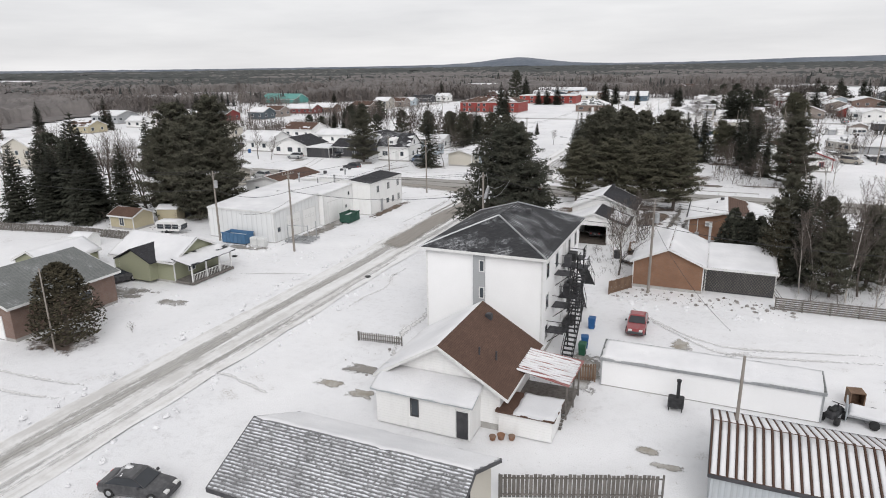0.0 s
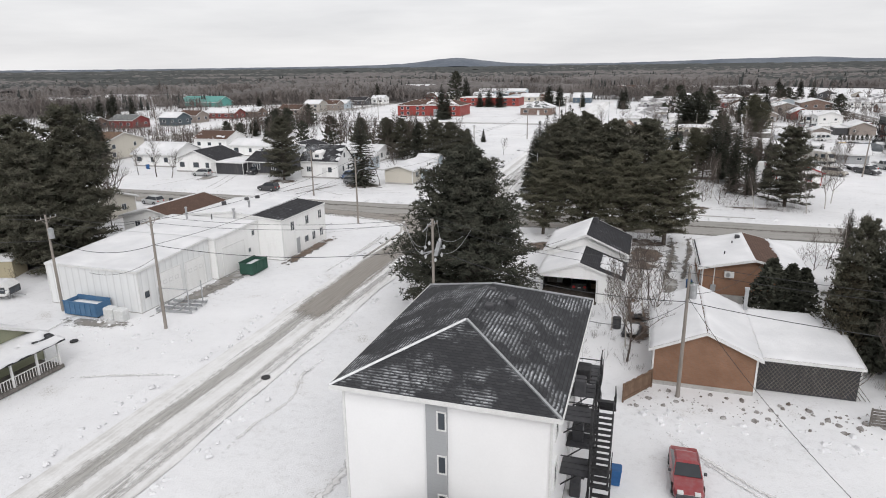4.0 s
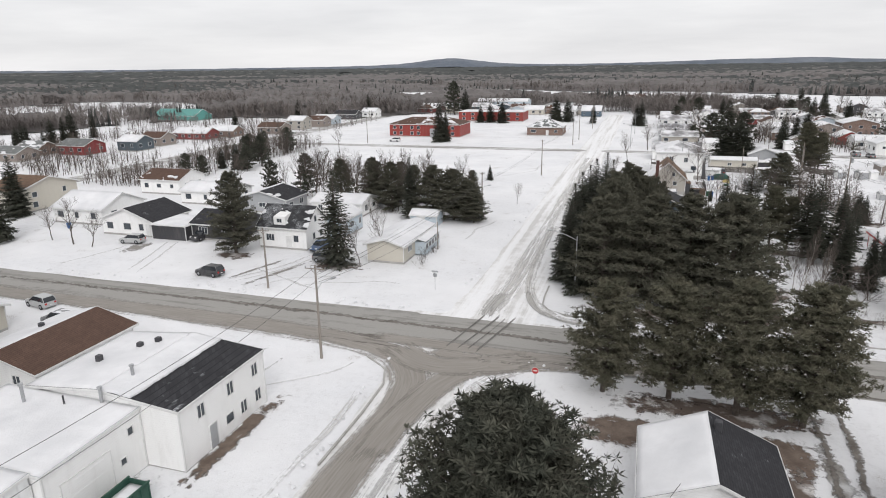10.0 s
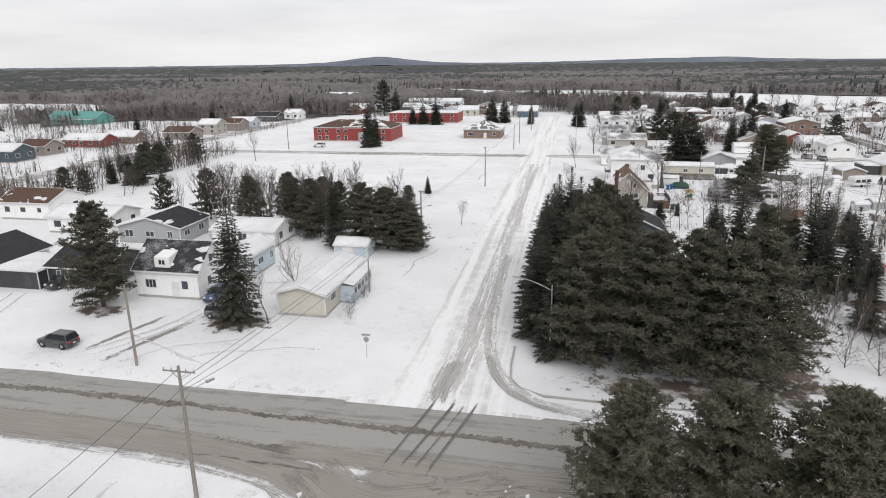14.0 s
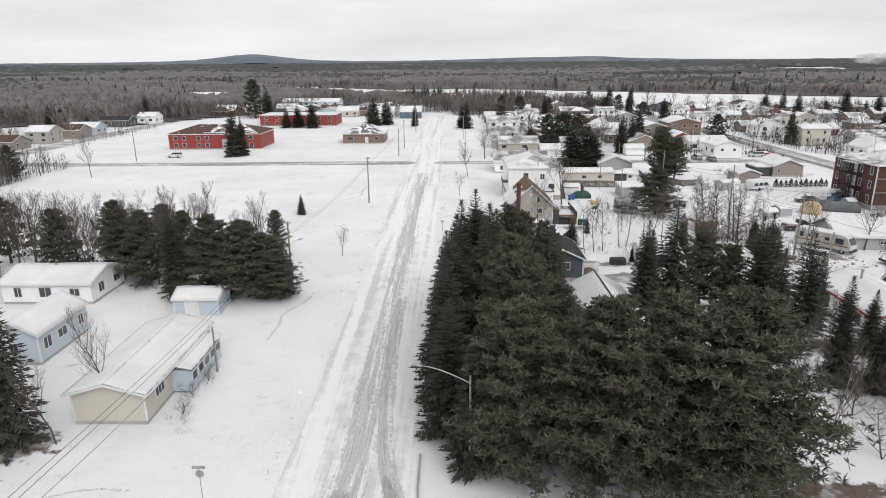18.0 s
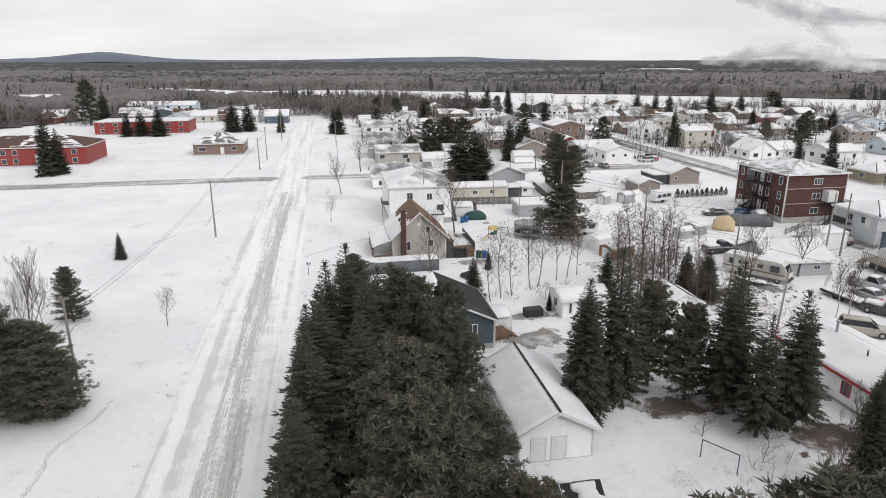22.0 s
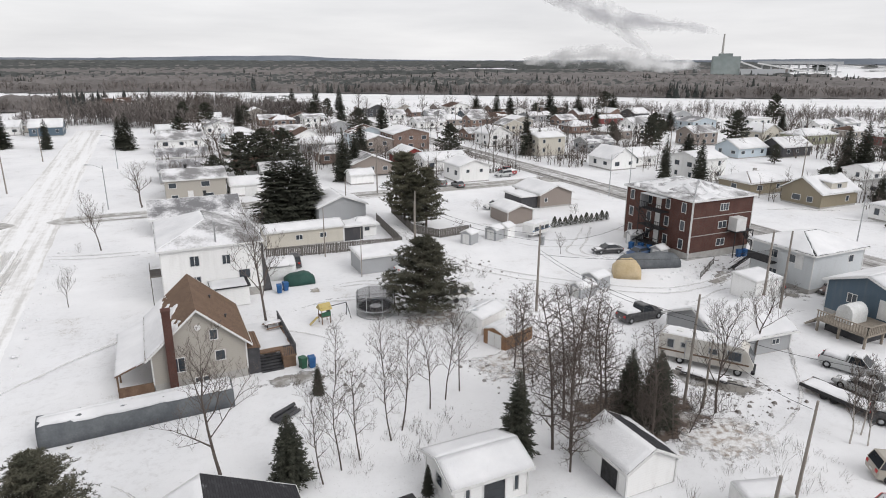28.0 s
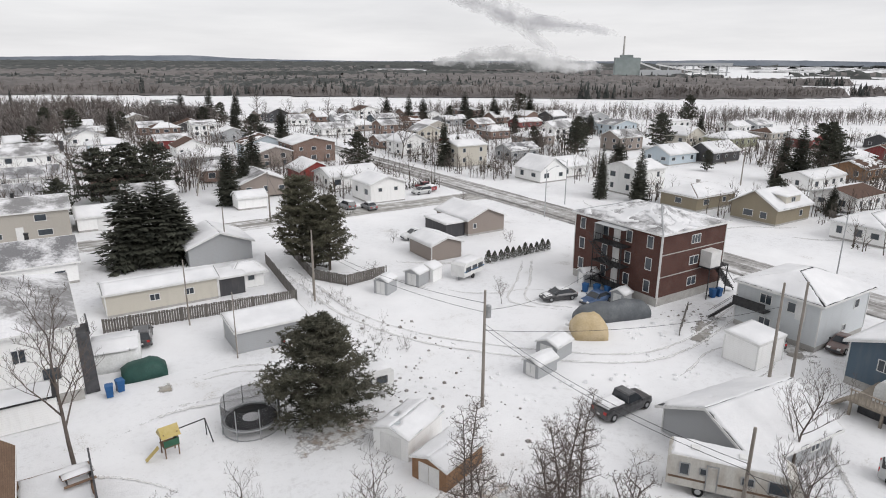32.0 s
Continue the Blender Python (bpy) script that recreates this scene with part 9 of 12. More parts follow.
    for k, x, y, h, w in (("bare", -14.8, 197.5, 10.0, 1.05), ("bare", -7.1, 222.8, 12.0, 1.05), ("bare", 24.2, 189.0, 10.0, 0.85), ("birch", 30.2, 181.4, 7.2, 1.2), ("birch", 31.2, 180.6, 6.6, 1.1), ("birch", 32.2, 181.8, 6.8, 1.1), ("bare", 36.0, 195.0, 8.0, 1.0), ("bare", -27.5, 238.0, 4.6, 0.9), ("bare", -25.0, 262.0, 8.2, 1.0), ("bare", -19.0, 291.2, 8.6, 1.35), ("bush", -28.0, 262.0, 1.6, 1.2),
                          ("birch", 13.7, 73.0, 11.0, 0.9), ("birch", 9.6, 74.2, 9.0, 0.9), ("birch", 16.2, 72.0, 7.0, 0.9), ("birch", -9.6, 76.8, 9.0, 0.9), ("birch", -7.4, 79.0, 8.5, 1.0), ("birch", -9.0, 86.5, 8.0, 1.0), ("bare", -7.8, 89.5, 6.5, 1.0), ("bush", -7.2, 84.0, 3.2, 1.1), ("bush", -8.6, 92.0, 3.0, 1.1), ("birch", -11.0, 80.2, 8.0, 0.9), ("birch", -8.2, 83.5, 8.0, 0.9), ("bare", -9.4, 73.8, 7.5, 1.0), ("birch", 6.2, 153.0, 9, 0.9), ("birch", 2.0, 150.5, 8.5, 0.9), ("birch", 0.0, 148.0, 7.5, 0.9), ("birch", 8.6, 136.8, 7.5, 0.9), ("birch", 16.5, 137.0, 8, 1.0),
                          ("bare", -117.5, 141.6, 8.0, 1.1), ("bare", -112.8, 141.0, 6.2, 1.1), ("bare", -124.0, 143.0, 6.0, 1.1), ("bare", -97.5, 108.0, 9.5, 1.0), ("bush", -84.0, 114.0, 2.4, 1.3), ("bare", -59.5, 148.0, 9.0, 0.7), ("bare", -57.0, 186.0, 10.5, 0.7), ("birch", -66.0, 190.0, 11.5, 0.8), ("birch", -80.0, 181.0, 11.5, 0.8), ("birch", -63.5, 183.0, 11.0, 0.7), ("bare", -90.0, 186.0, 11.5, 1.0), ("bare", -46.5, 193.0, 4.5, 1.0), ("bare", -124.5, 263.0, 10.5, 0.7),
                          ("bare", 104.0, 330.0, 9.0, 1.0), ("bare", 86.0, 300.0, 4.5, 1.2), ("bare", 38.6, 232.0, 3.0, 1.2), ("bush", 40.0, 262.0, 2.6, 1.3), ("bush", 30.0, 249.0, 2.8, 1.4), ("bush", 56.5, 252.5, 2.6, 1.4), ("bare", 63.0, 276.0, 3.5, 1.2), ("bare", 120.0, 276.0, 5.0, 1.0), ("bare", 138.0, 300.0, 9.0, 1.0), ("bush", 9.5, 104.5, 3.0, 1.0), ("bush", 2.0, 106.5, 2.6, 1.0), ("bush", -13.5, 137.0, 1.6, 1.0),
                          ("bush", -53.2, 150.0, 2.4, 1.4), ("bush", -53.0, 153.0, 2.2, 1.5), ("bush", -53.0, 147.0, 2.0, 1.4), ("bush", -50.5, 40.0, 1.3, 1.1), ("birch", -86, 92, 13, 0.8), ("bare", -92, 88, 12, 0.8), ("bush", 7.0, 176.5, 2.6, 1.0), ("bush", 1.0, 162.0, 3.0, 1.1), ("bush", 3.5, 158.0, 2.6, 1.1)):
        tree(k, x, y, h, w)
    r = random.Random(5)
    # thickets: the wood behind the gardens, the roadside copse and the town's gardens
    for _ in range(32):
        tree(r.choice(("birch", "sapling", "bare")), r.uniform(-98, -58), r.uniform(179, 195), r.uniform(8, 12), 0.9)
    for _ in range(52):
        y = r.uniform(196, 285)
        tree(r.choice(("birch", "bare", "bush", "pine", "spruce", "bare")), r.uniform(-168, -150) + (285 - y) * 0.28, y, r.uniform(3, 9.5), 1.1)
    for _ in range(32):
        tree(r.choice(("bush", "bush", "bare")), r.uniform(10, 24), r.uniform(187, 204), r.uniform(2, 5.5), 1.0)
    for _ in range(86):
        x, y = r.uniform(-10, 235), r.uniform(300, 490)
        if road_gap(x, y) > 2:
            tree(r.choice(("bare", "birch", "bare", "pine", "bare", "spruce")), x, y, r.uniform(6, 12), r.uniform(1.0, 1.6))
    for _ in range(30):
        x, y = r.uniform(110, 240), r.uniform(225, 300)
        if road_gap(x, y) > 2:
            tree(r.choice(("bare", "pine", "spruce", "bush")), x, y, r.uniform(4, 10), r.uniform(1.0, 1.6))
    for _ in range(14):
        tree(r.choice(("sapling", "bare", "birch")), r.uniform(-34, 40), r.uniform(470, 580), r.uniform(8, 13), 1.2)
    for _ in range(24):
        tree(r.choice(("sapling", "bare", "spruce")), r.uniform(-250, -183), r.uniform(300, 470), r.uniform(7, 12), 1.1)
    for _ in range(22):
        tree(r.choice(("bare", "birch", "spruce", "spruce")), r.uniform(-262, -235), r.uniform(100, 300), r.uniform(8, 14), 1.0)


plant()


def garden(x, y):
    """Yards of the town that hold scrub and garden trees."""
    inside = (-15 < x < 262 and 296 < y < 505) or (100 < x < 262 and 185 < y < 300) or (-262 < x < -166 and 130 < y < 395) or (-169 < x < -140 and 190 < y < 300) or (-165 < x < -58 and 440 < y < 500)
    bank = np.interp(x, [10, 193, 300, 430], [605, 500, 395, 330])
    if 62 < x < 430 and bank - 34 < y < bank - 4:
        return noise.noise(Vector((x * 0.02, y * 0.02, 4.5))) > -0.1
    if not inside or road_gap(x, y) < 2 or noise.noise(Vector((x * 0.03, y * 0.03, 1.5))) < -0.12:
        return False
    return not any(x0 - 1.5 < x < x1 + 1.5 and y0 - 1.5 < y < y1 + 1.5 for x0, y0, x1, y1 in FOOTPRINTS)


far_trees(6600, 90, 560, "garden_scrub", "leafless grey-brown scrub and small trees among far houses", BARE, False, 21, 3, 9.5, garden, 16, 0.027, False, (0.1, 1.3))
far_trees(1500, 260, 620, "river_bank_scrub", "leafless scrub along the snowy river bank", FAR_BARE, False, 52, 4, 10, lambda x, y: 130 < x < 470 and -62 < y - np.interp(x, [10, 193, 300, 430], [605, 500, 395, 330]) < 8 and noise.noise(Vector((x * 0.02, y * 0.02, 6.2))) > -0.15, 18, 0.03, False, (0.3, 1.5))
WEEDS = ((12, 27, 178, 206), (-14, -6.5, 72, 90), (18.5, 23.5, 224, 256), (-100, -58, 177, 194), (-1, 9, 147, 158), (-9, 4, 193, 200), (-54, -52, 145, 156), (8, 20, 70, 80), (4, 17, 136, 141))


def weedy(x, y):
    return any(a < x < b and c < y < d for a, b, c, d in WEEDS) and noise.noise(Vector((x * 0.25, y * 0.25, 7.5))) > -0.2 and not any(x0 < x < x1 and y0 < y < y1 for x0, y0, x1, y1 in FOOTPRINTS)


def undergrowth():
    """Dry stalks and twiggy scrub in the untended corners."""
    r = random.Random(77)
    bl = Build()
    for a, b, c, d in WEEDS:
        for _ in range(int((b - a) * (d - c) * 1.0) + 14):
            x, y = r.uniform(a, b), r.uniform(c, d)
            if not weedy(x, y):
                continue
            z = ground_height(x, y) - 0.05
            h = r.uniform(0.3, 1.1) if r.random() < 0.8 else r.uniform(1.1, 2.2)
            for _k in range(7):
                o = r.uniform(0, 6.28319)
                dd = Vector((math.cos(o) * 0.5, math.sin(o) * 0.5, r.uniform(0.6, 1.5))).normalized()
                L = h * r.uniform(0.5, 1.1)
                p = Vector((x + r.gauss(0, 0.12), y + r.gauss(0, 0.12), z))
                kite(bl, p, dd, Vector((-math.sin(o), math.cos(o), 0)), L, 0.006 + 0.004 * h)
                q = p + dd * L * 0.55
                kite(bl, q, (dd + Vector((r.gauss(0, 0.6), r.gauss(0, 0.6), 0.2))).normalized(), Vector((math.cos(o), math.sin(o), 0)), L * 0.5, 0.006)
    tagged(new("undergrowth", bl.mesh("undergrowth", BARE)), "dry brown stalks and twiggy scrub in snow", "scrub", kind="stuff")


undergrowth()


def shrubbery():
    """Dense dark hedging and small evergreens too many to count in the far gardens."""
    r = random.Random(63)
    bl = Build()
    made = 0
    while made < 420:
        x, y = r.uniform(-26, 300), r.uniform(190, 500)
        if not garden(x, y):
            continue
        made += 1
        z, h, w = ground_height(x, y) - 0.1, r.uniform(0.9, 2.8), r.uniform(0.5, 1.3)
        for _ in range(26):
            a, f = r.uniform(0, 6.28319), r.random()
            p = Vector((x + w * (1 - 0.6 * f) * math.cos(a) * r.random(), y + w * (1 - 0.6 * f) * math.sin(a) * r.random(), z + h * f * 0.85))
            d = Vector((math.cos(a), math.sin(a), r.uniform(0.1, 1.4))).normalized()
            kite(bl, p, d, d.orthogonal().normalized(), h * 0.3, h * 0.07 + 0.04)
    tagged(new("garden_shrubs", bl.mesh("garden_shrubs", CEDAR)), "dark shrubs and hedges in snowy gardens", "shrubs", kind="stuff")


shrubbery()


def clods():
    """Lumps of earth and ice thrown up along the back lane."""
    r = random.Random(31)
    bl = Build()
    for a, b, c, d, n in ((16, 27, 206, 236, 150), (8, 22, 196, 206, 90), (-28, -8, 40, 46, 60), (-6, -1, 203, 211, 40), (52, 60, 215, 220, 60), (-9, 9, 66.4, 69.9, 190), (24, 33, 186, 192, 120), (-96, -80, 69, 76, 80)):
        for _ in range(n):
            x, y = r.uniform(a, b), r.uniform(c, d)
            s = 0.05 + 0.22 * r.random() ** 3
            z = ground_height(x, y)
            ring = [(x + s * r.uniform(0.6, 1.3) * math.cos(k * 1.2566), y + s * r.uniform(0.6, 1.3) * math.sin(k * 1.2566), z) for k in range(5)]
            up = [(x + (p[0] - x) * 0.6, y + (p[1] - y) * 0.6, z + s * r.uniform(0.4, 0.8)) for p in ring]
            bl.loft([ring, up])
    tagged(new("earth_clods", bl.mesh("earth_clods", PUDDLE_EARTH)), "dark clods of earth strewn on snow", "rubble", kind="stuff")


clods()


def snow_lumps():
    """Ploughed lumps of snow thrown up along the streets and drives."""
    r = random.Random(18)
    bl = Build()

    def lump(x, y, s):
        z = ground_height(x, y) - 0.03
        n = 6
        o = r.uniform(0, 6)
        ring = [(x + s * r.uniform(0.6, 1.3) * math.cos(o + k * 6.28319 / n), y + s * r.uniform(0.6, 1.3) * math.sin(o + k * 6.28319 / n), z) for k in range(n)]
        up_ = [(x + (p[0] - x) * 0.55, y + (p[1] - y) * 0.55, z + s * r.uniform(0.35, 0.8)) for p in ring]
        bl.loft([ring, up_])
    for ax, u, lo, hi, n in (("x", -44.6, 0, 114, 260), ("x", -35.4, 0, 112, 260), ("y", 128.3, -110, -45, 110), ("y", 128.2, -28, 30, 90), ("y", 117.0, -32, 30, 90), ("x", -43.2, 132, 270, 150), ("x", -31.2, 178, 270, 100), ("x", 72.0, 190, 280, 80)):
        for _ in range(n):
            w, d = r.uniform(lo, hi), r.gauss(0, 0.55)
            x, y = (u + d, w) if ax == "x" else (w, u + d)
            lump(x, y, 0.06 + 0.26 * r.random() ** 2.5)
    for x0, y0, x1, y1, n in ((44, 214, 58, 219, 120), (40, 219, 44, 224, 50), (-62, 64, -48, 70, 70), (30, 208, 46, 214, 60), (-14, 63.5, 10, 66.5, 120), (-70, 44, -52, 50, 70), (20, 205, 28, 230, 60)):
        for _ in range(n):
            lump(r.uniform(x0, x1), r.uniform(y0, y1), 0.06 + 0.3 * r.random() ** 2.5)
    tagged(new("snow_lumps", bl.mesh("snow_lumps", ROOF_SNOW)), "ploughed lumps of snow along the street", "snow", kind="stuff")


snow_lumps()
for px, py, rx, ry in ((-85.2, 143.0, 4.6, 2.4), (-65.5, 142.0, 5.5, 3.0), (-54.8, 36.0, 4.2, 3.2), (-14.0, 134.4, 14.0, 2.6), (-2.0, 136.6, 6.0, 1.8), (-14, 112, 10, 2.4), (-25.5, 80.5, 4.5, 4.0), (2.0, 166.5, 6.5, 2.6), (10.5, 160.0, 4.0, 3.0), (-20, 146, 9, 9), (17, 189, 3.5, 3.0), (-8.6, 101.5, 2.6, 4.0), (9.0, 138.5, 6.0, 1.2), (19.5, 190.5, 5.0, 4.0)):
    patch("needle_bed", px, py, rx, ry, NEEDLES, "brown needle litter under the trees", seed=px, lift=0.05)
for px, py, rx, ry, rz in ((-6.5, 182.0, 5.0, 2.6, 12), (-5.0, 188.3, 4.5, 1.5, 5), (4.5, 184.6, 2.6, 1.2, 0), (-3.5, 177.8, 3.0, 1.4, 10), (-7.0, 209.6, 3.6, 1.6, 0), (-63, 47.5, 7.0, 2.2, 10), (-53.2, 47.5, 2.4, 1.2, 0), (-55.4, 80.5, 1.8, 9.0, 0), (-60.0, 68.0, 4.5, 1.5, 10), (-52.0, 95.5, 0.9, 7.5, 0), (-5.0, 104.5, 1.1, 5.5, 0), (-7.6, 104.0, 0.5, 5.0, 0), (-5.5, 95.0, 1.1, 4.5, 0),
                           (-72.5, 137.0, 0.6, 8.0, -18), (-77.0, 137.0, 0.5, 7.0, -18), (-104.5, 143.0, 2.0, 4.0, 0), (28.5, 192.5, 5.5, 2.0, -50), (56.0, 207.5, 2.0, 4.5, 0), (52.5, 214.0, 5.0, 1.2, 30), (38.5, 186.5, 4.5, 1.6, -40), (-25.0, 41.5, 3.0, 1.0, 0), (-8.5, 47.5, 2.0, 5.0, 0)):
    patch("wet_gravel", px, py, rx, ry, GRAVEL, "wet gravel showing through thin snow", rz, px + py, 0.045)
for px, py, rx, ry in ((-23.6, 37.8, 1.4, 0.8), (-27.0, 38.4, 1.6, 0.7), (-1.4, 56.0, 1.1, 1.5), (-2.2, 38.2, 1.0, 0.6), (0.5, 231.5, 0.8, 1.1), (-1.0, 36.9, 1.3, 0.5)):
    patch("thawed_patch", px, py, rx, ry, PUDDLE, "thawed patch of bare earth in the snow", 0, px, 0.045)
for pts in (((-5.0, 117.0), (-4.9, 109.3), (-5.5, 101.0), (-6.0, 96.0)), ((-2.7, 117.0), (-2.7, 110.0), (-3.6, 101.6), (-4.2, 95.0))):
    ribbon("driveway_track", list(pts), 0.95, DIRT, "wet dark wheel track on the driveway", 0.05, 0.35)
patch("thawed_strip", -52.1, 96.5, 1.1, 8.5, LITTER, "thawed strip of earth along the workshop wall", seed=61, lift=0.05)
patch("thawed_strip", -55.6, 84.5, 1.6, 7.5, GRAVEL, "wet gravel before the workshop doors", seed=62, lift=0.05)
patch("needle_bed", -8.2, 106.6, 3.0, 3.4, LITTER, "dark brown litter under the pines", seed=63, lift=0.06)
patch("needle_bed", -20.0, 106.8, 6.0, 3.2, LITTER, "dark brown litter under the pines", seed=64, lift=0.06)
patch("needle_bed", -12.0, 111.8, 10.0, 2.6, NEEDLES, "brown needle litter under the pines", seed=65, lift=0.055)
patch("needle_bed", -8.6, 82.5, 1.6, 6.5, LITTER, "dark trampled litter beside the stacked boards", seed=66, lift=0.06)
wheel_lane("scuffed_bank", [(-45.6, 84), (-45.3, 92), (-44.9, 101), (-45.4, 109)], 1.3, SCUFFED, "scuffed snow along the street's bank", 0.05, 21)
patch("needle_bed", -19.0, 150.0, 10.5, 11.5, LITTER, "dark brown litter on the floor of the grove", seed=21, lift=0.06)
patch("needle_bed", -9.0, 142.6, 12.0, 8.5, LITTER, "dark brown litter on the floor of the grove", seed=24, lift=0.07)
patch("needle_bed", 17.0, 192.5, 6.5, 4.5, LITTER, "dark leaf litter under the scrub", seed=29, lift=0.06)
patch("needle_bed", 10.8, 217.4, 5.0, 3.2, SPARSE, "scattered brown needles on snow under the pine", seed=3, lift=0.05)
patch("needle_bed", 14.0, 204.0, 6.0, 4.0, SPARSE, "dead grass showing through thin snow", seed=8, lift=0.05)
patch("needle_bed", 22.0, 186.0, 5.0, 3.6, SPARSE, "dead grass and rubble showing through thin snow", seed=5, lift=0.05)

# ---- poles, cables and street furniture ----
def pole(x, y, h, arms=(), lamp=None, can=False, r0=0.16, label="weathered timber utility pole beside the street", lean=(0, 0)):
    root = thing("utility_pole", x, y, 0, label, "utility pole", dz=-0.1)
    part("shaft", Build().tube((0, 0, -0.3), (lean[0], lean[1], h), r0, r0 * 0.62, 10), POLE, root, smooth=False)
    for z, ang, w in arms:
        c, s = math.cos(radians(ang)), math.sin(radians(ang))
        b = Build()
        b.tube((-w * c, -w * s, z), (w * c, w * s, z), 0.06, 0.06, 4)
        b.tube((-w * 0.5 * c, -w * 0.5 * s, z), (0, 0, z - 0.6), 0.025, 0.025, 4)
        b.tube((w * 0.5 * c, w * 0.5 * s, z), (0, 0, z - 0.6), 0.025, 0.025, 4)
        part("crossarm", b, POLE, root)
        for f in (-0.95, -0.45, 0.45, 0.95):
            part("insulator", Build().tube((w * f * c, w * f * s, z + 0.05), (w * f * c, w * f * s, z + 0.24), 0.05, 0.035, 6), STEEL, root)
    if lamp:
        ang, reach, z = lamp
        c, s = math.cos(radians(ang)), math.sin(radians(ang))
        b = Build()
        pts = [(0, 0, z - 0.6), (0.35 * reach * c, 0.35 * reach * s, z + 0.1), (reach * c, reach * s, z + 0.3)]
        b.tube(pts[0], pts[1], 0.035, 0.035, 6).tube(pts[1], pts[2], 0.035, 0.03, 6)
        part("lamp_arm", b, STEEL, root)
        b = Build()
        b.tube((reach * c, reach * s, z + 0.3), ((reach + 0.6) * c, (reach + 0.6) * s, z + 0.3), 0.13, 0.09, 8)
        part("lamp_head", b, STEEL, root, "grey street lamp head")
    if can:
        part("transformer", Build().tube((0.35, 0, h - 2.4), (0.35, 0, h - 1.4), 0.26, 0.26, 12).tube((0.35, 0, h - 1.4), (0.35, 0, h - 1.3), 0.2, 0.1, 10), STEEL, root, "grey pole-mounted transformer")
    return root


def lamp_post(x, y, h, ang, reach=2.4, label="tall grey steel street lamp with a curved arm"):
    root = thing("street_lamp", x, y, 0, label, "street lamp", dz=-0.1)
    part("shaft", Build().tube((0, 0, -0.2), (0, 0, h - 0.3), 0.11, 0.07, 8), STEEL, root)
    c, s = math.cos(radians(ang)), math.sin(radians(ang))
    b = Build()
    p = (0, 0, h - 0.9)
    for k in range(1, 6):
        f = k / 5
        q = (reach * f * c, reach * f * s, h - 0.9 + 0.9 * math.sin(f * 1.5708))
        b.tube(p, q, 0.04, 0.04, 6)
        p = q
    part("arm", b, STEEL, root)
    part("lamp_head", Build().tube(p, (p[0] + 0.6 * c, p[1] + 0.6 * s, p[2] + 0.02), 0.14, 0.09, 8), STEEL, root)
    return root


def cable(p, q, sag=0.8, r=0.018, name="overhead_cable"):
    """A cable hanging between two points above the ground."""
    b = Build()
    n = 14
    pts = []
    for k in range(n + 1):
        f = k / n
        v = Vector(p).lerp(Vector(q), f)
        v.z -= 4 * sag * f * (1 - f)
        pts.append(v)
    along = (pts[-1] - pts[0]).normalized()
    side = along.cross(Vector((0, 0, 1))).normalized()
    b.loft([[v + side * r, v + Vector((0, 0, r)), v - side * r, v - Vector((0, 0, r))] for v in pts])
    ob = new(name, b.mesh(name, WIRE))
    return tagged(ob, "black overhead cable strung between poles", "cable", "overhead cables")


def up(x, y, h):
    return (x, y, g(x, y) + h)


LINE = [(-112, 66, 10), (-66.2, 69.6, 10.2), (-52.4, 68.8, 11.0), (-25.8, 71.8, 11.8), (-5.5, 68.8, 10.2), (26.0, 67.5, 10.0), (70, 66, 10)]
pole(-112, 66, 10.2, [(9.9, 90, 1.1)])
pole(-66.2, 69.6, 10.4, [(10.0, 90, 1.2)], can=True)
pole(-52.4, 68.8, 11.2, [(10.8, 90, 1.2)], label="timber utility pole before the white workshop")
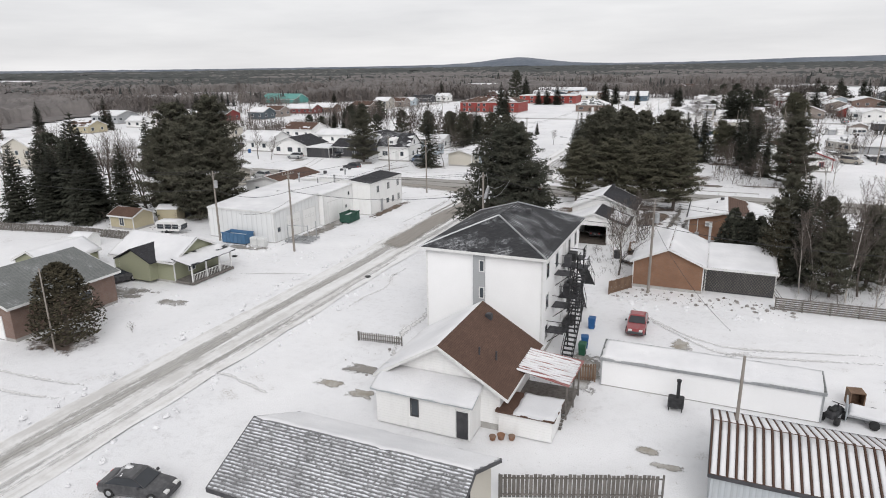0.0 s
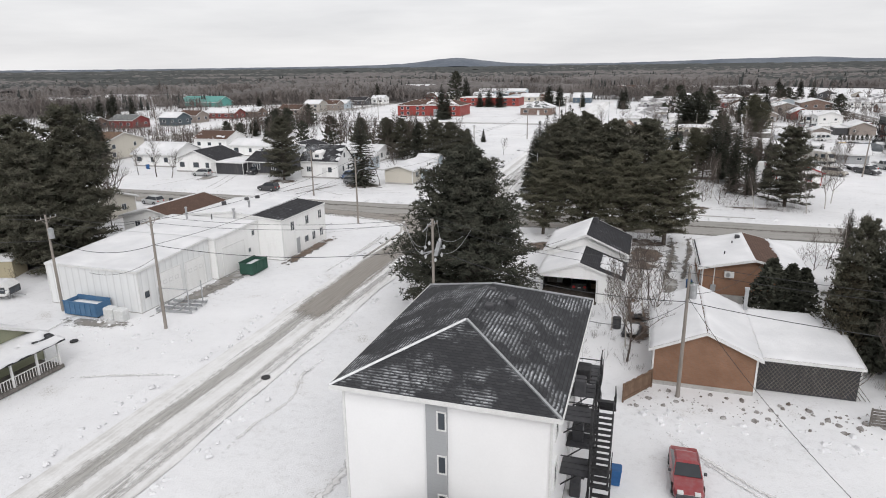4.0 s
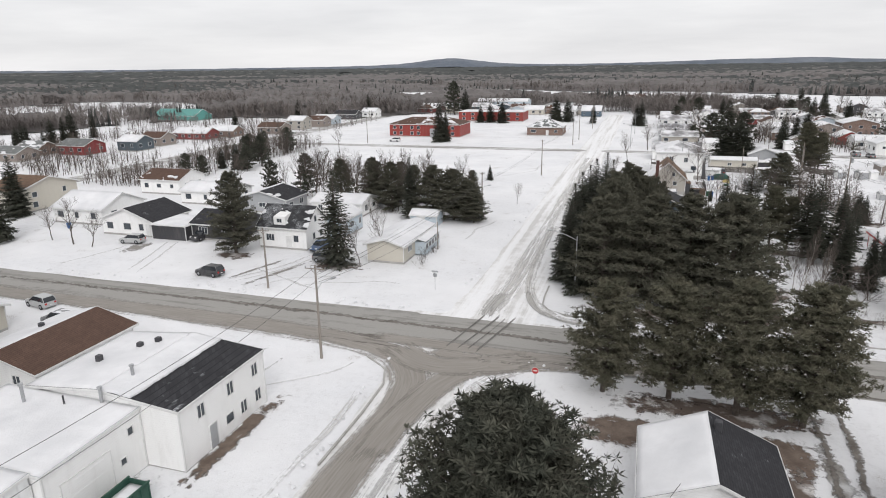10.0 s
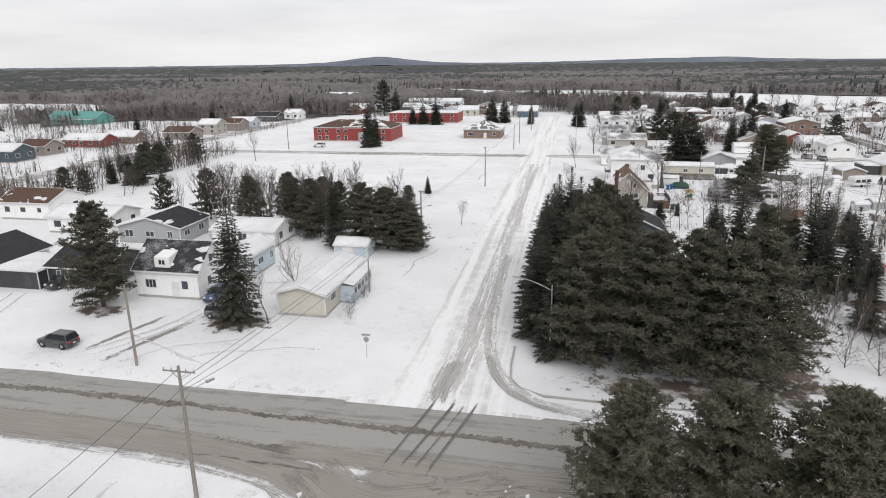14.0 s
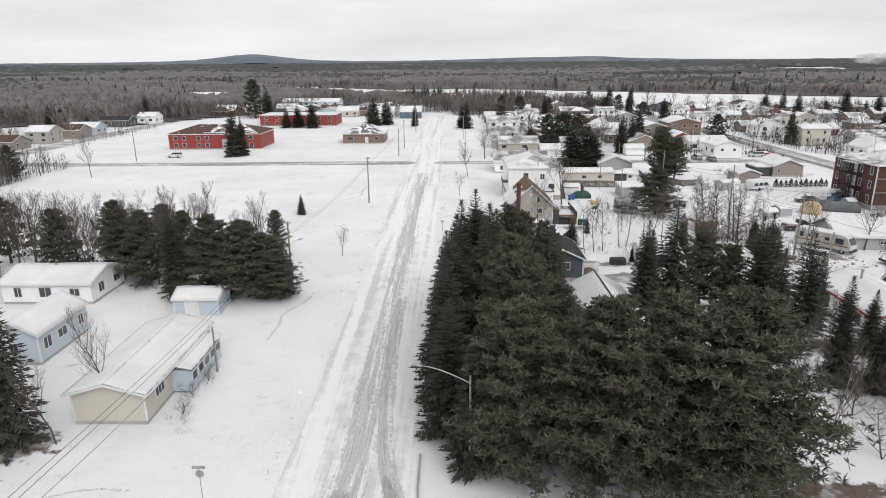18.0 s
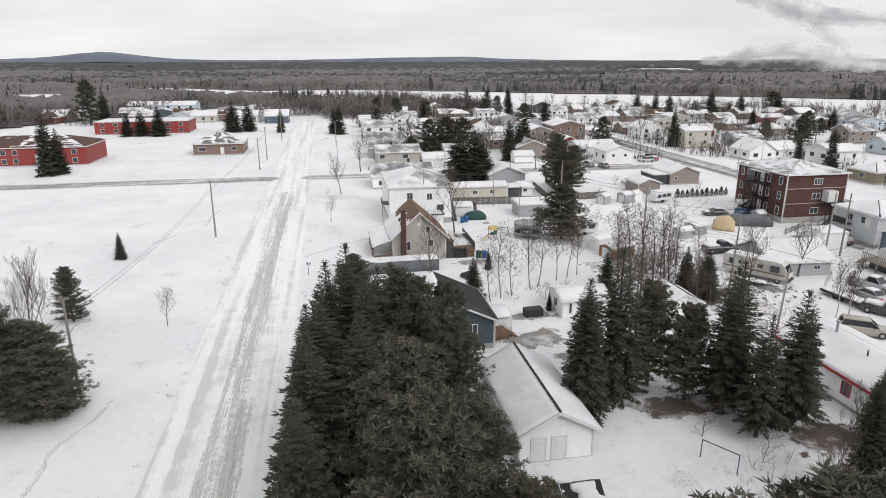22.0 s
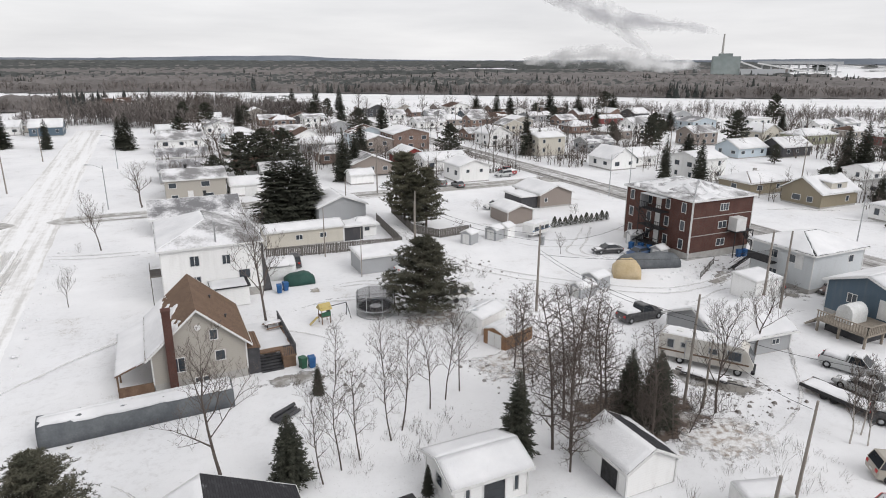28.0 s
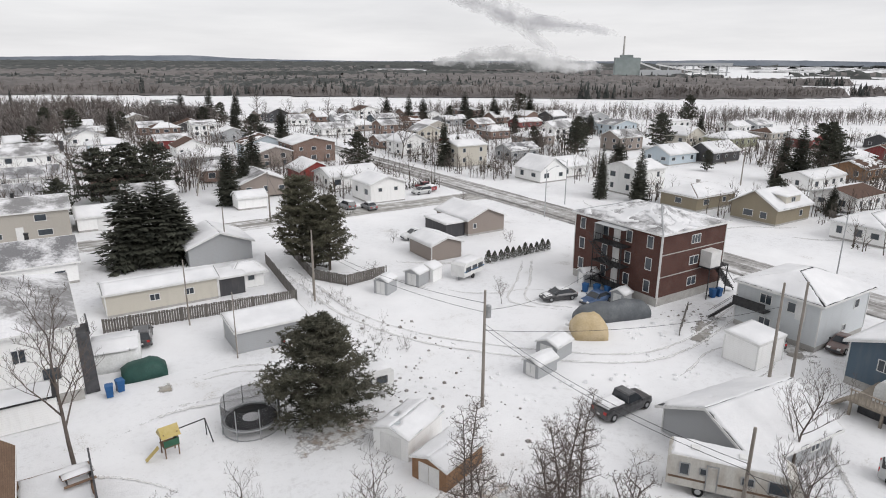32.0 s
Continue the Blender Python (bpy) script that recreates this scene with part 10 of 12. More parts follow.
def switch_pole(x, y, h):
    """A pole whose wires loop down to a bank of switches and insulators."""
    root = pole(x, y, h, [(h - 0.5, 75, 0.75)], label="utility pole with switch gear and looping wires")
    part("bracket", Build().tube((-0.9, 0.1, h - 1.2), (0, 0, h - 0.15), 0.05, 0.05, 6), STEEL, root)
    part("switch_box", Build().loft([[(0.1, -0.2, h - 3.2), (0.45, -0.2, h - 3.2), (0.45, 0.2, h - 3.2), (0.1, 0.2, h - 3.2)], [(0.45, -0.2, h - 1.9), (0.8, -0.2, h - 1.9), (0.8, 0.2, h - 1.9), (0.45, 0.2, h - 1.9)]]), STEEL, root, "tilted grey switch box")
    part("mount", Build().tube((-0.9, 0, h - 3.1), (0.9, 0.1, h - 2.5), 0.06, 0.06, 6).tube((-0.7, 0.25, h - 3.3), (0.2, 0.1, h - 2.7), 0.05, 0.05, 6), STEEL, root)
    for ix, iy, iz in ((-1.0, 0, -3.0), (-0.75, 0.2, -2.6), (-0.6, -0.2, -3.3), (0.75, 0.1, -3.1), (0.95, 0.15, -2.4), (0.3, -0.25, -3.5), (0.7, -0.2, -1.7), (-0.4, 0.25, -2.2)):
        part("insulator", Build().tube((ix, iy, h + iz - 0.16), (ix, iy, h + iz + 0.16), 0.09, 0.06, 8).tube((ix, iy, h + iz - 0.05), (ix, iy, h + iz + 0.05), 0.13, 0.13, 8), PORCELAIN, root)
    for p, q, sag in (((-0.2, -0.7, -0.45), (-1.0, 0, -2.9), 0.9), ((-2.6, 0.2, -0.6), (-0.75, 0.2, -2.5), 0.8), ((0.2, 0.7, -0.45), (0.95, 0.15, -2.3), 0.7), ((3.2, 0.6, -0.9), (0.75, 0.1, -3.0), 0.7), ((2.8, -0.3, -1.2), (0.7, -0.2, -1.6), 0.4), ((-2.2, -0.4, -1.0), (-0.6, -0.2, -3.2), 0.6)):
        b = Build()
        pts = []
        for k in range(9):
            f = k / 8
            pts.append(tuple(p[i] + (q[i] - p[i]) * f for i in range(2)) + (h + p[2] + (q[2] - p[2]) * f - sag * math.sin(3.14159 * f),))
        for a, c in zip(pts, pts[1:]):
            b.tube(a, c, 0.016, 0.016, 4)
        part("jumper_wire", b, STEEL, root)


switch_pole(-25.8, 71.8, 11.9)
pole(-5.5, 68.8, 10.4, [(10.1, 90, 0.9)], can=True, label="utility pole with transformer behind the car park")
pole(26.0, 67.5, 10.2, [(9.9, 90, 1.1)])
for (a, b), n in zip(zip(LINE, LINE[1:]), range(9)):
    for off, dz, sg in ((-1.0, -0.1, 0.7), (1.0, -0.1, 0.75), (0.0, -2.6, 1.0)):
        cable(up(a[0], a[1] + off, a[2] + dz), up(b[0], b[1] + off, b[2] + dz), sg, 0.016 if dz > -1 else 0.028)
pole(-52.2, 112.2, 10.6, [(10.2, 0, 1.2)], (60, 1.8, 8.4), label="utility pole with crossarm and street lamp at the junction")
pole(-52.7, 154.8, 4.9, label="short dark timber pole beside the cream house", r0=0.12)
pole(-50.9, 178.5, 9.4, [(9.2, 0, 0.5)], (40, 1.4, 6.4), label="timber pole with a lamp beside the snowy street")
pole(-47.0, 231.0, 9.9, [(9.6, 0, 0.5)], label="timber pole standing in the open snow field")
pole(-45.5, 318.0, 9.8, [(9.6, 0, 0.5)])
pole(-44.0, 366.0, 9.8, [(9.6, 0, 0.5)])
pole(-46.0, 300.0, 8.8)
pole(-126.0, 291.0, 10.5)
for a, b in (((-52.2, 112.2, 8.6), (-52.7, 154.8, 4.7)), ((-52.2, 112.2, 8.9), (-50.9, 178.5, 7.4)), ((-52.2, 112.2, 9.4), (-50.9, 178.5, 7.8)), ((-50.9, 178.5, 7.4), (-47.0, 231.0, 8.0)), ((-50.9, 178.5, 7.8), (-47.0, 231.0, 8.4)), ((-47.0, 231.0, 8.2), (-45.5, 318.0, 8.0)), ((-47.0, 231.0, 8.5), (-45.5, 318.0, 8.4)),
             ((-52.4, 68.8, 8.4), (-52.2, 112.2, 8.8)), ((-52.4, 68.8, 10.7), (-52.2, 112.2, 10.3)), ((-52.4, 68.8, 7.2), (-64, 71.3, 3.9)), ((-5.5, 68.8, 8.0), (2.0, 44.0, 6.8)), ((-5.5, 68.8, 7.6), (-12.0, 61.0, 8.6)), ((-25.8, 71.8, 9.2), (-17.0, 93.5, 4.9)), ((-5.5, 68.8, 8.2), (3.0, 90.5, 4.6))):
    cable(up(*a), up(*b), 0.9, 0.02)
lamp_post(-28.1, 138.4, 8.7, 165, 3.6, "grey steel street lamp beside the grove at the junction")
lamp_post(-25.0, 292.0, 9.0, 180)
pole(2.6, 37.2, 8.2, label="grey timber pole beside the tin shed", r0=0.13)
pole(-53.6, 34.3, 8.0, label="thin grey pole before the cedar", r0=0.09)
pole(22.6, 214.2, 10.6, can=True, label="tall timber utility pole in the white yard")
pole(22.9, 191.3, 10.0, label="timber pole beside the bare tree", r0=0.14, lean=(0.5, 0.2))
pole(23.7, 190.0, 6.4, label="short leaning timber pole", r0=0.12, lean=(0.3, 0.1))
pole(20.2, 178.6, 7.6, label="grey timber pole in front of the shed", r0=0.13, lean=(0.4, 0))
pole(47.6, 203.6, 9.6, label="timber utility pole beside the white shed", lean=(0.5, 0.3))
pole(49.2, 202.4, 9.8, label="timber utility pole beside the white shed", lean=(0.3, 0.2))
pole(9.9, 173.6, 8.2, label="dark leaning timber pole among the firs", r0=0.15, lean=(0.9, 0.2))
pole(34.6, 176.0, 9.2, label="pale timber pole beside the birches", lean=(0.4, 0))
pole(19.8, 244.6, 9.0, label="dark timber pole at the alley", r0=0.13)
pole(20.4, 246.4, 7.0, label="dark timber pole at the alley", r0=0.12)
pole(5.4, 245.0, 7.6, label="pale timber pole inside the fence", r0=0.1)
pole(7.6, 234.2, 7.0, label="thin pole beside the grey shed", r0=0.07)
pole(15.0, 266.0, 8.0, label="dark timber pole standing in the snow", r0=0.12)
pole(28.0, 286.0, 9.0)
for a, b in (((22.6, 214.2, 9.4), (20.4, 246.4, 6.8)), ((22.6, 214.2, 8.6), (20.4, 246.4, 6.4)), ((22.6, 214.2, 7.2), (22.9, 191.3, 7.6)), ((22.6, 214.2, 7.6), (22.9, 191.3, 8.0)), ((22.6, 214.2, 8.8), (40, 219, 7.8)), ((22.6, 214.2, 7.0), (47.6, 203.6, 7.4)), ((22.9, 191.3, 7.6), (20.2, 178.6, 7.0)), ((22.9, 191.3, 7.4), (34.6, 176.0, 7.0)), ((20.4, 246.4, 6.6), (28, 286, 8.4))):
    cable(up(*a), up(*b), 0.9, 0.02)
for x, y, h, ang in ((72.0, 300.0, 9.5, 0), (72.2, 262.0, 9.5, 0), (83.0, 340.0, 9.5, 180), (83.0, 268.0, 9.5, 180), (72.0, 356.0, 9.5, 0), (82.8, 215.0, 9.5, 180), (-24.5, 345.0, 9.0, 180)):
    lamp_post(x, y, h, ang)
for x, y, h in ((-168, 200, 10), (-168, 240, 10), (-168, 285, 10), (-168, 330, 10), (122, 296, 10), (160, 296, 10), (134, 262, 9), (190, 268, 9), (100, 394, 10), (140, 394, 10), (178, 394, 10), (40, 380, 9), (36, 420, 9), (12, 340, 9), (-120, 110, 9), (-70, 130, 9)):
    pole(x, y, h, [(h - 0.4, 0, 0.9)])


def post_sign(x, y, h, kind, label, rz=0.0):
    root = thing("road_sign", x, y, rz, label, "road sign", dz=-0.05)
    part("post", Build().tube((0, 0, -0.1), (0, 0, h), 0.035, 0.035, 6), STEEL, root)
    if kind == "stop":
        ring = lambda yy, r: [(r * math.cos(0.3927 + 0.7854 * k), yy, h - 0.3 + r * math.sin(0.3927 + 0.7854 * k)) for k in range(8)]
        part("rim", Build().loft([ring(-0.045, 0.36), ring(-0.035, 0.36)]), TRIM, root, "white rim")
        part("plate", Build().loft([ring(-0.06, 0.33), ring(-0.046, 0.33)]), RED_PAINT, root, "red eight-sided plate")
        part("bar", Build().box(-0.2, -0.068, h - 0.36, 0.2, -0.061, h - 0.24), TRIM, root, "white bar")
    else:
        part("plate", Build().box(-0.45, -0.03, h - 0.12, 0.45, 0.03, h + 0.12), STEEL, root)
        part("plate", Build().tube((0, -0.06, h - 0.55), (0, -0.04, h - 0.55), 0.32, 0.32, 8), STEEL, root)
    return root


post_sign(-29.0, 111.4, 2.5, "stop", "red stop sign with a white rim on a post")
post_sign(-47.0, 135.8, 2.7, "name", "grey street sign post at the corner", 180)
for x, y in ((-58.5, 63.8), (-37.2, 62.6), (-61.2, 61.4)):
    solid("manhole_cover", Build().tube((0, 0, 0), (0, 0, 0.09), 0.36, 0.36, 16), BLACK, x, y, 0, "dark iron manhole cover in the snow", "manhole cover", dz=0.02)


# ---- cars ----
def car(x, y, rz, colour, style="sedan", label="", snow=0.0):
    """A parked car, nose along its own +x."""
    L, W, H = {"sedan": (4.6, 1.78, 1.42), "suv": (4.5, 1.84, 1.68), "van": (5.0, 1.95, 1.78), "pickup": (5.7, 1.95, 1.85)}[style]
    root = thing("car" if style != "pickup" else "pickup_truck", x, y, rz, label, "car" if style != "pickup" else "pickup truck", dz=0.02)
    w = W / 2
    belt = {"sedan": 0.92, "suv": 1.05, "van": 1.08, "pickup": 1.12}[style]

    def ring(px, z0, z1, ww, tuck=0.06):
        return [(px, -ww + tuck, z0), (px, -ww, z0 + 0.18), (px, -ww, z1 - 0.2), (px, -ww + 0.09, z1), (px, ww - 0.09, z1), (px, ww, z1 - 0.2), (px, ww, z0 + 0.18), (px, ww - tuck, z0)]
    hood = belt - (0.12 if style == "sedan" else 0.06)
    xs = [(-L / 2, 0.36, belt - 0.2, w * 0.86), (-L / 2 + 0.12, 0.28, belt - 0.05, w * 0.96), (-L / 2 + 0.6, 0.22, belt, w), (-0.2, 0.2, belt, w), (L / 2 - 1.5, 0.2, belt - 0.01, w), (L / 2 - 1.2, 0.22, hood + 0.03, w), (L / 2 - 0.35, 0.24, hood - 0.08, w * 0.96), (L / 2 - 0.08, 0.3, hood - 0.22, w * 0.86), (L / 2, 0.36, hood - 0.35, w * 0.74)]
    part("body", Build().loft([ring(*q) for q in xs]), PAINT[colour], root, smooth=False)
    if style == "sedan":
        low, top = (-L / 2 + 0.55, L / 2 - 1.35), (-L / 2 + 1.3, L / 2 - 2.1)
    elif style == "pickup":
        low, top = (-0.35, L / 2 - 1.4), (-0.2, L / 2 - 2.15)
    else:
        low, top = (-L / 2 + 0.08, L / 2 - 1.2), (-L / 2 + 0.4, L / 2 - 2.0)
    z0, z1 = belt - 0.02, H - 0.06
    cab = [[(low[0], -w + 0.08, z0), (low[1], -w + 0.1, z0), (low[1], w - 0.1, z0), (low[0], w - 0.08, z0)], [(top[0], -w + 0.22, z1), (top[1], -w + 0.24, z1), (top[1], w - 0.24, z1), (top[0], w - 0.22, z1)]]
    part("window_band", Build().loft(cab), CARGLASS, root, "dark car windows")
    rf = [[(top[0] - 0.06, -w + 0.2, z1 - 0.02), (top[1] + 0.06, -w + 0.22, z1 - 0.02), (top[1] + 0.06, w - 0.22, z1 - 0.02), (top[0] - 0.06, w - 0.2, z1 - 0.02)], [(top[0] + 0.1, -w + 0.32, H), (top[1] - 0.12, -w + 0.32, H), (top[1] - 0.12, w - 0.32, H), (top[0] + 0.1, w - 0.32, H)]]
    part("car_roof", Build().loft(rf), PAINT[colour], root)
    for sy in (-1, 1):
        b = Build()
        path = [(low[0], w - 0.08, z0), (top[0], w - 0.21, z1), (top[1], w - 0.23, z1), (low[1], w - 0.1, z0)]
        b.loft([[(p[0] - 0.04, sy * p[1], p[2]), (p[0], sy * (p[1] + 0.03), p[2] + 0.02), (p[0] + 0.05, sy * p[1], p[2]), (p[0], sy * (p[1] - 0.04), p[2] - 0.02)] for p in path])
        part("pillar", b, PAINT[colour], root)
    rad = 0.33 if style == "sedan" else 0.37
    for px in (-L / 2 + 0.85, L / 2 - 0.9):
        for sy in (-1, 1):
            y0, y1 = sy * (w - 0.2), sy * (w + 0.02)
            t = part("wheel", Build().tube((px, y0, rad), (px, y1, rad), rad, rad, 16), RUBBER, root)
            part("rim", Build().tube((px, y1 - sy * 0.02, rad), (px, y1 + sy * 0.012, rad), rad * 0.6, rad * 0.5, 12), STEEL, t)
    for sy in (-1, 1):
        part("headlight", Build().box(L / 2 - 0.3, sy * (w - 0.42) - 0.16, hood - 0.28, L / 2 - 0.03, sy * (w - 0.42) + 0.16, hood - 0.12), TRIM, root, "clear headlight")
        part("tail_light", Build().box(-L / 2 - 0.01, sy * (w - 0.3) - 0.14, belt - 0.35, -L / 2 + 0.12, sy * (w - 0.3) + 0.14, belt - 0.12), RED_PAINT, root, "red tail light")
        part("mirror", Build().bevel_box(L / 2 - 1.75, sy * (w + 0.1) - 0.09, belt, L / 2 - 1.6, sy * (w + 0.1) + 0.09, belt + 0.15, 0.03), DARK_TRIM, root)
    part("bumper", Build().bevel_box(L / 2 - 0.2, -w * 0.8, 0.32, L / 2 + 0.05, w * 0.8, 0.55, 0.05), DARK_TRIM, root)
    part("number_plate", Build().box(-L / 2 - 0.03, -0.16, 0.55, -L / 2, 0.16, 0.68), TRIM, root)
    if style == "pickup":
        part("bed_floor", Build().box(-L / 2 + 0.15, -w + 0.15, belt - 0.02, -0.45, w - 0.15, belt + 0.01), BLACK, root, "dark load bed")
        blanket("bed_snow", [(-L / 2 + 0.3, -w + 0.3, belt + 0.01), (-0.6, -w + 0.3, belt + 0.01), (-0.6, w - 0.3, belt + 0.01), (-L / 2 + 0.3, w - 0.3, belt + 0.01)], root, 0.62, 0.3, 3, cell=0.25, label="heap of snow in the load bed")
    if snow:
        blanket("car_snow", [(top[0], -w + 0.3, H - 0.03), (top[1], -w + 0.3, H - 0.03), (top[1], w - 0.3, H - 0.03), (top[0], w - 0.3, H - 0.03)], root, snow, 0.09, 2, cell=0.25, label="snow lying on the car roof")
        blanket("car_snow", [(L / 2 - 1.1, -w + 0.25, hood), (L / 2 - 0.35, -w + 0.25, hood - 0.08), (L / 2 - 0.35, w - 0.25, hood - 0.08), (L / 2 - 1.1, w - 0.25, hood)], root, snow, 0.07, 4, cell=0.25, label="snow lying on the bonnet")
    return root


car(-5.4, 58.4, -88, "red", "sedan", "dark red car parked on the snowy yard", 0.0)
car(-30.0, 22.6, 12, "black", "sedan", "black sedan with a light dusting of snow", 0.45)
car(-82.0, 133.0, 175, "black", "suv", "dark grey hatchback parked by the street")
car(-95.8, 116.0, 170, "silver", "suv", "silver wagon parked on the drive")
car(-88.0, 112.0, 178, "grey", "van", "grey van beside the brown roof", 0.5)
car(-104.5, 113.0, 170, "brown", "suv", "brown car behind the bare tree", 0.5)
car(-107.5, 145.0, 185, "silver", "suv", "pale car in front of the porch", 0.4)
car(-96.6, 150.8, 265, "black", "pickup", "black pickup under the carport")
car(-72.0, 149.4, 265, "blue", "suv", "blue car between the houses", 0.3)
car(-67.8, 143.6, 0, "grey", "suv", "dark car behind the fir")
car(-117.5, 299.0, 180, "white", "suv", "white car before the red building")
car(-15.2, 91.5, 95, "black", "sedan", "dark car inside the open carport")
car(32.2, 207.4, 0, "black", "pickup", "dark pickup truck with snow in its bed")
car(45.5, 229.5, 165, "black", "sedan", "black sedan parked by the brick block", 0.95)
car(48.6, 226.2, 185, "blue", "sedan", "blue sedan parked by the brick block")
car(68.5, 213.6, 190, "white", "sedan", "white car beside the white house", 0.9)
car(54.6, 208.5, 80, "black", "suv", "dark car behind the white house", 0.3)
car(60.8, 203.6, 185, "brown", "sedan", "dark red-brown car beside the blue house", 0.3)
car(29.6, 176.8, -35, "tan", "van", "tan minivan on the snowy yard")
car(36.7, 180.7, -58, "black", "pickup", "old black pickup hitched before the flat trailer", 0.6)
car(38.8, 186.0, 96, "silver", "sedan", "silver car half covered in snow", 0.9)
car(42.0, 188.9, -71, "silver", "pickup", "silver pickup with its box full of snow", 0.9)
car(0.4, 243.2, 80, "black", "suv", "dark car behind the white tarpaulin", 0.3)
car(14.6, 233.8, 10, "white", "sedan", "car under thick snow beside the grey shed", 0.98)
car(44.2, 262.2, 175, "white", "suv", "white car beside the taupe garage", 0.5)
car(63.8, 292.5, 185, "silver", "suv", "silver car beside the white house", 0.4)
car(47.5, 285.5, 90, "grey", "sedan", "grey car in the drive", 0.6)
car(44.0, 288.0, 95, "grey", "suv", "grey car in the drive", 0.6)
car(67.0, 296.0, 100, "red", "pickup", "red pickup beside the white house", 0.4)
car(-15.5, 228.2, 92, "white", "van", "pale green van half hidden behind the house", 0.9)
car(-64.5, 50.5, 70, "black", "suv", "dark car behind the brown house", 0.4)
car(60.5, 380.0, 90, "grey", "suv", "grey car in the far street", 0.5)
car(84.0, 405.0, 90, "white", "suv", "white car in the far street", 0.5)


# ---- fences ----
def fence(points, h, label, material, gap=0.03, board=0.14, kind="board", name="fence", snow=False):
    (x0, y0), (x1, y1) = points[0], points[-1]
    root = thing(name, x0, y0, 0, label, "fence", dz=-0.05)
    for (ax, ay), (bx, by) in zip(points, points[1:]):
        L = math.hypot(bx - ax, by - ay)
        ang = math.atan2(by - ay, bx - ax)
        c, s = math.cos(ang), math.sin(ang)

        def at(u, o, z):
            X, Y = ax + u * c - o * s, ay + u * s + o * c
            return (X - x0, Y - y0, z + g(X, Y) - g(x0, y0))
        def bar(nm, u0, u1, o0, o1, z0, z1):
            b = Build()
            b.loft([[at(u0, o0, z0), at(u1, o0, z0), at(u1, o1, z0), at(u0, o1, z0)], [at(u0, o0, z1), at(u1, o0, z1), at(u1, o1, z1), at(u0, o1, z1)]])
            part(nm, b, material, root)
        n = max(1, int(L / 2.4))
        for k in range(n + 1):
            u = L * k / n
            bar("post", u - 0.05, u + 0.05, -0.05, 0.05, -0.2, h + 0.06)
        if kind == "rail":
            for k in range(max(3, int(h / 0.22))):
                bar("board", 0, L, 0.05, 0.08, 0.08 + 0.22 * k, 0.24 + 0.22 * k)
        else:
            for z in (0.25, h - 0.25):
                bar("rail", 0, L, -0.02, 0.03, z, z + 0.08)
            m = int(L / (board + gap))
            for k in range(m):
                u = (board + gap) * k
                hh = h + rng.uniform(-0.05, 0.05)
                bar("board", u, u + board, 0.03, 0.055, 0.05, hh)
    return root


fence([(-9.8, 30.2), (-1.0, 33.6)], 1.6, "weathered board fence behind the grey-roofed house", PLANK, 0.05, 0.2)
fence([(-28.9, 46.4), (-24.6, 46.8)], 0.9, "low dark picket fence in the snow", PLANK, 0.1, 0.12)
fence([(-10.4, 46.0), (-7.2, 46.4)], 1.5, "dark board fence beside the shed", BROWN_PLANK, 0.06, 0.14)
fence([(6.9, 68.2), (24.0, 68.6)], 1.35, "weathered horizontal board fence", PLANK, kind="rail")
fence([(-9.4, 66.8), (-7.4, 69.8)], 1.5, "brown fence beside the apartment yard", BROWN_PLANK)
fence([(-108, 61.8), (-92, 64.5), (-76, 65.4)], 1.3, "grey board fence behind the green bungalow", PLANK, 0.05, 0.25)
fence([(-2.8, 247.4), (17.8, 245.3), (19.4, 262.0)], 1.6, "grey vertical board fence round the yard", PLANK, 0.04, 0.22)
fence([(24.2, 267.0), (22.5, 252.0), (25.4, 247.4), (31.5, 248.2)], 1.5, "weathered board fence along the alley", PLANK, 0.03, 0.3)
fence([(49.2, 214.6), (56.2, 218.8)], 1.0, "low wire and board fence beside the brick block", PLANK, 0.3, 0.08)
fence([(116.0, 229.5), (121.0, 236.0), (133, 238)], 1.4, "grey garden fence by the ochre house", PLANK, 0.05, 0.25)


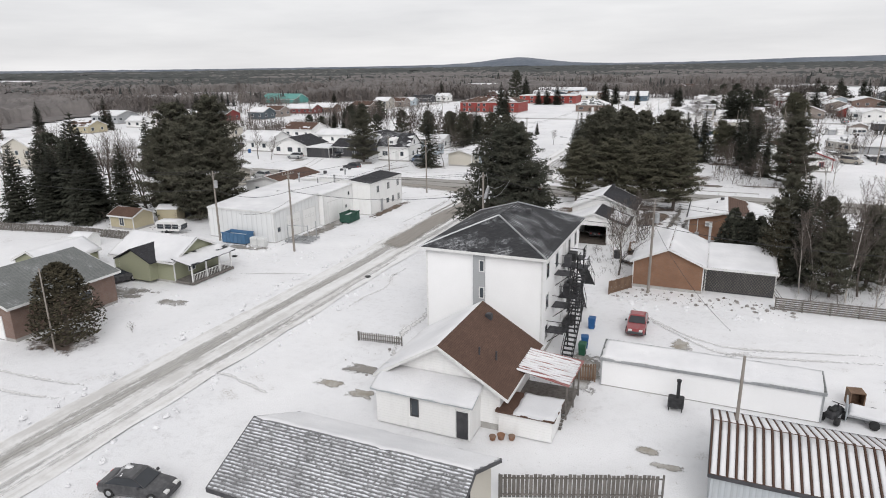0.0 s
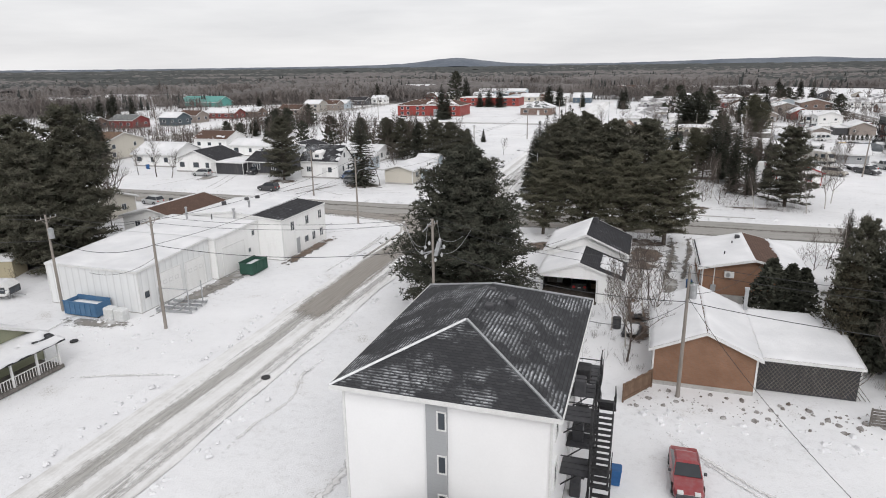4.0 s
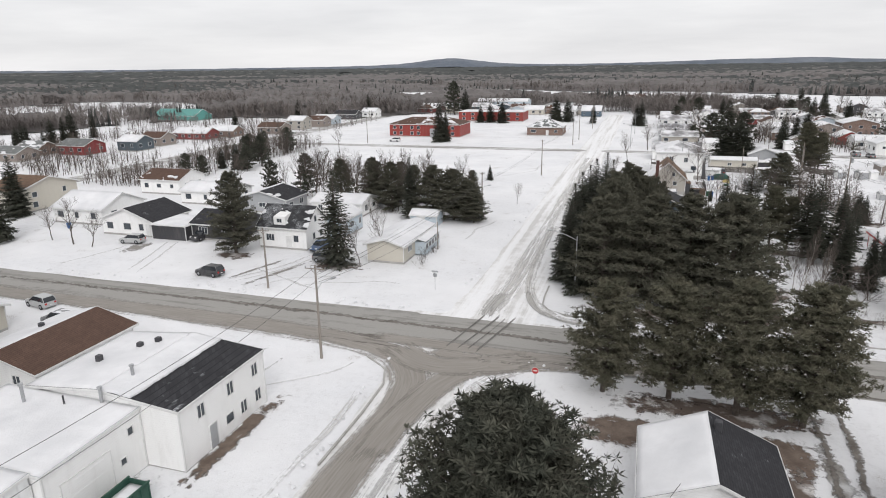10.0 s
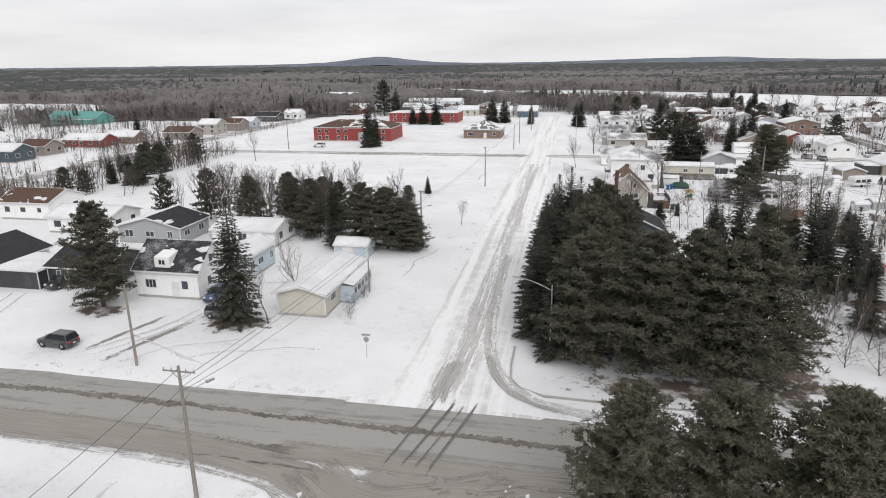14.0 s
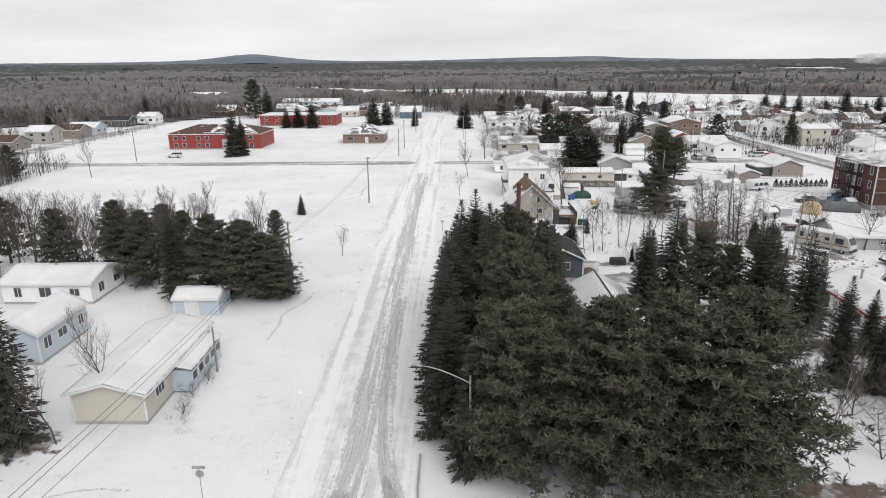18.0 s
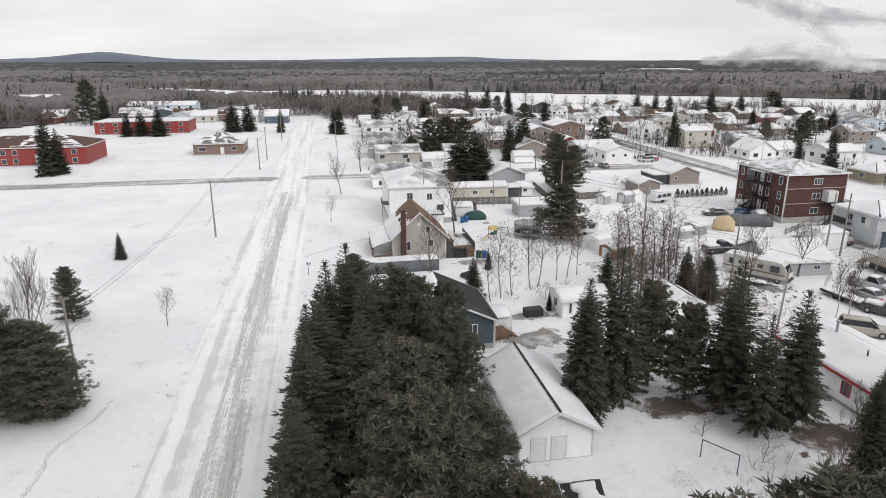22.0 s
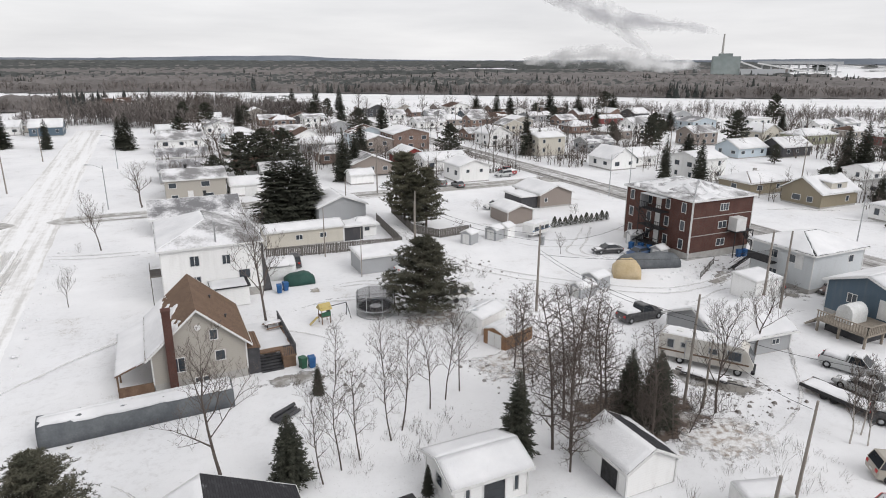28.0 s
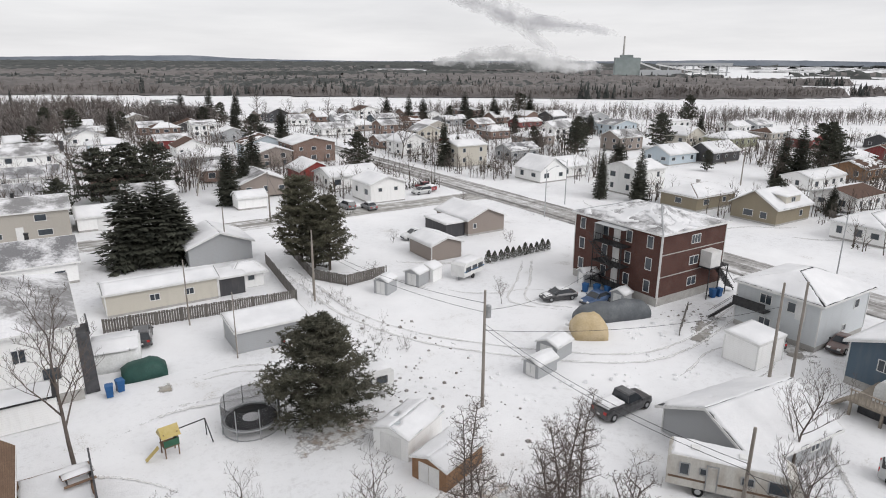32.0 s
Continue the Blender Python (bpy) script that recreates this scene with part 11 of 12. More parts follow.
def tarp_wall(points, h, label, material, seed=1, name="tarp_shelter", wide=2.6, snow=1.0):
    """A low tunnel of tarpaulin with a sagging, snow-capped top."""
    (x0, y0), (x1, y1) = points
    L = math.hypot(x1 - x0, y1 - y0)
    rz = math.degrees(math.atan2(y1 - y0, x1 - x0))
    root = thing(name, x0, y0, rz, label, "shelter", dz=-0.05)
    b = Build()
    rings = []
    n = int(L / 0.6)
    for k in range(n + 1):
        u = L * k / n
        sag = 0.10 * math.cos(u * 2.1) + 0.08 * noise.noise(Vector((u, seed, 0)))
        hh = h + sag
        row = []
        taper = min(1.0, 0.55 + 0.45 * (min(u, L - u) / 0.9)) if snow <= 0 else 1.0
        for q in range(13):
            a = 3.14159 * q / 12
            fold = 0.05 * noise.noise(Vector((u * 1.6, q * 0.9, seed))) if 0 < q < 12 else 0
            row.append((u, wide * 0.5 - wide * 0.5 * math.copysign(abs(math.cos(a)) ** 0.6, math.cos(a)) * (0.75 + 0.25 * taper), -0.1 + (hh * taper + 0.1) * math.sin(a) ** 0.7 + fold))
        rings.append(row)
    b.loft(rings)
    cover = part("cover", b, material, root, smooth=True)
    if snow <= 0:
        return root
    blanket("cover_snow", [(0.1, 0.25, h * 0.88), (L - 0.1, 0.25, h * 0.88), (L - 0.1, wide * 0.5, h * 1.06), (0.1, wide * 0.5, h * 1.06)], cover, 0.8 * snow, 0.1, seed, label="snow lying on the tarpaulin", lean=(0, 0.5))
    blanket("cover_snow", [(L - 0.1, wide - 0.3, h * 0.9), (0.1, wide - 0.3, h * 0.9), (0.1, wide * 0.5, h * 1.06), (L - 0.1, wide * 0.5, h * 1.06)], cover, snow, 0.1, seed, label="snow lying on the tarpaulin")
    return root


tarp_wall([(-27.0, 206.4), (-12.6, 206.9)], 1.9, "long dark grey tarpaulin shelter beside the beige house", TARP)
tarp_wall([(42.0, 222.0), (50.6, 219.4)], 2.0, "dark grey tarpaulin fence shelter by the brick block", TARP, 4, wide=2.4, snow=0)
tarp_wall([(38.6, 219.6), (41.6, 217.6)], 2.4, "yellow tarpaulin garage tent", TARP_YELLOW, 6, wide=3.4, snow=0)
tarp_wall([(-4.9, 237.6), (-0.6, 237.0)], 2.2, "white tarpaulin car shelter", TARP_WHITE, 8, wide=5.0)
tarp_wall([(-2.6, 234.2), (1.2, 234.0)], 1.5, "green tarpaulin over stored goods", TARP_GREEN, 9, wide=2.6, snow=0)
tarp_wall([(-20.2, 191.6), (-16.6, 191.2)], 1.6, "white plastic tent half covered with snow", TARP_WHITE, 11, wide=3.0)
tarp_wall([(-11.0, 184.4), (-8.4, 184.2)], 2.0, "white plastic garage tent beside the blue house", TARP_WHITE, 12, wide=4.4)


# ---- loose things in the yards ----
def bin_(x, y, material, label, rz=0.0, s=1.0):
    root = thing("wheeled_bin", x, y, rz, label, "bin", dz=-0.03)
    part("body", Build().loft([[(-0.24 * s, -0.26 * s, 0.05), (0.24 * s, -0.26 * s, 0.05), (0.24 * s, 0.26 * s, 0.05), (-0.24 * s, 0.26 * s, 0.05)], [(-0.3 * s, -0.34 * s, 1.0 * s), (0.3 * s, -0.34 * s, 1.0 * s), (0.3 * s, 0.34 * s, 1.0 * s), (-0.3 * s, 0.34 * s, 1.0 * s)]]), material, root)
    part("lid", Build().bevel_box(-0.32 * s, -0.37 * s, 1.0 * s, 0.32 * s, 0.37 * s, 1.1 * s, 0.04), material, root)
    for sx in (-1, 1):
        part("wheel", Build().tube((sx * 0.2 * s, 0.3 * s, 0.12), (sx * 0.26 * s, 0.3 * s, 0.12), 0.12, 0.12, 10), RUBBER, root)
    return root


for x, y, mt in ((-9.2, 52.4, BIN_BLUE), (-9.1, 50.9, BIN_GREEN), (-9.4, 56.9, BIN_BLUE), (-3.6, 93.5, BIN_BLUE), (-3.5, 92.6, BIN_GREEN), (-3.8, 232.6, BIN_BLUE), (-2.9, 233.2, BIN_BLUE), (51.2, 228.6, BIN_BLUE), (50.2, 229.6, BIN_BLUE), (51.9, 227.4, BIN_BLUE), (62.4, 219.8, BIN_BLUE), (63.4, 219.6, BIN_BLUE), (43.2, 222.4, BIN_BLUE), (-5.7, 211.4, BIN_GREEN), (-4.9, 211.2, BIN_BLUE), (-128, 150.5, BIN_BLUE), (-1.5, 258.5, BIN_BLUE)):
    bin_(x, y, mt, f"{'blue' if mt is BIN_BLUE else 'green'} wheeled bin beside the wall", rng.uniform(-20, 20), 1.05)
for k in range(5):
    bin_(-4.2 + 0.75 * k, 50.0 - 0.15 * k, BIN_GREEN, "dark green bin lined up behind the shed", 10, 0.9)


def skip(x, y, rz, L, W, H, material, label):
    root = thing("skip", x, y, rz, label, "skip", dz=-0.04)
    b = Build()
    b.box(-L / 2, -W / 2, 0.15, L / 2, -W / 2 + 0.06, H).box(-L / 2, W / 2 - 0.06, 0.15, L / 2, W / 2, H).box(-L / 2, -W / 2 + 0.06, 0.15, -L / 2 + 0.06, W / 2 - 0.06, H).box(L / 2 - 0.06, -W / 2 + 0.06, 0.15, L / 2, W / 2 - 0.06, H).box(-L / 2 + 0.06, -W / 2 + 0.06, 0.15, L / 2 - 0.06, W / 2 - 0.06, 0.25)
    part("body", b, material, root)
    for k in range(int(L / 0.7) + 1):
        u = -L / 2 + 0.1 + (L - 0.2) * k / int(L / 0.7)
        part("rib", Build().box(u - 0.05, -W / 2 - 0.06, 0.15, u + 0.05, -W / 2 + 0.01, H - 0.02), material, root)
    part("rim", Build().box(-L / 2 - 0.05, -W / 2 - 0.07, H, L / 2 + 0.05, -W / 2 + 0.06, H + 0.1).box(-L / 2 - 0.05, W / 2 - 0.06, H, L / 2 + 0.05, W / 2 + 0.07, H + 0.1), material, root)
    part("skid", Build().box(-L / 2, -W / 2 + 0.2, -0.1, L / 2, -W / 2 + 0.4, 0.15).box(-L / 2, W / 2 - 0.4, -0.1, L / 2, W / 2 - 0.2, 0.15), BLACK, root)
    blanket("skip_snow", [(-L / 2 + 0.1, -W / 2 + 0.1, H * 0.7), (L / 2 - 0.1, -W / 2 + 0.1, H * 0.7), (L / 2 - 0.1, W / 2 - 0.1, H * 0.7), (-L / 2 + 0.1, W / 2 - 0.1, H * 0.7)], root, 1.0, 0.15, 3, label="snow inside the skip")
    return root


skip(-63.0, 69.8, 0, 4.2, 1.9, 1.5, SKIP_BLUE, "long blue steel waste skip before the workshop")
skip(-54.2, 86.4, 90, 3.2, 1.8, 1.5, SKIP_GREEN, "dark green waste container beside the workshop")
solid("plastic_tank", Build().bevel_box(-0.6, -0.5, 0, 0.6, 0.5, 1.2, 0.12), TARP_WHITE, -59.6, 69.4, 0, "white plastic cube tank beside the skip", "tank")
solid("plastic_tank", Build().bevel_box(-0.6, -0.5, 0, 0.6, 0.5, 1.2, 0.12), TARP_WHITE, -58.2, 69.3, 0, "white plastic cube tank beside the skip", "tank")
root = thing("steel_rack", -54.6, 73.8, 8, "low steel rack on skids with upright posts", "rack")
for k in range(4):
    part("skid", Build().box(-2.0, -1.5 + k, 0, 2.0, -1.42 + k, 0.25), STEEL, root)
for k in range(4):
    part("cross_bar", Build().box(-2.0 + 1.3 * k, -1.6, 0.25, -1.9 + 1.3 * k, 1.7, 0.35), STEEL, root)
for px, py in ((-1.6, -1.2), (1.6, -1.2), (1.6, 1.4)):
    part("upright", Build().tube((px, py, 0.2), (px, py, 2.6), 0.07, 0.07, 6), STEEL, root)
part("top_bar", Build().tube((-1.6, -1.2, 2.5), (1.6, -1.2, 2.5), 0.05, 0.05, 6), STEEL, root)

root = thing("garden_stove", -1.0, 44.4, 0, "black outdoor wood stove with a chimney pipe", "stove")
part("firebox", Build().bevel_box(-0.55, -0.4, 0.25, 0.55, 0.4, 0.95, 0.06), BLACK, root)
part("flue", Build().tube((0.1, 0, 0.9), (0.1, 0, 2.3), 0.12, 0.12, 10).tube((0.1, 0, 2.2), (0.1, 0, 2.35), 0.17, 0.17, 10), BLACK, root)
for px, py in ((-0.45, -0.3), (0.45, -0.3), (0.45, 0.3), (-0.45, 0.3)):
    part("leg", Build().box(px - 0.04, py - 0.04, -0.1, px + 0.04, py + 0.04, 0.3), BLACK, root)

root = thing("utility_trailer", 10.6, 47.6, -8, "small trailer with a parked quad bike and snow", "trailer")
part("deck", Build().box(-0.4, -0.9, 0.5, 3.4, 0.9, 0.62), STEEL, root)
part("drawbar", Build().tube((3.4, 0, 0.5), (5.0, 0.1, 0.4), 0.06, 0.06, 6), STEEL, root)
for sy in (-1, 1):
    part("wheel", Build().tube((1.2, sy * 0.95, 0.32), (1.2, sy * 1.15, 0.32), 0.32, 0.32, 14), RUBBER, root)
part("tailboard", Build().box(-0.5, -0.9, 0.1, -0.42, 0.9, 1.3), TIN, root)
blanket("deck_snow", [(-0.3, -0.8, 0.63), (3.3, -0.8, 0.63), (3.3, 0.8, 0.63), (-0.3, 0.8, 0.63)], root, 0.8, 0.2, 5, cell=0.3, label="snow lying on the trailer")
root = thing("quad_bike", 9.3, 46.9, 60, "grey quad bike beside the shed", "quad bike")
part("body", Build().bevel_box(-0.9, -0.35, 0.45, 0.9, 0.35, 0.85, 0.12), BLACK, root)
part("seat", Build().bevel_box(-0.5, -0.2, 0.85, 0.3, 0.2, 1.0, 0.06), RUBBER, root)
part("handlebar", Build().tube((0.45, -0.4, 1.15), (0.45, 0.4, 1.15), 0.03, 0.03, 6).tube((0.55, 0, 0.8), (0.45, 0, 1.15), 0.04, 0.04, 6), BLACK, root)
for px in (-0.6, 0.65):
    for sy in (-1, 1):
        part("wheel", Build().tube((px, sy * 0.35, 0.3), (px, sy * 0.6, 0.3), 0.3, 0.3, 12), RUBBER, root)
solid("wooden_crate", Build().box(-0.5, -0.5, 0, 0.5, 0.5, 0.08).box(-0.5, -0.5, 0.08, -0.42, 0.5, 1.1).box(0.42, -0.5, 0.08, 0.5, 0.5, 1.1).box(-0.42, 0.42, 0.08, 0.42, 0.5, 1.1).box(-0.5, -0.5, 1.1, 0.5, 0.5, 1.16), BROWN_PLANK, 11.0, 49.8, 10, "dark wooden crate standing open", "crate")
solid("clay_pots", Build().tube((0, 0, 0), (0, 0, 0.35), 0.2, 0.28, 10).tube((0.7, 0.2, 0), (0.7, 0.2, 0.3), 0.18, 0.24, 10).tube((-0.5, -0.3, 0), (-0.5, -0.3, 0.3), 0.18, 0.24, 10), BRICK_TAN, -11.6, 36.0, 0, "clay pots huddled beside the house", "pots")

# play set, trampoline, caravan, sheds
root = thing("swing_set", -1.0, 221.2, 8, "small play tower with yellow roof and a swing frame", "play set")
for px in (-0.6, 0.6):
    for py in (-0.6, 0.6):
        part("leg", Build().box(px - 0.05, py - 0.05, -0.1, px + 0.05, py + 0.05, 2.4), BROWN_PLANK, root)
part("platform", Build().box(-0.7, -0.7, 1.0, 0.7, 0.7, 1.1), BROWN_PLANK, root)
part("side_panel", Build().box(-0.68, -0.7, 1.1, 0.68, -0.64, 1.75).box(0.64, -0.6, 1.1, 0.7, 0.6, 1.75), BIN_GREEN, root, "green side panel")
part("roof", Build().prism([(-0.9, 2.1), (0.9, 2.1), (0, 2.9)], "x", -0.85, 0.85), PLASTIC_YELLOW, root, "yellow canopy roof")
part("swing_beam", Build().tube((0.6, 0, 2.2), (3.4, 0, 2.3), 0.06, 0.06, 6), BLACK, root)
for sy in (-0.8, 0.8):
    part("swing_leg", Build().tube((3.4, 0, 2.3), (3.7, sy, 0), 0.05, 0.05, 6), BLACK, root)
root.scale = (0.8, 0.8, 0.8)
part("slide", Build().loft([[(-1.0, -0.25, 1.0), (-1.0, 0.25, 1.0), (-1.0, 0.25, 1.05), (-1.0, -0.25, 1.05)], [(-2.2, -0.25, 0.05), (-2.2, 0.25, 0.05), (-2.2, 0.25, 0.1), (-2.2, -0.25, 0.1)]]), PLASTIC_YELLOW, root)

root = thing("trampoline", 5.2, 221.6, 0, "round trampoline with dark safety net", "trampoline")
ring = lambda r, z, n=28: [(r * math.cos(6.28319 * k / n), r * math.sin(6.28319 * k / n), z) for k in range(n)]
part("mat", Build().loft([ring(2.0, 0.78), ring(2.0, 0.82)]), RUBBER, root, "black jumping mat")
part("edge_pad", Build().loft([ring(2.05, 0.8), ring(2.3, 0.8), ring(2.3, 0.9), ring(2.05, 0.9)], caps=False), STEEL, root, "pale grey edge pad")
part("frame_leg", Build().loft([ring(2.2, 0.0), ring(2.2, 0.06), ring(2.26, 0.06), ring(2.26, 0.0)], caps=False), STEEL, root, "steel ground hoop")
part("mat_snow", Build().loft([ring(0.7, 0.83), ring(0.5, 0.85)]), ROOF_SNOW, root, "thin snow in the middle")
for k in range(8):
    a = 6.28319 * k / 8
    part("pole", Build().tube((2.3 * math.cos(a), 2.3 * math.sin(a), -0.1), (2.3 * math.cos(a), 2.3 * math.sin(a), 2.6), 0.04, 0.04, 6), STEEL, root)
b = Build().loft([ring(2.26, 0.85, 40), ring(2.26, 2.5, 40), ring(2.24, 2.5, 40), ring(2.24, 0.85, 40)], caps=False)
part("net", b, NETTING, root, "dark mesh net")


def caravan(x, y, rz, L, W, H, label, stripe, name="caravan"):
    root = thing(name, x, y, rz, label, "caravan", dz=-0.02)
    prof = [(-L / 2, 0.55), (L / 2 - 0.5, 0.55), (L / 2, 1.1), (L / 2 - 0.1, H - 0.6), (L / 2 - 0.7, H), (-L / 2 + 0.3, H), (-L / 2, H - 0.3)]
    part("body", Build().prism(prof, "y", -W / 2, W / 2), TRIM, root, "off-white panelled body")
    part("stripe", Build().box(-L / 2 + 0.02, -W / 2 - 0.02, 1.2, L / 2 - 0.12, -W / 2 + 0.01, 1.35), stripe, root)
    for u in (-L * 0.3, 0.0, L * 0.28):
        window(lambda uu, o, z: (uu, -W / 2 - o, z), u, H * 0.62, 0.9, 0.55, root, DARK_TRIM, 1)
        window(lambda uu, o, z: (-uu, W / 2 + o, z), u, H * 0.62, 0.9, 0.55, root, DARK_TRIM, 1)
    window(lambda uu, o, z: (L / 2 - 0.02 + o, uu, z), 0, H * 0.55, 1.5, 0.6, root, DARK_TRIM, 2)
    for sy in (-1, 1):
        part("wheel", Build().tube((-0.3, sy * (W / 2 - 0.2), 0.33), (-0.3, sy * (W / 2 + 0.02), 0.33), 0.33, 0.33, 14), RUBBER, root)
    part("drawbar", Build().tube((L / 2 - 0.2, 0, 0.5), (L / 2 + 1.1, 0, 0.45), 0.06, 0.06, 6), STEEL, root)
    part("jack", Build().box(-L / 2 + 0.3, -0.1, -0.05, -L / 2 + 0.45, 0.1, 0.56).box(L / 2 - 0.9, -0.1, -0.05, L / 2 - 0.75, 0.1, 0.56), STEEL, root)
    blanket("roof_snow", [(-L / 2 + 0.3, -W / 2 + 0.05, H), (L / 2 - 0.75, -W / 2 + 0.05, H), (L / 2 - 0.75, W / 2 - 0.05, H), (-L / 2 + 0.3, W / 2 - 0.05, H)], root, 1.0, 0.12, 5)
    return root


caravan(14.8, 221.4, 178, 5.2, 2.2, 2.5, "white touring caravan behind the pine", GREY)


def motor_home(x, y, rz):
    """An old motor home, nose along its own +x, with stained panels and a big slanted windscreen."""
    root = thing("motor_home", x, y, rz, "old stained cream motor home with snow on its roof", "motor home", dz=-0.02)
    w = 1.12
    prof = [(-4.3, 0.62), (3.85, 0.62), (4.25, 0.95), (4.2, 1.5), (3.62, 2.6), (3.05, 2.9), (-4.15, 2.9), (-4.3, 2.7)]
    part("body", Build().prism(prof, "y", -w, w), STAINED, root, "stained off-white panelled body")
    part("windscreen", Build().loft([[(4.235, -0.95, 1.58), (4.235, 0.95, 1.58), (3.70, 0.9, 2.5), (3.70, -0.9, 2.5)], [(4.195, -0.95, 1.58), (4.195, 0.95, 1.58), (3.66, 0.9, 2.5), (3.66, -0.9, 2.5)]]), CARGLASS, root, "dark slanted windscreen")
    for side, fn in ((-1, lambda u, o, z: (u, -w - o, z)), (1, lambda u, o, z: (-u, w + o, z))):
        for u, z, ww, hh in ((2.55 * -side, 1.95, 1.2, 0.85), (0.7 * -side, 2.0, 0.7, 0.5), (-3.2 * -side, 2.0, 0.55, 0.8), (-2.0 * -side, 2.05, 0.4, 0.4)):
            window(fn, u, z, ww, hh, root, STEEL, 1)
    door(lambda u, o, z: (u, -w - o, z), 1.55 - 3.0, 0.68, 0.62, 1.85, root, STAINED, STEEL)
    part("stripe", Build().box(-4.2, -w - 0.012, 1.18, 3.9, -w + 0.002, 1.34).box(-4.2, w - 0.002, 1.18, 3.9, w + 0.012, 1.34), BROWN_PLANK, root, "faded brown stripe")
    part("bumper", Build().bevel_box(4.1, -1.05, 0.45, 4.45, 1.05, 0.7, 0.05), BLACK, root)
    for px in (-2.2, 3.0):
        for sy in (-1, 1):
            t = part("wheel", Build().tube((px, sy * (w - 0.28), 0.38), (px, sy * (w - 0.02), 0.38), 0.38, 0.38, 16), RUBBER, root)
            part("rim", Build().tube((px, sy * (w - 0.03), 0.38), (px, sy * (w + 0.005), 0.38), 0.22, 0.18, 12), STEEL, t)
    for px in (-2.6, 0.4):
        part("roof_vent", Build().bevel_box(px - 0.3, -0.3, 2.9, px + 0.3, 0.3, 3.15, 0.05), TRIM, root)
    blanket("roof_snow", [(-4.1, -w + 0.05, 2.9), (3.0, -w + 0.05, 2.9), (3.0, w - 0.05, 2.9), (-4.1, w - 0.05, 2.9)], root, 0.86, 0.14, 5, cell=0.3)
    return root


motor_home(30.2, 195.9, -54.6)
scrap = thing("scrap_heap", 27.6, 193.6, -54.6, "heap of old boards and pipes dusted with snow", "scrap heap")
rs = random.Random(3)
for k in range(16):
    u, v, L_ = rs.uniform(-2.6, 2.6), rs.uniform(-0.7, 0.7), rs.uniform(1.0, 2.6)
    part("board", Build().tube((u - L_ / 2, v, 0.15 + 0.035 * k), (u + L_ / 2, v + rs.uniform(-0.5, 0.5), 0.18 + 0.035 * k), rs.uniform(0.05, 0.12), 0.06, 4), rs.choice((PLANK, DARK_TRIM, BROWN_PLANK)), scrap)
blanket("heap_snow", [(-2.0, -0.6, 0.6), (2.0, -0.6, 0.55), (2.0, 0.5, 0.6), (-2.0, 0.5, 0.65)], scrap, 0.6, 0.14, 8, cell=0.25, label="snow lying on the heap")


def flat_trailer(x, y, rz, L=6.6, W=2.1):
    root = thing("flat_trailer", x, y, rz, "long flat trailer with a snowy deck", "trailer", dz=-0.02)
    part("deck", Build().box(-L / 2, -W / 2, 0.55, L / 2, W / 2, 0.67), BROWN_PLANK, root)
    for sy in (-1, 1):
        part("side_rail", Build().box(-L / 2, sy * W / 2 - 0.05, 0.45, L / 2, sy * W / 2 + 0.05, 0.75), BLACK, root)
        for px in (-1.2, -0.3):
            part("wheel", Build().tube((px, sy * (W / 2 - 0.35), 0.33), (px, sy * (W / 2 - 0.1), 0.33), 0.33, 0.33, 14), RUBBER, root)
    part("drawbar", Build().tube((L / 2, -0.5, 0.55), (L / 2 + 1.2, 0, 0.5), 0.05, 0.05, 6).tube((L / 2, 0.5, 0.55), (L / 2 + 1.2, 0, 0.5), 0.05, 0.05, 6), BLACK, root)
    blanket("deck_snow", [(-L / 2 + 0.1, -W / 2 + 0.1, 0.68), (L / 2 - 0.1, -W / 2 + 0.1, 0.68), (L / 2 - 0.1, W / 2 - 0.1, 0.68), (-L / 2 + 0.1, W / 2 - 0.1, 0.68)], root, 0.85, 0.14, 6, cell=0.3, label="snow lying on the trailer")
    return root


flat_trailer(35.6, 185.6, -84)
cargo = thing("cargo_trailer", 16.6, 178.6, -18, "small white enclosed cargo trailer in snow", "trailer", dz=-0.02)
part("body", Build().bevel_box(-1.7, -0.95, 0.45, 1.7, 0.95, 2.2, 0.08), TARP_WHITE, cargo)
part("rear_door", Build().box(-1.73, -0.8, 0.55, -1.69, 0.8, 2.05), TRIM, cargo)
part("drawbar", Build().tube((1.7, 0, 0.5), (2.9, 0, 0.45), 0.05, 0.05, 6), STEEL, cargo)
for sy in (-1, 1):
    part("wheel", Build().tube((-0.2, sy * 0.8, 0.32), (-0.2, sy * 1.0, 0.32), 0.32, 0.32, 14), RUBBER, cargo)
part("mudguard", Build().box(-0.6, -1.02, 0.66, 0.2, -0.9, 0.72).box(-0.6, 0.9, 0.66, 0.2, 1.02, 0.72), BLACK, cargo)
blanket("roof_snow", [(-1.6, -0.85, 2.2), (1.6, -0.85, 2.2), (1.6, 0.85, 2.2), (-1.6, 0.85, 2.2)], cargo, 1.0, 0.1, 2)
caravan(41.0, 242.5, 20, 4.8, 2.2, 2.4, "pale blue ice-fishing cabin on skids", SKIP_BLUE, "ice_cabin")


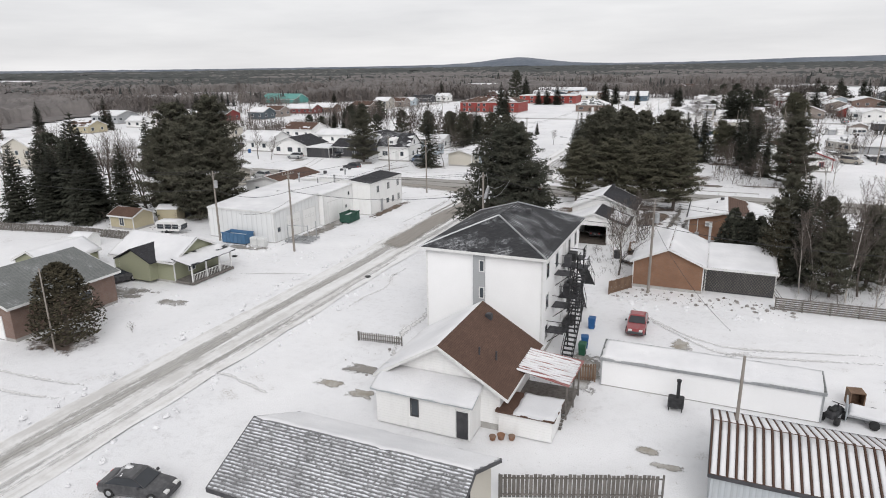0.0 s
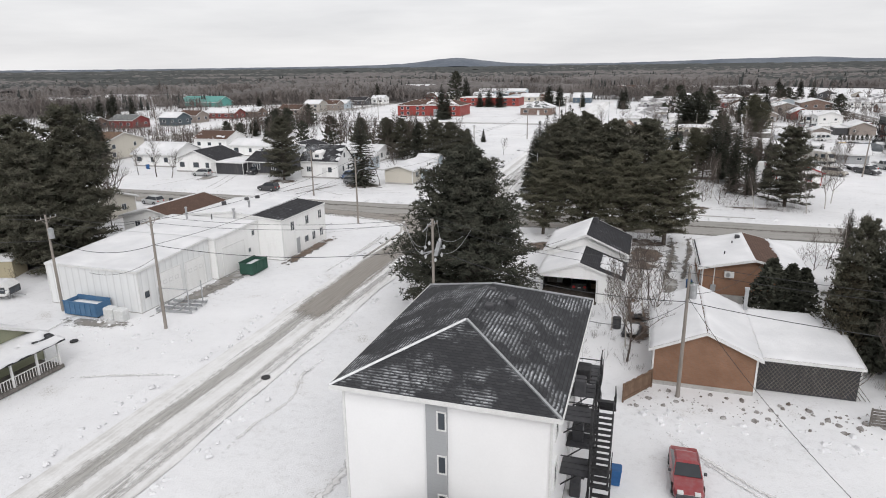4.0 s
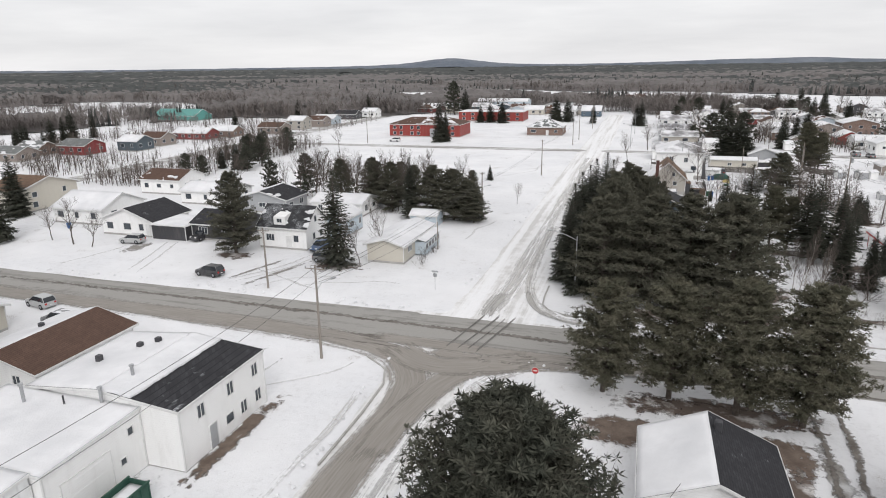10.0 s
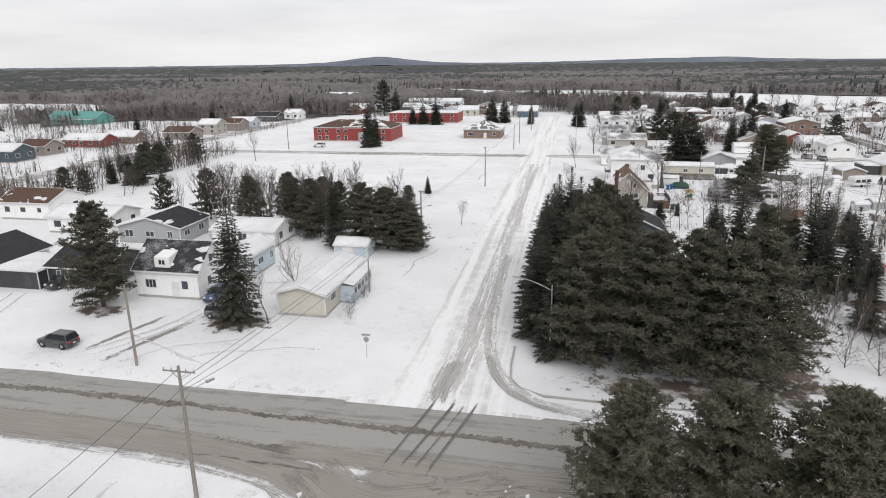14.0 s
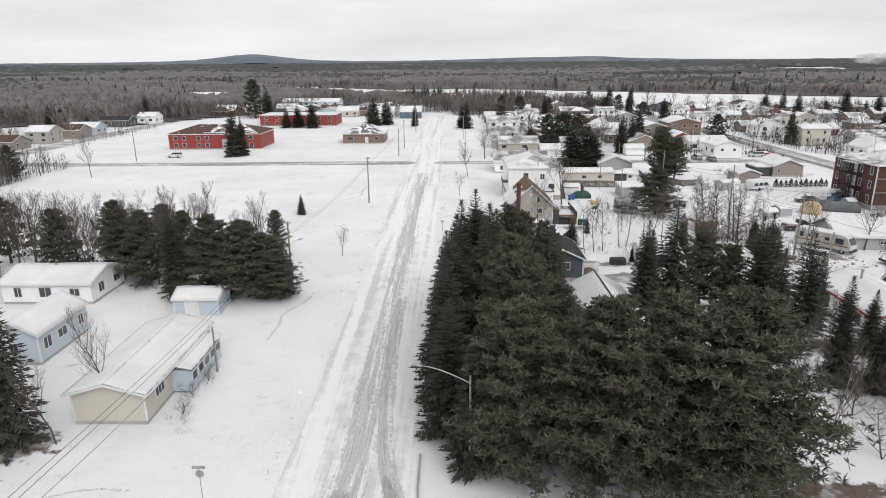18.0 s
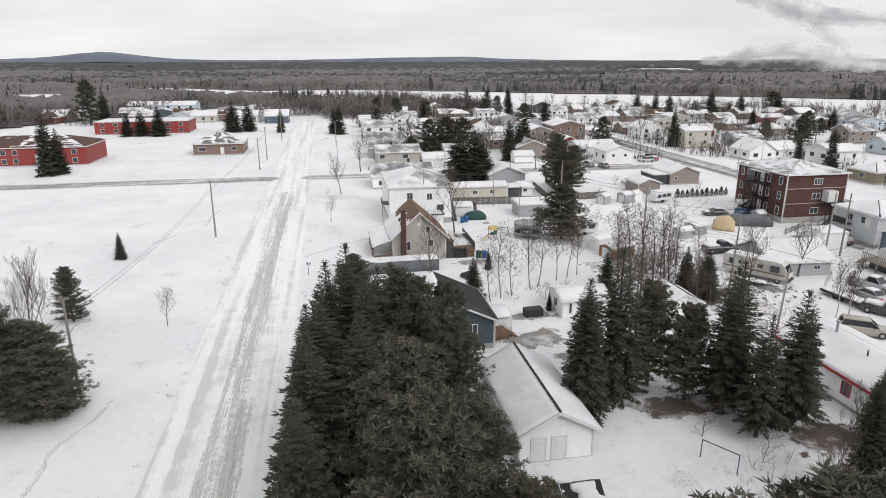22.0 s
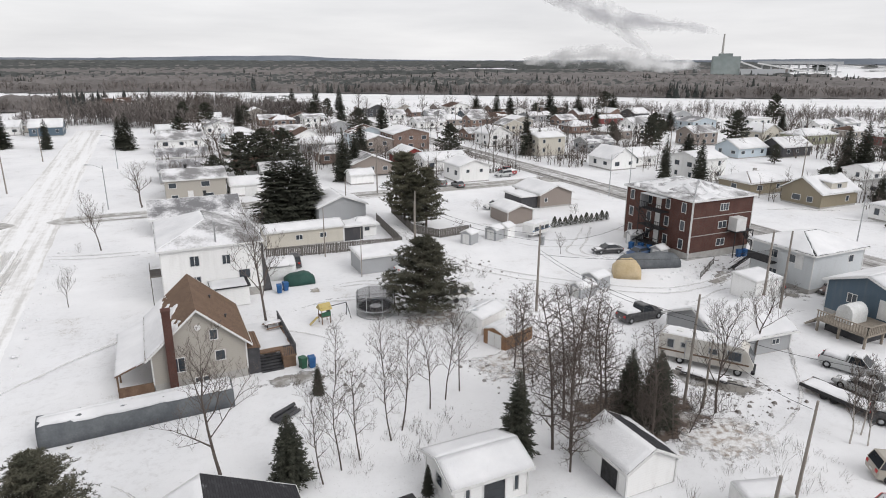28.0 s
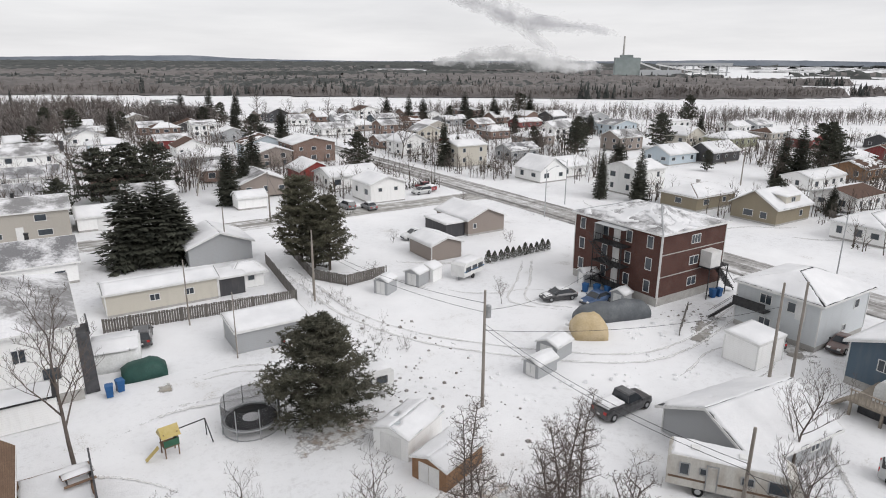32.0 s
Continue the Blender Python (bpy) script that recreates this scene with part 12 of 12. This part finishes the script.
def hut(x, y, rz, w, d, h, wall, label, roofing=None, snow=0.9, rise=0.5, doors=True):
    root = thing("garden_shed", x, y, rz, label, "shed", dz=-0.05)
    part("wall", Build().prism([(-d / 2, 0), (d / 2, 0), (d / 2, h), (0, h + rise), (-d / 2, h)], "x", -w / 2, w / 2), wall, root)
    roof_of(root, w / 2, d / 2, h, "gx", rise, 0.12, roofing or TIN, [(snow,) if snow < 1 else 1.0] * 2, int(x * 7) % 50, TRIM, 0.05)
    if doors:
        part("door", Build().box(-w / 2 - 0.03, -d * 0.3, 0.05, -w / 2 + 0.02, -0.02, h * 0.92), TRIM, root, "pale sliding door")
        part("door", Build().box(-w / 2 - 0.03, 0.02, 0.05, -w / 2 + 0.02, d * 0.3, h * 0.92), TRIM, root, "pale sliding door")
    return root


hut(-12.3, 155.3, 0, 2.6, 2.4, 1.6, GREY, "small grey hut with a dark roof among the pines", ROOF_BLACK, 0.4, 0.9)
hut(14.8, 213.2, 25, 4.6, 3.2, 1.9, WHITE, "white metal garden shed with thin snow and rust streaks", snow=0.6)
hut(15.4, 208.6, 20, 4.4, 3.0, 1.7, ORANGE_PLANK, "brown plywood shed with snowy roof", snow=0.75)
hut(34.6, 218.4, 15, 2.8, 2.4, 1.6, GREY, "grey metal shed with a snowy roof")
hut(31.0, 216.4, 10, 2.8, 1.8, 1.4, GREY, "low grey shelter with snow on top", snow=1.0)
hut(52.4, 231.4, -20, 2.0, 2.0, 1.9, GREY, "small grey shed beside the brick block", snow=1.0)
hut(54.6 - 3.4, 224.6, 10, 1.8, 1.8, 1.5, GREY, "small grey shed beside the brick block", snow=1.0)
hut(28.6, 243.0, 30, 2.2, 2.0, 1.8, GREY, "small metal shed with snow on the roof")
hut(33.6, 243.6, 25, 2.4, 2.2, 1.8, GREY, "small metal shed with snow on the roof")
hut(36.0, 244.2, 25, 2.2, 2.4, 1.8, WHITE, "small white shed with snow on the roof")
hut(-83.5, 77.2, 20, 3.4, 2.8, 2.2, YELLOW, "small yellow shed with a snowy roof under the firs", snow=0.8)
hut(-87.9, 74.0, -10, 3.2, 2.6, 1.8, CREAM, "small beige shed beside the yellow one", snow=0.6)
caravan(-76.6, 70.6, 15, 4.2, 2.0, 2.0, "small white camper standing in the snow", GREY, "camper")
hut(-82.5, 60.2, 10, 3.0, 2.4, 1.7, WHITE, "small white garden shed by the fence", snow=1.0)
hut(-106, 44.0, 0, 8, 5, 2.4, WHITE, "white garage with a snowy roof behind the house", snow=1.0, doors=False)

for k in range(11):
    tree("hedge", 46.8 + 1.2 * k, 245.6 + 0.06 * k, 1.6 + 0.3 * (k % 3 == 0), 1.15, "small clipped dark hedge shrub in the snow", "row of hedge shrubs")
for k in range(9):
    tree("hedge", 63.5 + 1.1 * k, 298.5 + 0.6 * k, 1.1, 0.9, "small clipped dark hedge shrub in the snow", "row of hedge shrubs")

root = thing("football_goal", 0.1, 158.4, -57, "dark steel football goal frame in the snow", "goal")
for px in (-1.4, 1.4):
    part("post", Build().tube((px, 0, -0.1), (px, 0, 1.5), 0.04, 0.04, 6), BLACK, root)
part("crossbar", Build().tube((-1.4, 0, 1.5), (1.4, 0, 1.5), 0.04, 0.04, 6), BLACK, root)
solid("black_hot_tub", Build().bevel_box(-1.1, -0.6, 0, 1.1, 0.6, 0.95, 0.06), BLACK, -4.6, 188.4, 4, "black boxed planter with snow on top", "planter")
root = thing("log_pile", -9.0, 203.4, 30, "dark logs piled in the snow", "logs")
for ly, lz, lr in ((0.0, 0.2, 0.2), (0.42, 0.2, 0.19), (0.2, 0.52, 0.18), (-0.4, 0.18, 0.17)):
    part("log", Build().tube((-1.2, ly, lz), (1.2, ly + 0.08, lz), lr, lr * 0.9, 9), DARK_TRIM, root)
root = thing("wooden_steps", -10.2, 183.4, 10, "red-brown timber deck and steps beside the blue house", "steps")
part("deck", Build().box(-0.9, -0.9, 0, 0.9, 0.9, 0.85), BROWN_PLANK, root)
for k in range(4):
    part("step", Build().box(0.9 + 0.28 * k, -0.8, 0.5 - 0.17 * k, 1.18 + 0.28 * k, 0.8, 0.56 - 0.17 * k), BROWN_PLANK, root)
root = thing("yard_lamp", -31.0, 207.6, 0, "black garden lamp post with three heads", "lamp")
part("post", Build().tube((0, 0, -0.1), (0, 0, 1.7), 0.04, 0.04, 6), BLACK, root)
for a in (0, 120, 240):
    part("lantern", Build().tube((0.25 * math.cos(radians(a)), 0.25 * math.sin(radians(a)), 1.65), (0.25 * math.cos(radians(a)), 0.25 * math.sin(radians(a)), 1.9), 0.08, 0.1, 6), BLACK, root)

def board_pile(x, y, rz, n, L, label):
    """Loose old boards and offcuts lying in a heap, with some snow on top."""
    r = random.Random(n * 7 + int(L * 10))
    root = thing("board_pile", x, y, rz, label, "wood pile")
    for k in range(n):
        lay = k // 4
        z = 0.08 + 0.11 * lay
        w, o, a = r.uniform(0.1, 0.22), -0.6 + 0.38 * (k % 4) + r.uniform(-0.1, 0.1), r.uniform(-0.09, 0.09)
        l0, l1 = -L / 2 + r.uniform(0, 0.9), L / 2 - r.uniform(0, 1.2)
        quad = [(o - w + a * l0, l0, z), (o + w + a * l0, l0, z), (o + w + a * l1, l1, z), (o - w + a * l1, l1, z)]
        part("board", Build().loft([quad, [(q[0], q[1], z + 0.09) for q in quad]]), (PLANK, BROWN_PLANK, DARK)[r.randrange(3)], root)
    blanket("pile_snow", [(-0.6, -L * 0.35, 0.12 + 0.11 * (n // 4)), (0.5, -L * 0.35, 0.12 + 0.11 * (n // 4)), (0.5, L * 0.3, 0.12 + 0.11 * (n // 4)), (-0.6, L * 0.3, 0.12 + 0.11 * (n // 4))], root, 0.55, 0.09, 3, cell=0.25, label="patches of snow on the boards")
    return root


board_pile(-8.9, 85.4, 4, 15, 5.0, "heap of old boards half covered by snow")
board_pile(-9.1, 80.2, -6, 11, 3.8, "heap of dark offcuts and boards in the snow")
root = thing("barrel", -10.6, 80.8, 0, "dark rusty barrel standing in the snow", "barrel")
part("shell", Build().tube((0, 0, -0.05), (0, 0, 0.95), 0.42, 0.42, 16).tube((0, 0, 0.3), (0, 0, 0.34), 0.44, 0.44, 16).tube((0, 0, 0.62), (0, 0, 0.66), 0.44, 0.44, 16), DARK, root)
part("lid", Build().tube((0, 0, 0.95), (0, 0, 0.99), 0.43, 0.4, 16), BLACK, root)
fence([(-19.8, 84.6), (-17.4, 86.2)], 1.0, "short dark picket fence before the carport", DARK_TRIM, gap=0.16)


# ---- the mill on the horizon ----
def mill():
    root = thing("paper_mill", 1150, 1190, -42, "pale green mill with tall stack and conveyors", "mill", dz=-1)
    part("boiler_house", Build().box(-32, -20, 0, 22, 20, 40).box(-20, -14, 40, 6, 14, 46), MILLGREEN, root, "tall pale green boiler house")
    part("low_hall", Build().box(22, -24, 0, 110, 22, 14), GREY, root)
    part("stack", Build().tube((-14, 0, 40), (-14, 0, 86), 2.2, 1.8, 14), CONCRETE, root, "tall stack")
    part("conveyor", Build().tube((22, 0, 30), (90, 10, 6), 2.2, 2.2, 4), TRIM, root)
    part("conveyor", Build().tube((60, 8, 26), (190, 16, 4), 2.0, 2.0, 4), TRIM, root)
    b = Build()
    for k in range(9):
        b.box(70 + 18 * k, 20, 0, 73 + 18 * k, 24, 27)
    b.box(64, 18, 24, 226, 26, 30)
    part("gantry", b, GREY, root, "grey crane gantry")


mill()


def steam():
    """The mill's drifting steam as it hangs at one moment: lumpy hollow drifts, thin where the noise is low."""
    base, ax = Vector((1150, 1190, 0)), Vector((0.76, -0.65, 0))

    def drift(name, rows, tone, dense, seed, label):
        m, nt, bs = nodes_of(name)
        vec = coords(nt, world_space=True)
        nt.nodes.remove(bs)
        tint = mixer(nt, noise_fac(nt, vec, 0.018, 4), tone, tuple(x * 0.86 for x in tone))
        dif, trl = nt.nodes.new("ShaderNodeBsdfDiffuse"), nt.nodes.new("ShaderNodeBsdfTranslucent")
        body, clear, both = nt.nodes.new("ShaderNodeMixShader"), nt.nodes.new("ShaderNodeBsdfTransparent"), nt.nodes.new("ShaderNodeMixShader")
        nt.links.new(tint, dif.inputs["Color"])
        nt.links.new(tint, trl.inputs["Color"])
        nt.links.new(dif.outputs[0], body.inputs[1])
        nt.links.new(trl.outputs[0], body.inputs[2])
        rim = nt.nodes.new("ShaderNodeAttribute")
        rim.attribute_name = "rim"
        less = nt.nodes.new("ShaderNodeMath")
        less.operation = "SUBTRACT"
        nt.links.new(noise_fac(nt, vec, 0.03, 5, 0.55), less.inputs[0])
        nt.links.new(ramp(nt, rim.outputs["Fac"], 0.0, 1.0, 0.0, 0.6), less.inputs[1])
        nt.links.new(ramp(nt, less.outputs[0], 0.0, 0.5, 0.0, dense), both.inputs[0])
        nt.links.new(clear.outputs[0], both.inputs[1])
        nt.links.new(body.outputs[0], both.inputs[2])
        nt.links.new(both.outputs[0], nt.nodes["Material Output"].inputs["Surface"])
        bl = Build()
        rims = []
        n = 60
        for i in range(n + 1):
            f = i / n * (len(rows) - 1)
            k = min(int(f), len(rows) - 2)
            t = f - k
            along, up_, rad = [a * (1 - t) + b * t for a, b in zip(rows[k], rows[k + 1])]
            c = base + ax * along + Vector((0, 0, up_))
            ring = []
            for j in range(15):
                a = -1.5708 + 3.14159 * j / 14
                w = 1 + 0.45 * noise.noise(Vector((along * 0.016, math.cos(a) * 1.3 + seed, math.sin(a) * 1.3))) + 0.3 * noise.noise(Vector((along * 0.05, math.cos(a) * 3 + seed, math.sin(a) * 3)))
                ring.append(c + (Vector((0, 0, 1)) * math.sin(a) + Vector((-0.74, -0.67, 0)) * math.cos(a) * 0.5) * rad * w)
                rims.append(max(abs(math.sin(a)), 1 - min(i, (n - i)) / (0.22 * n)))
            bl.v += [tuple(p) for p in ring]
        bl.f = [(i * 15 + j, i * 15 + j + 1, (i + 1) * 15 + j + 1, (i + 1) * 15 + j) for i in range(n) for j in range(14)]
        me = bl.mesh(name, m, smooth=True)
        rim_values(me, rims)
        tagged(new(name, me), label, "steam", kind="stuff")

    drift("steam_plume", [(-14, 88, 3), (-60, 97, 14), (-130, 108, 21), (-200, 112, 28), (-270, 126, 33), (-330, 150, 32), (-400, 180, 34), (-470, 215, 38)], (0.80, 0.80, 0.82), 1.0, 1, "grey plume of steam drifting from the stack")
    drift("steam_bank", [(-40, 12, 8), (-80, 20, 18), (-140, 24, 26), (-200, 34, 34), (-260, 44, 30), (-330, 40, 26), (-420, 30, 12), (-480, 26, 6)], (0.95, 0.95, 0.95), 1.1, 5, "white bank of low steam beside the mill")
    drift("steam_column", [(-150, 40, 16), (-190, 70, 22), (-230, 100, 24), (-290, 130, 26)], (0.88, 0.88, 0.89), 0.55, 9, "pale column of rising steam")


steam()
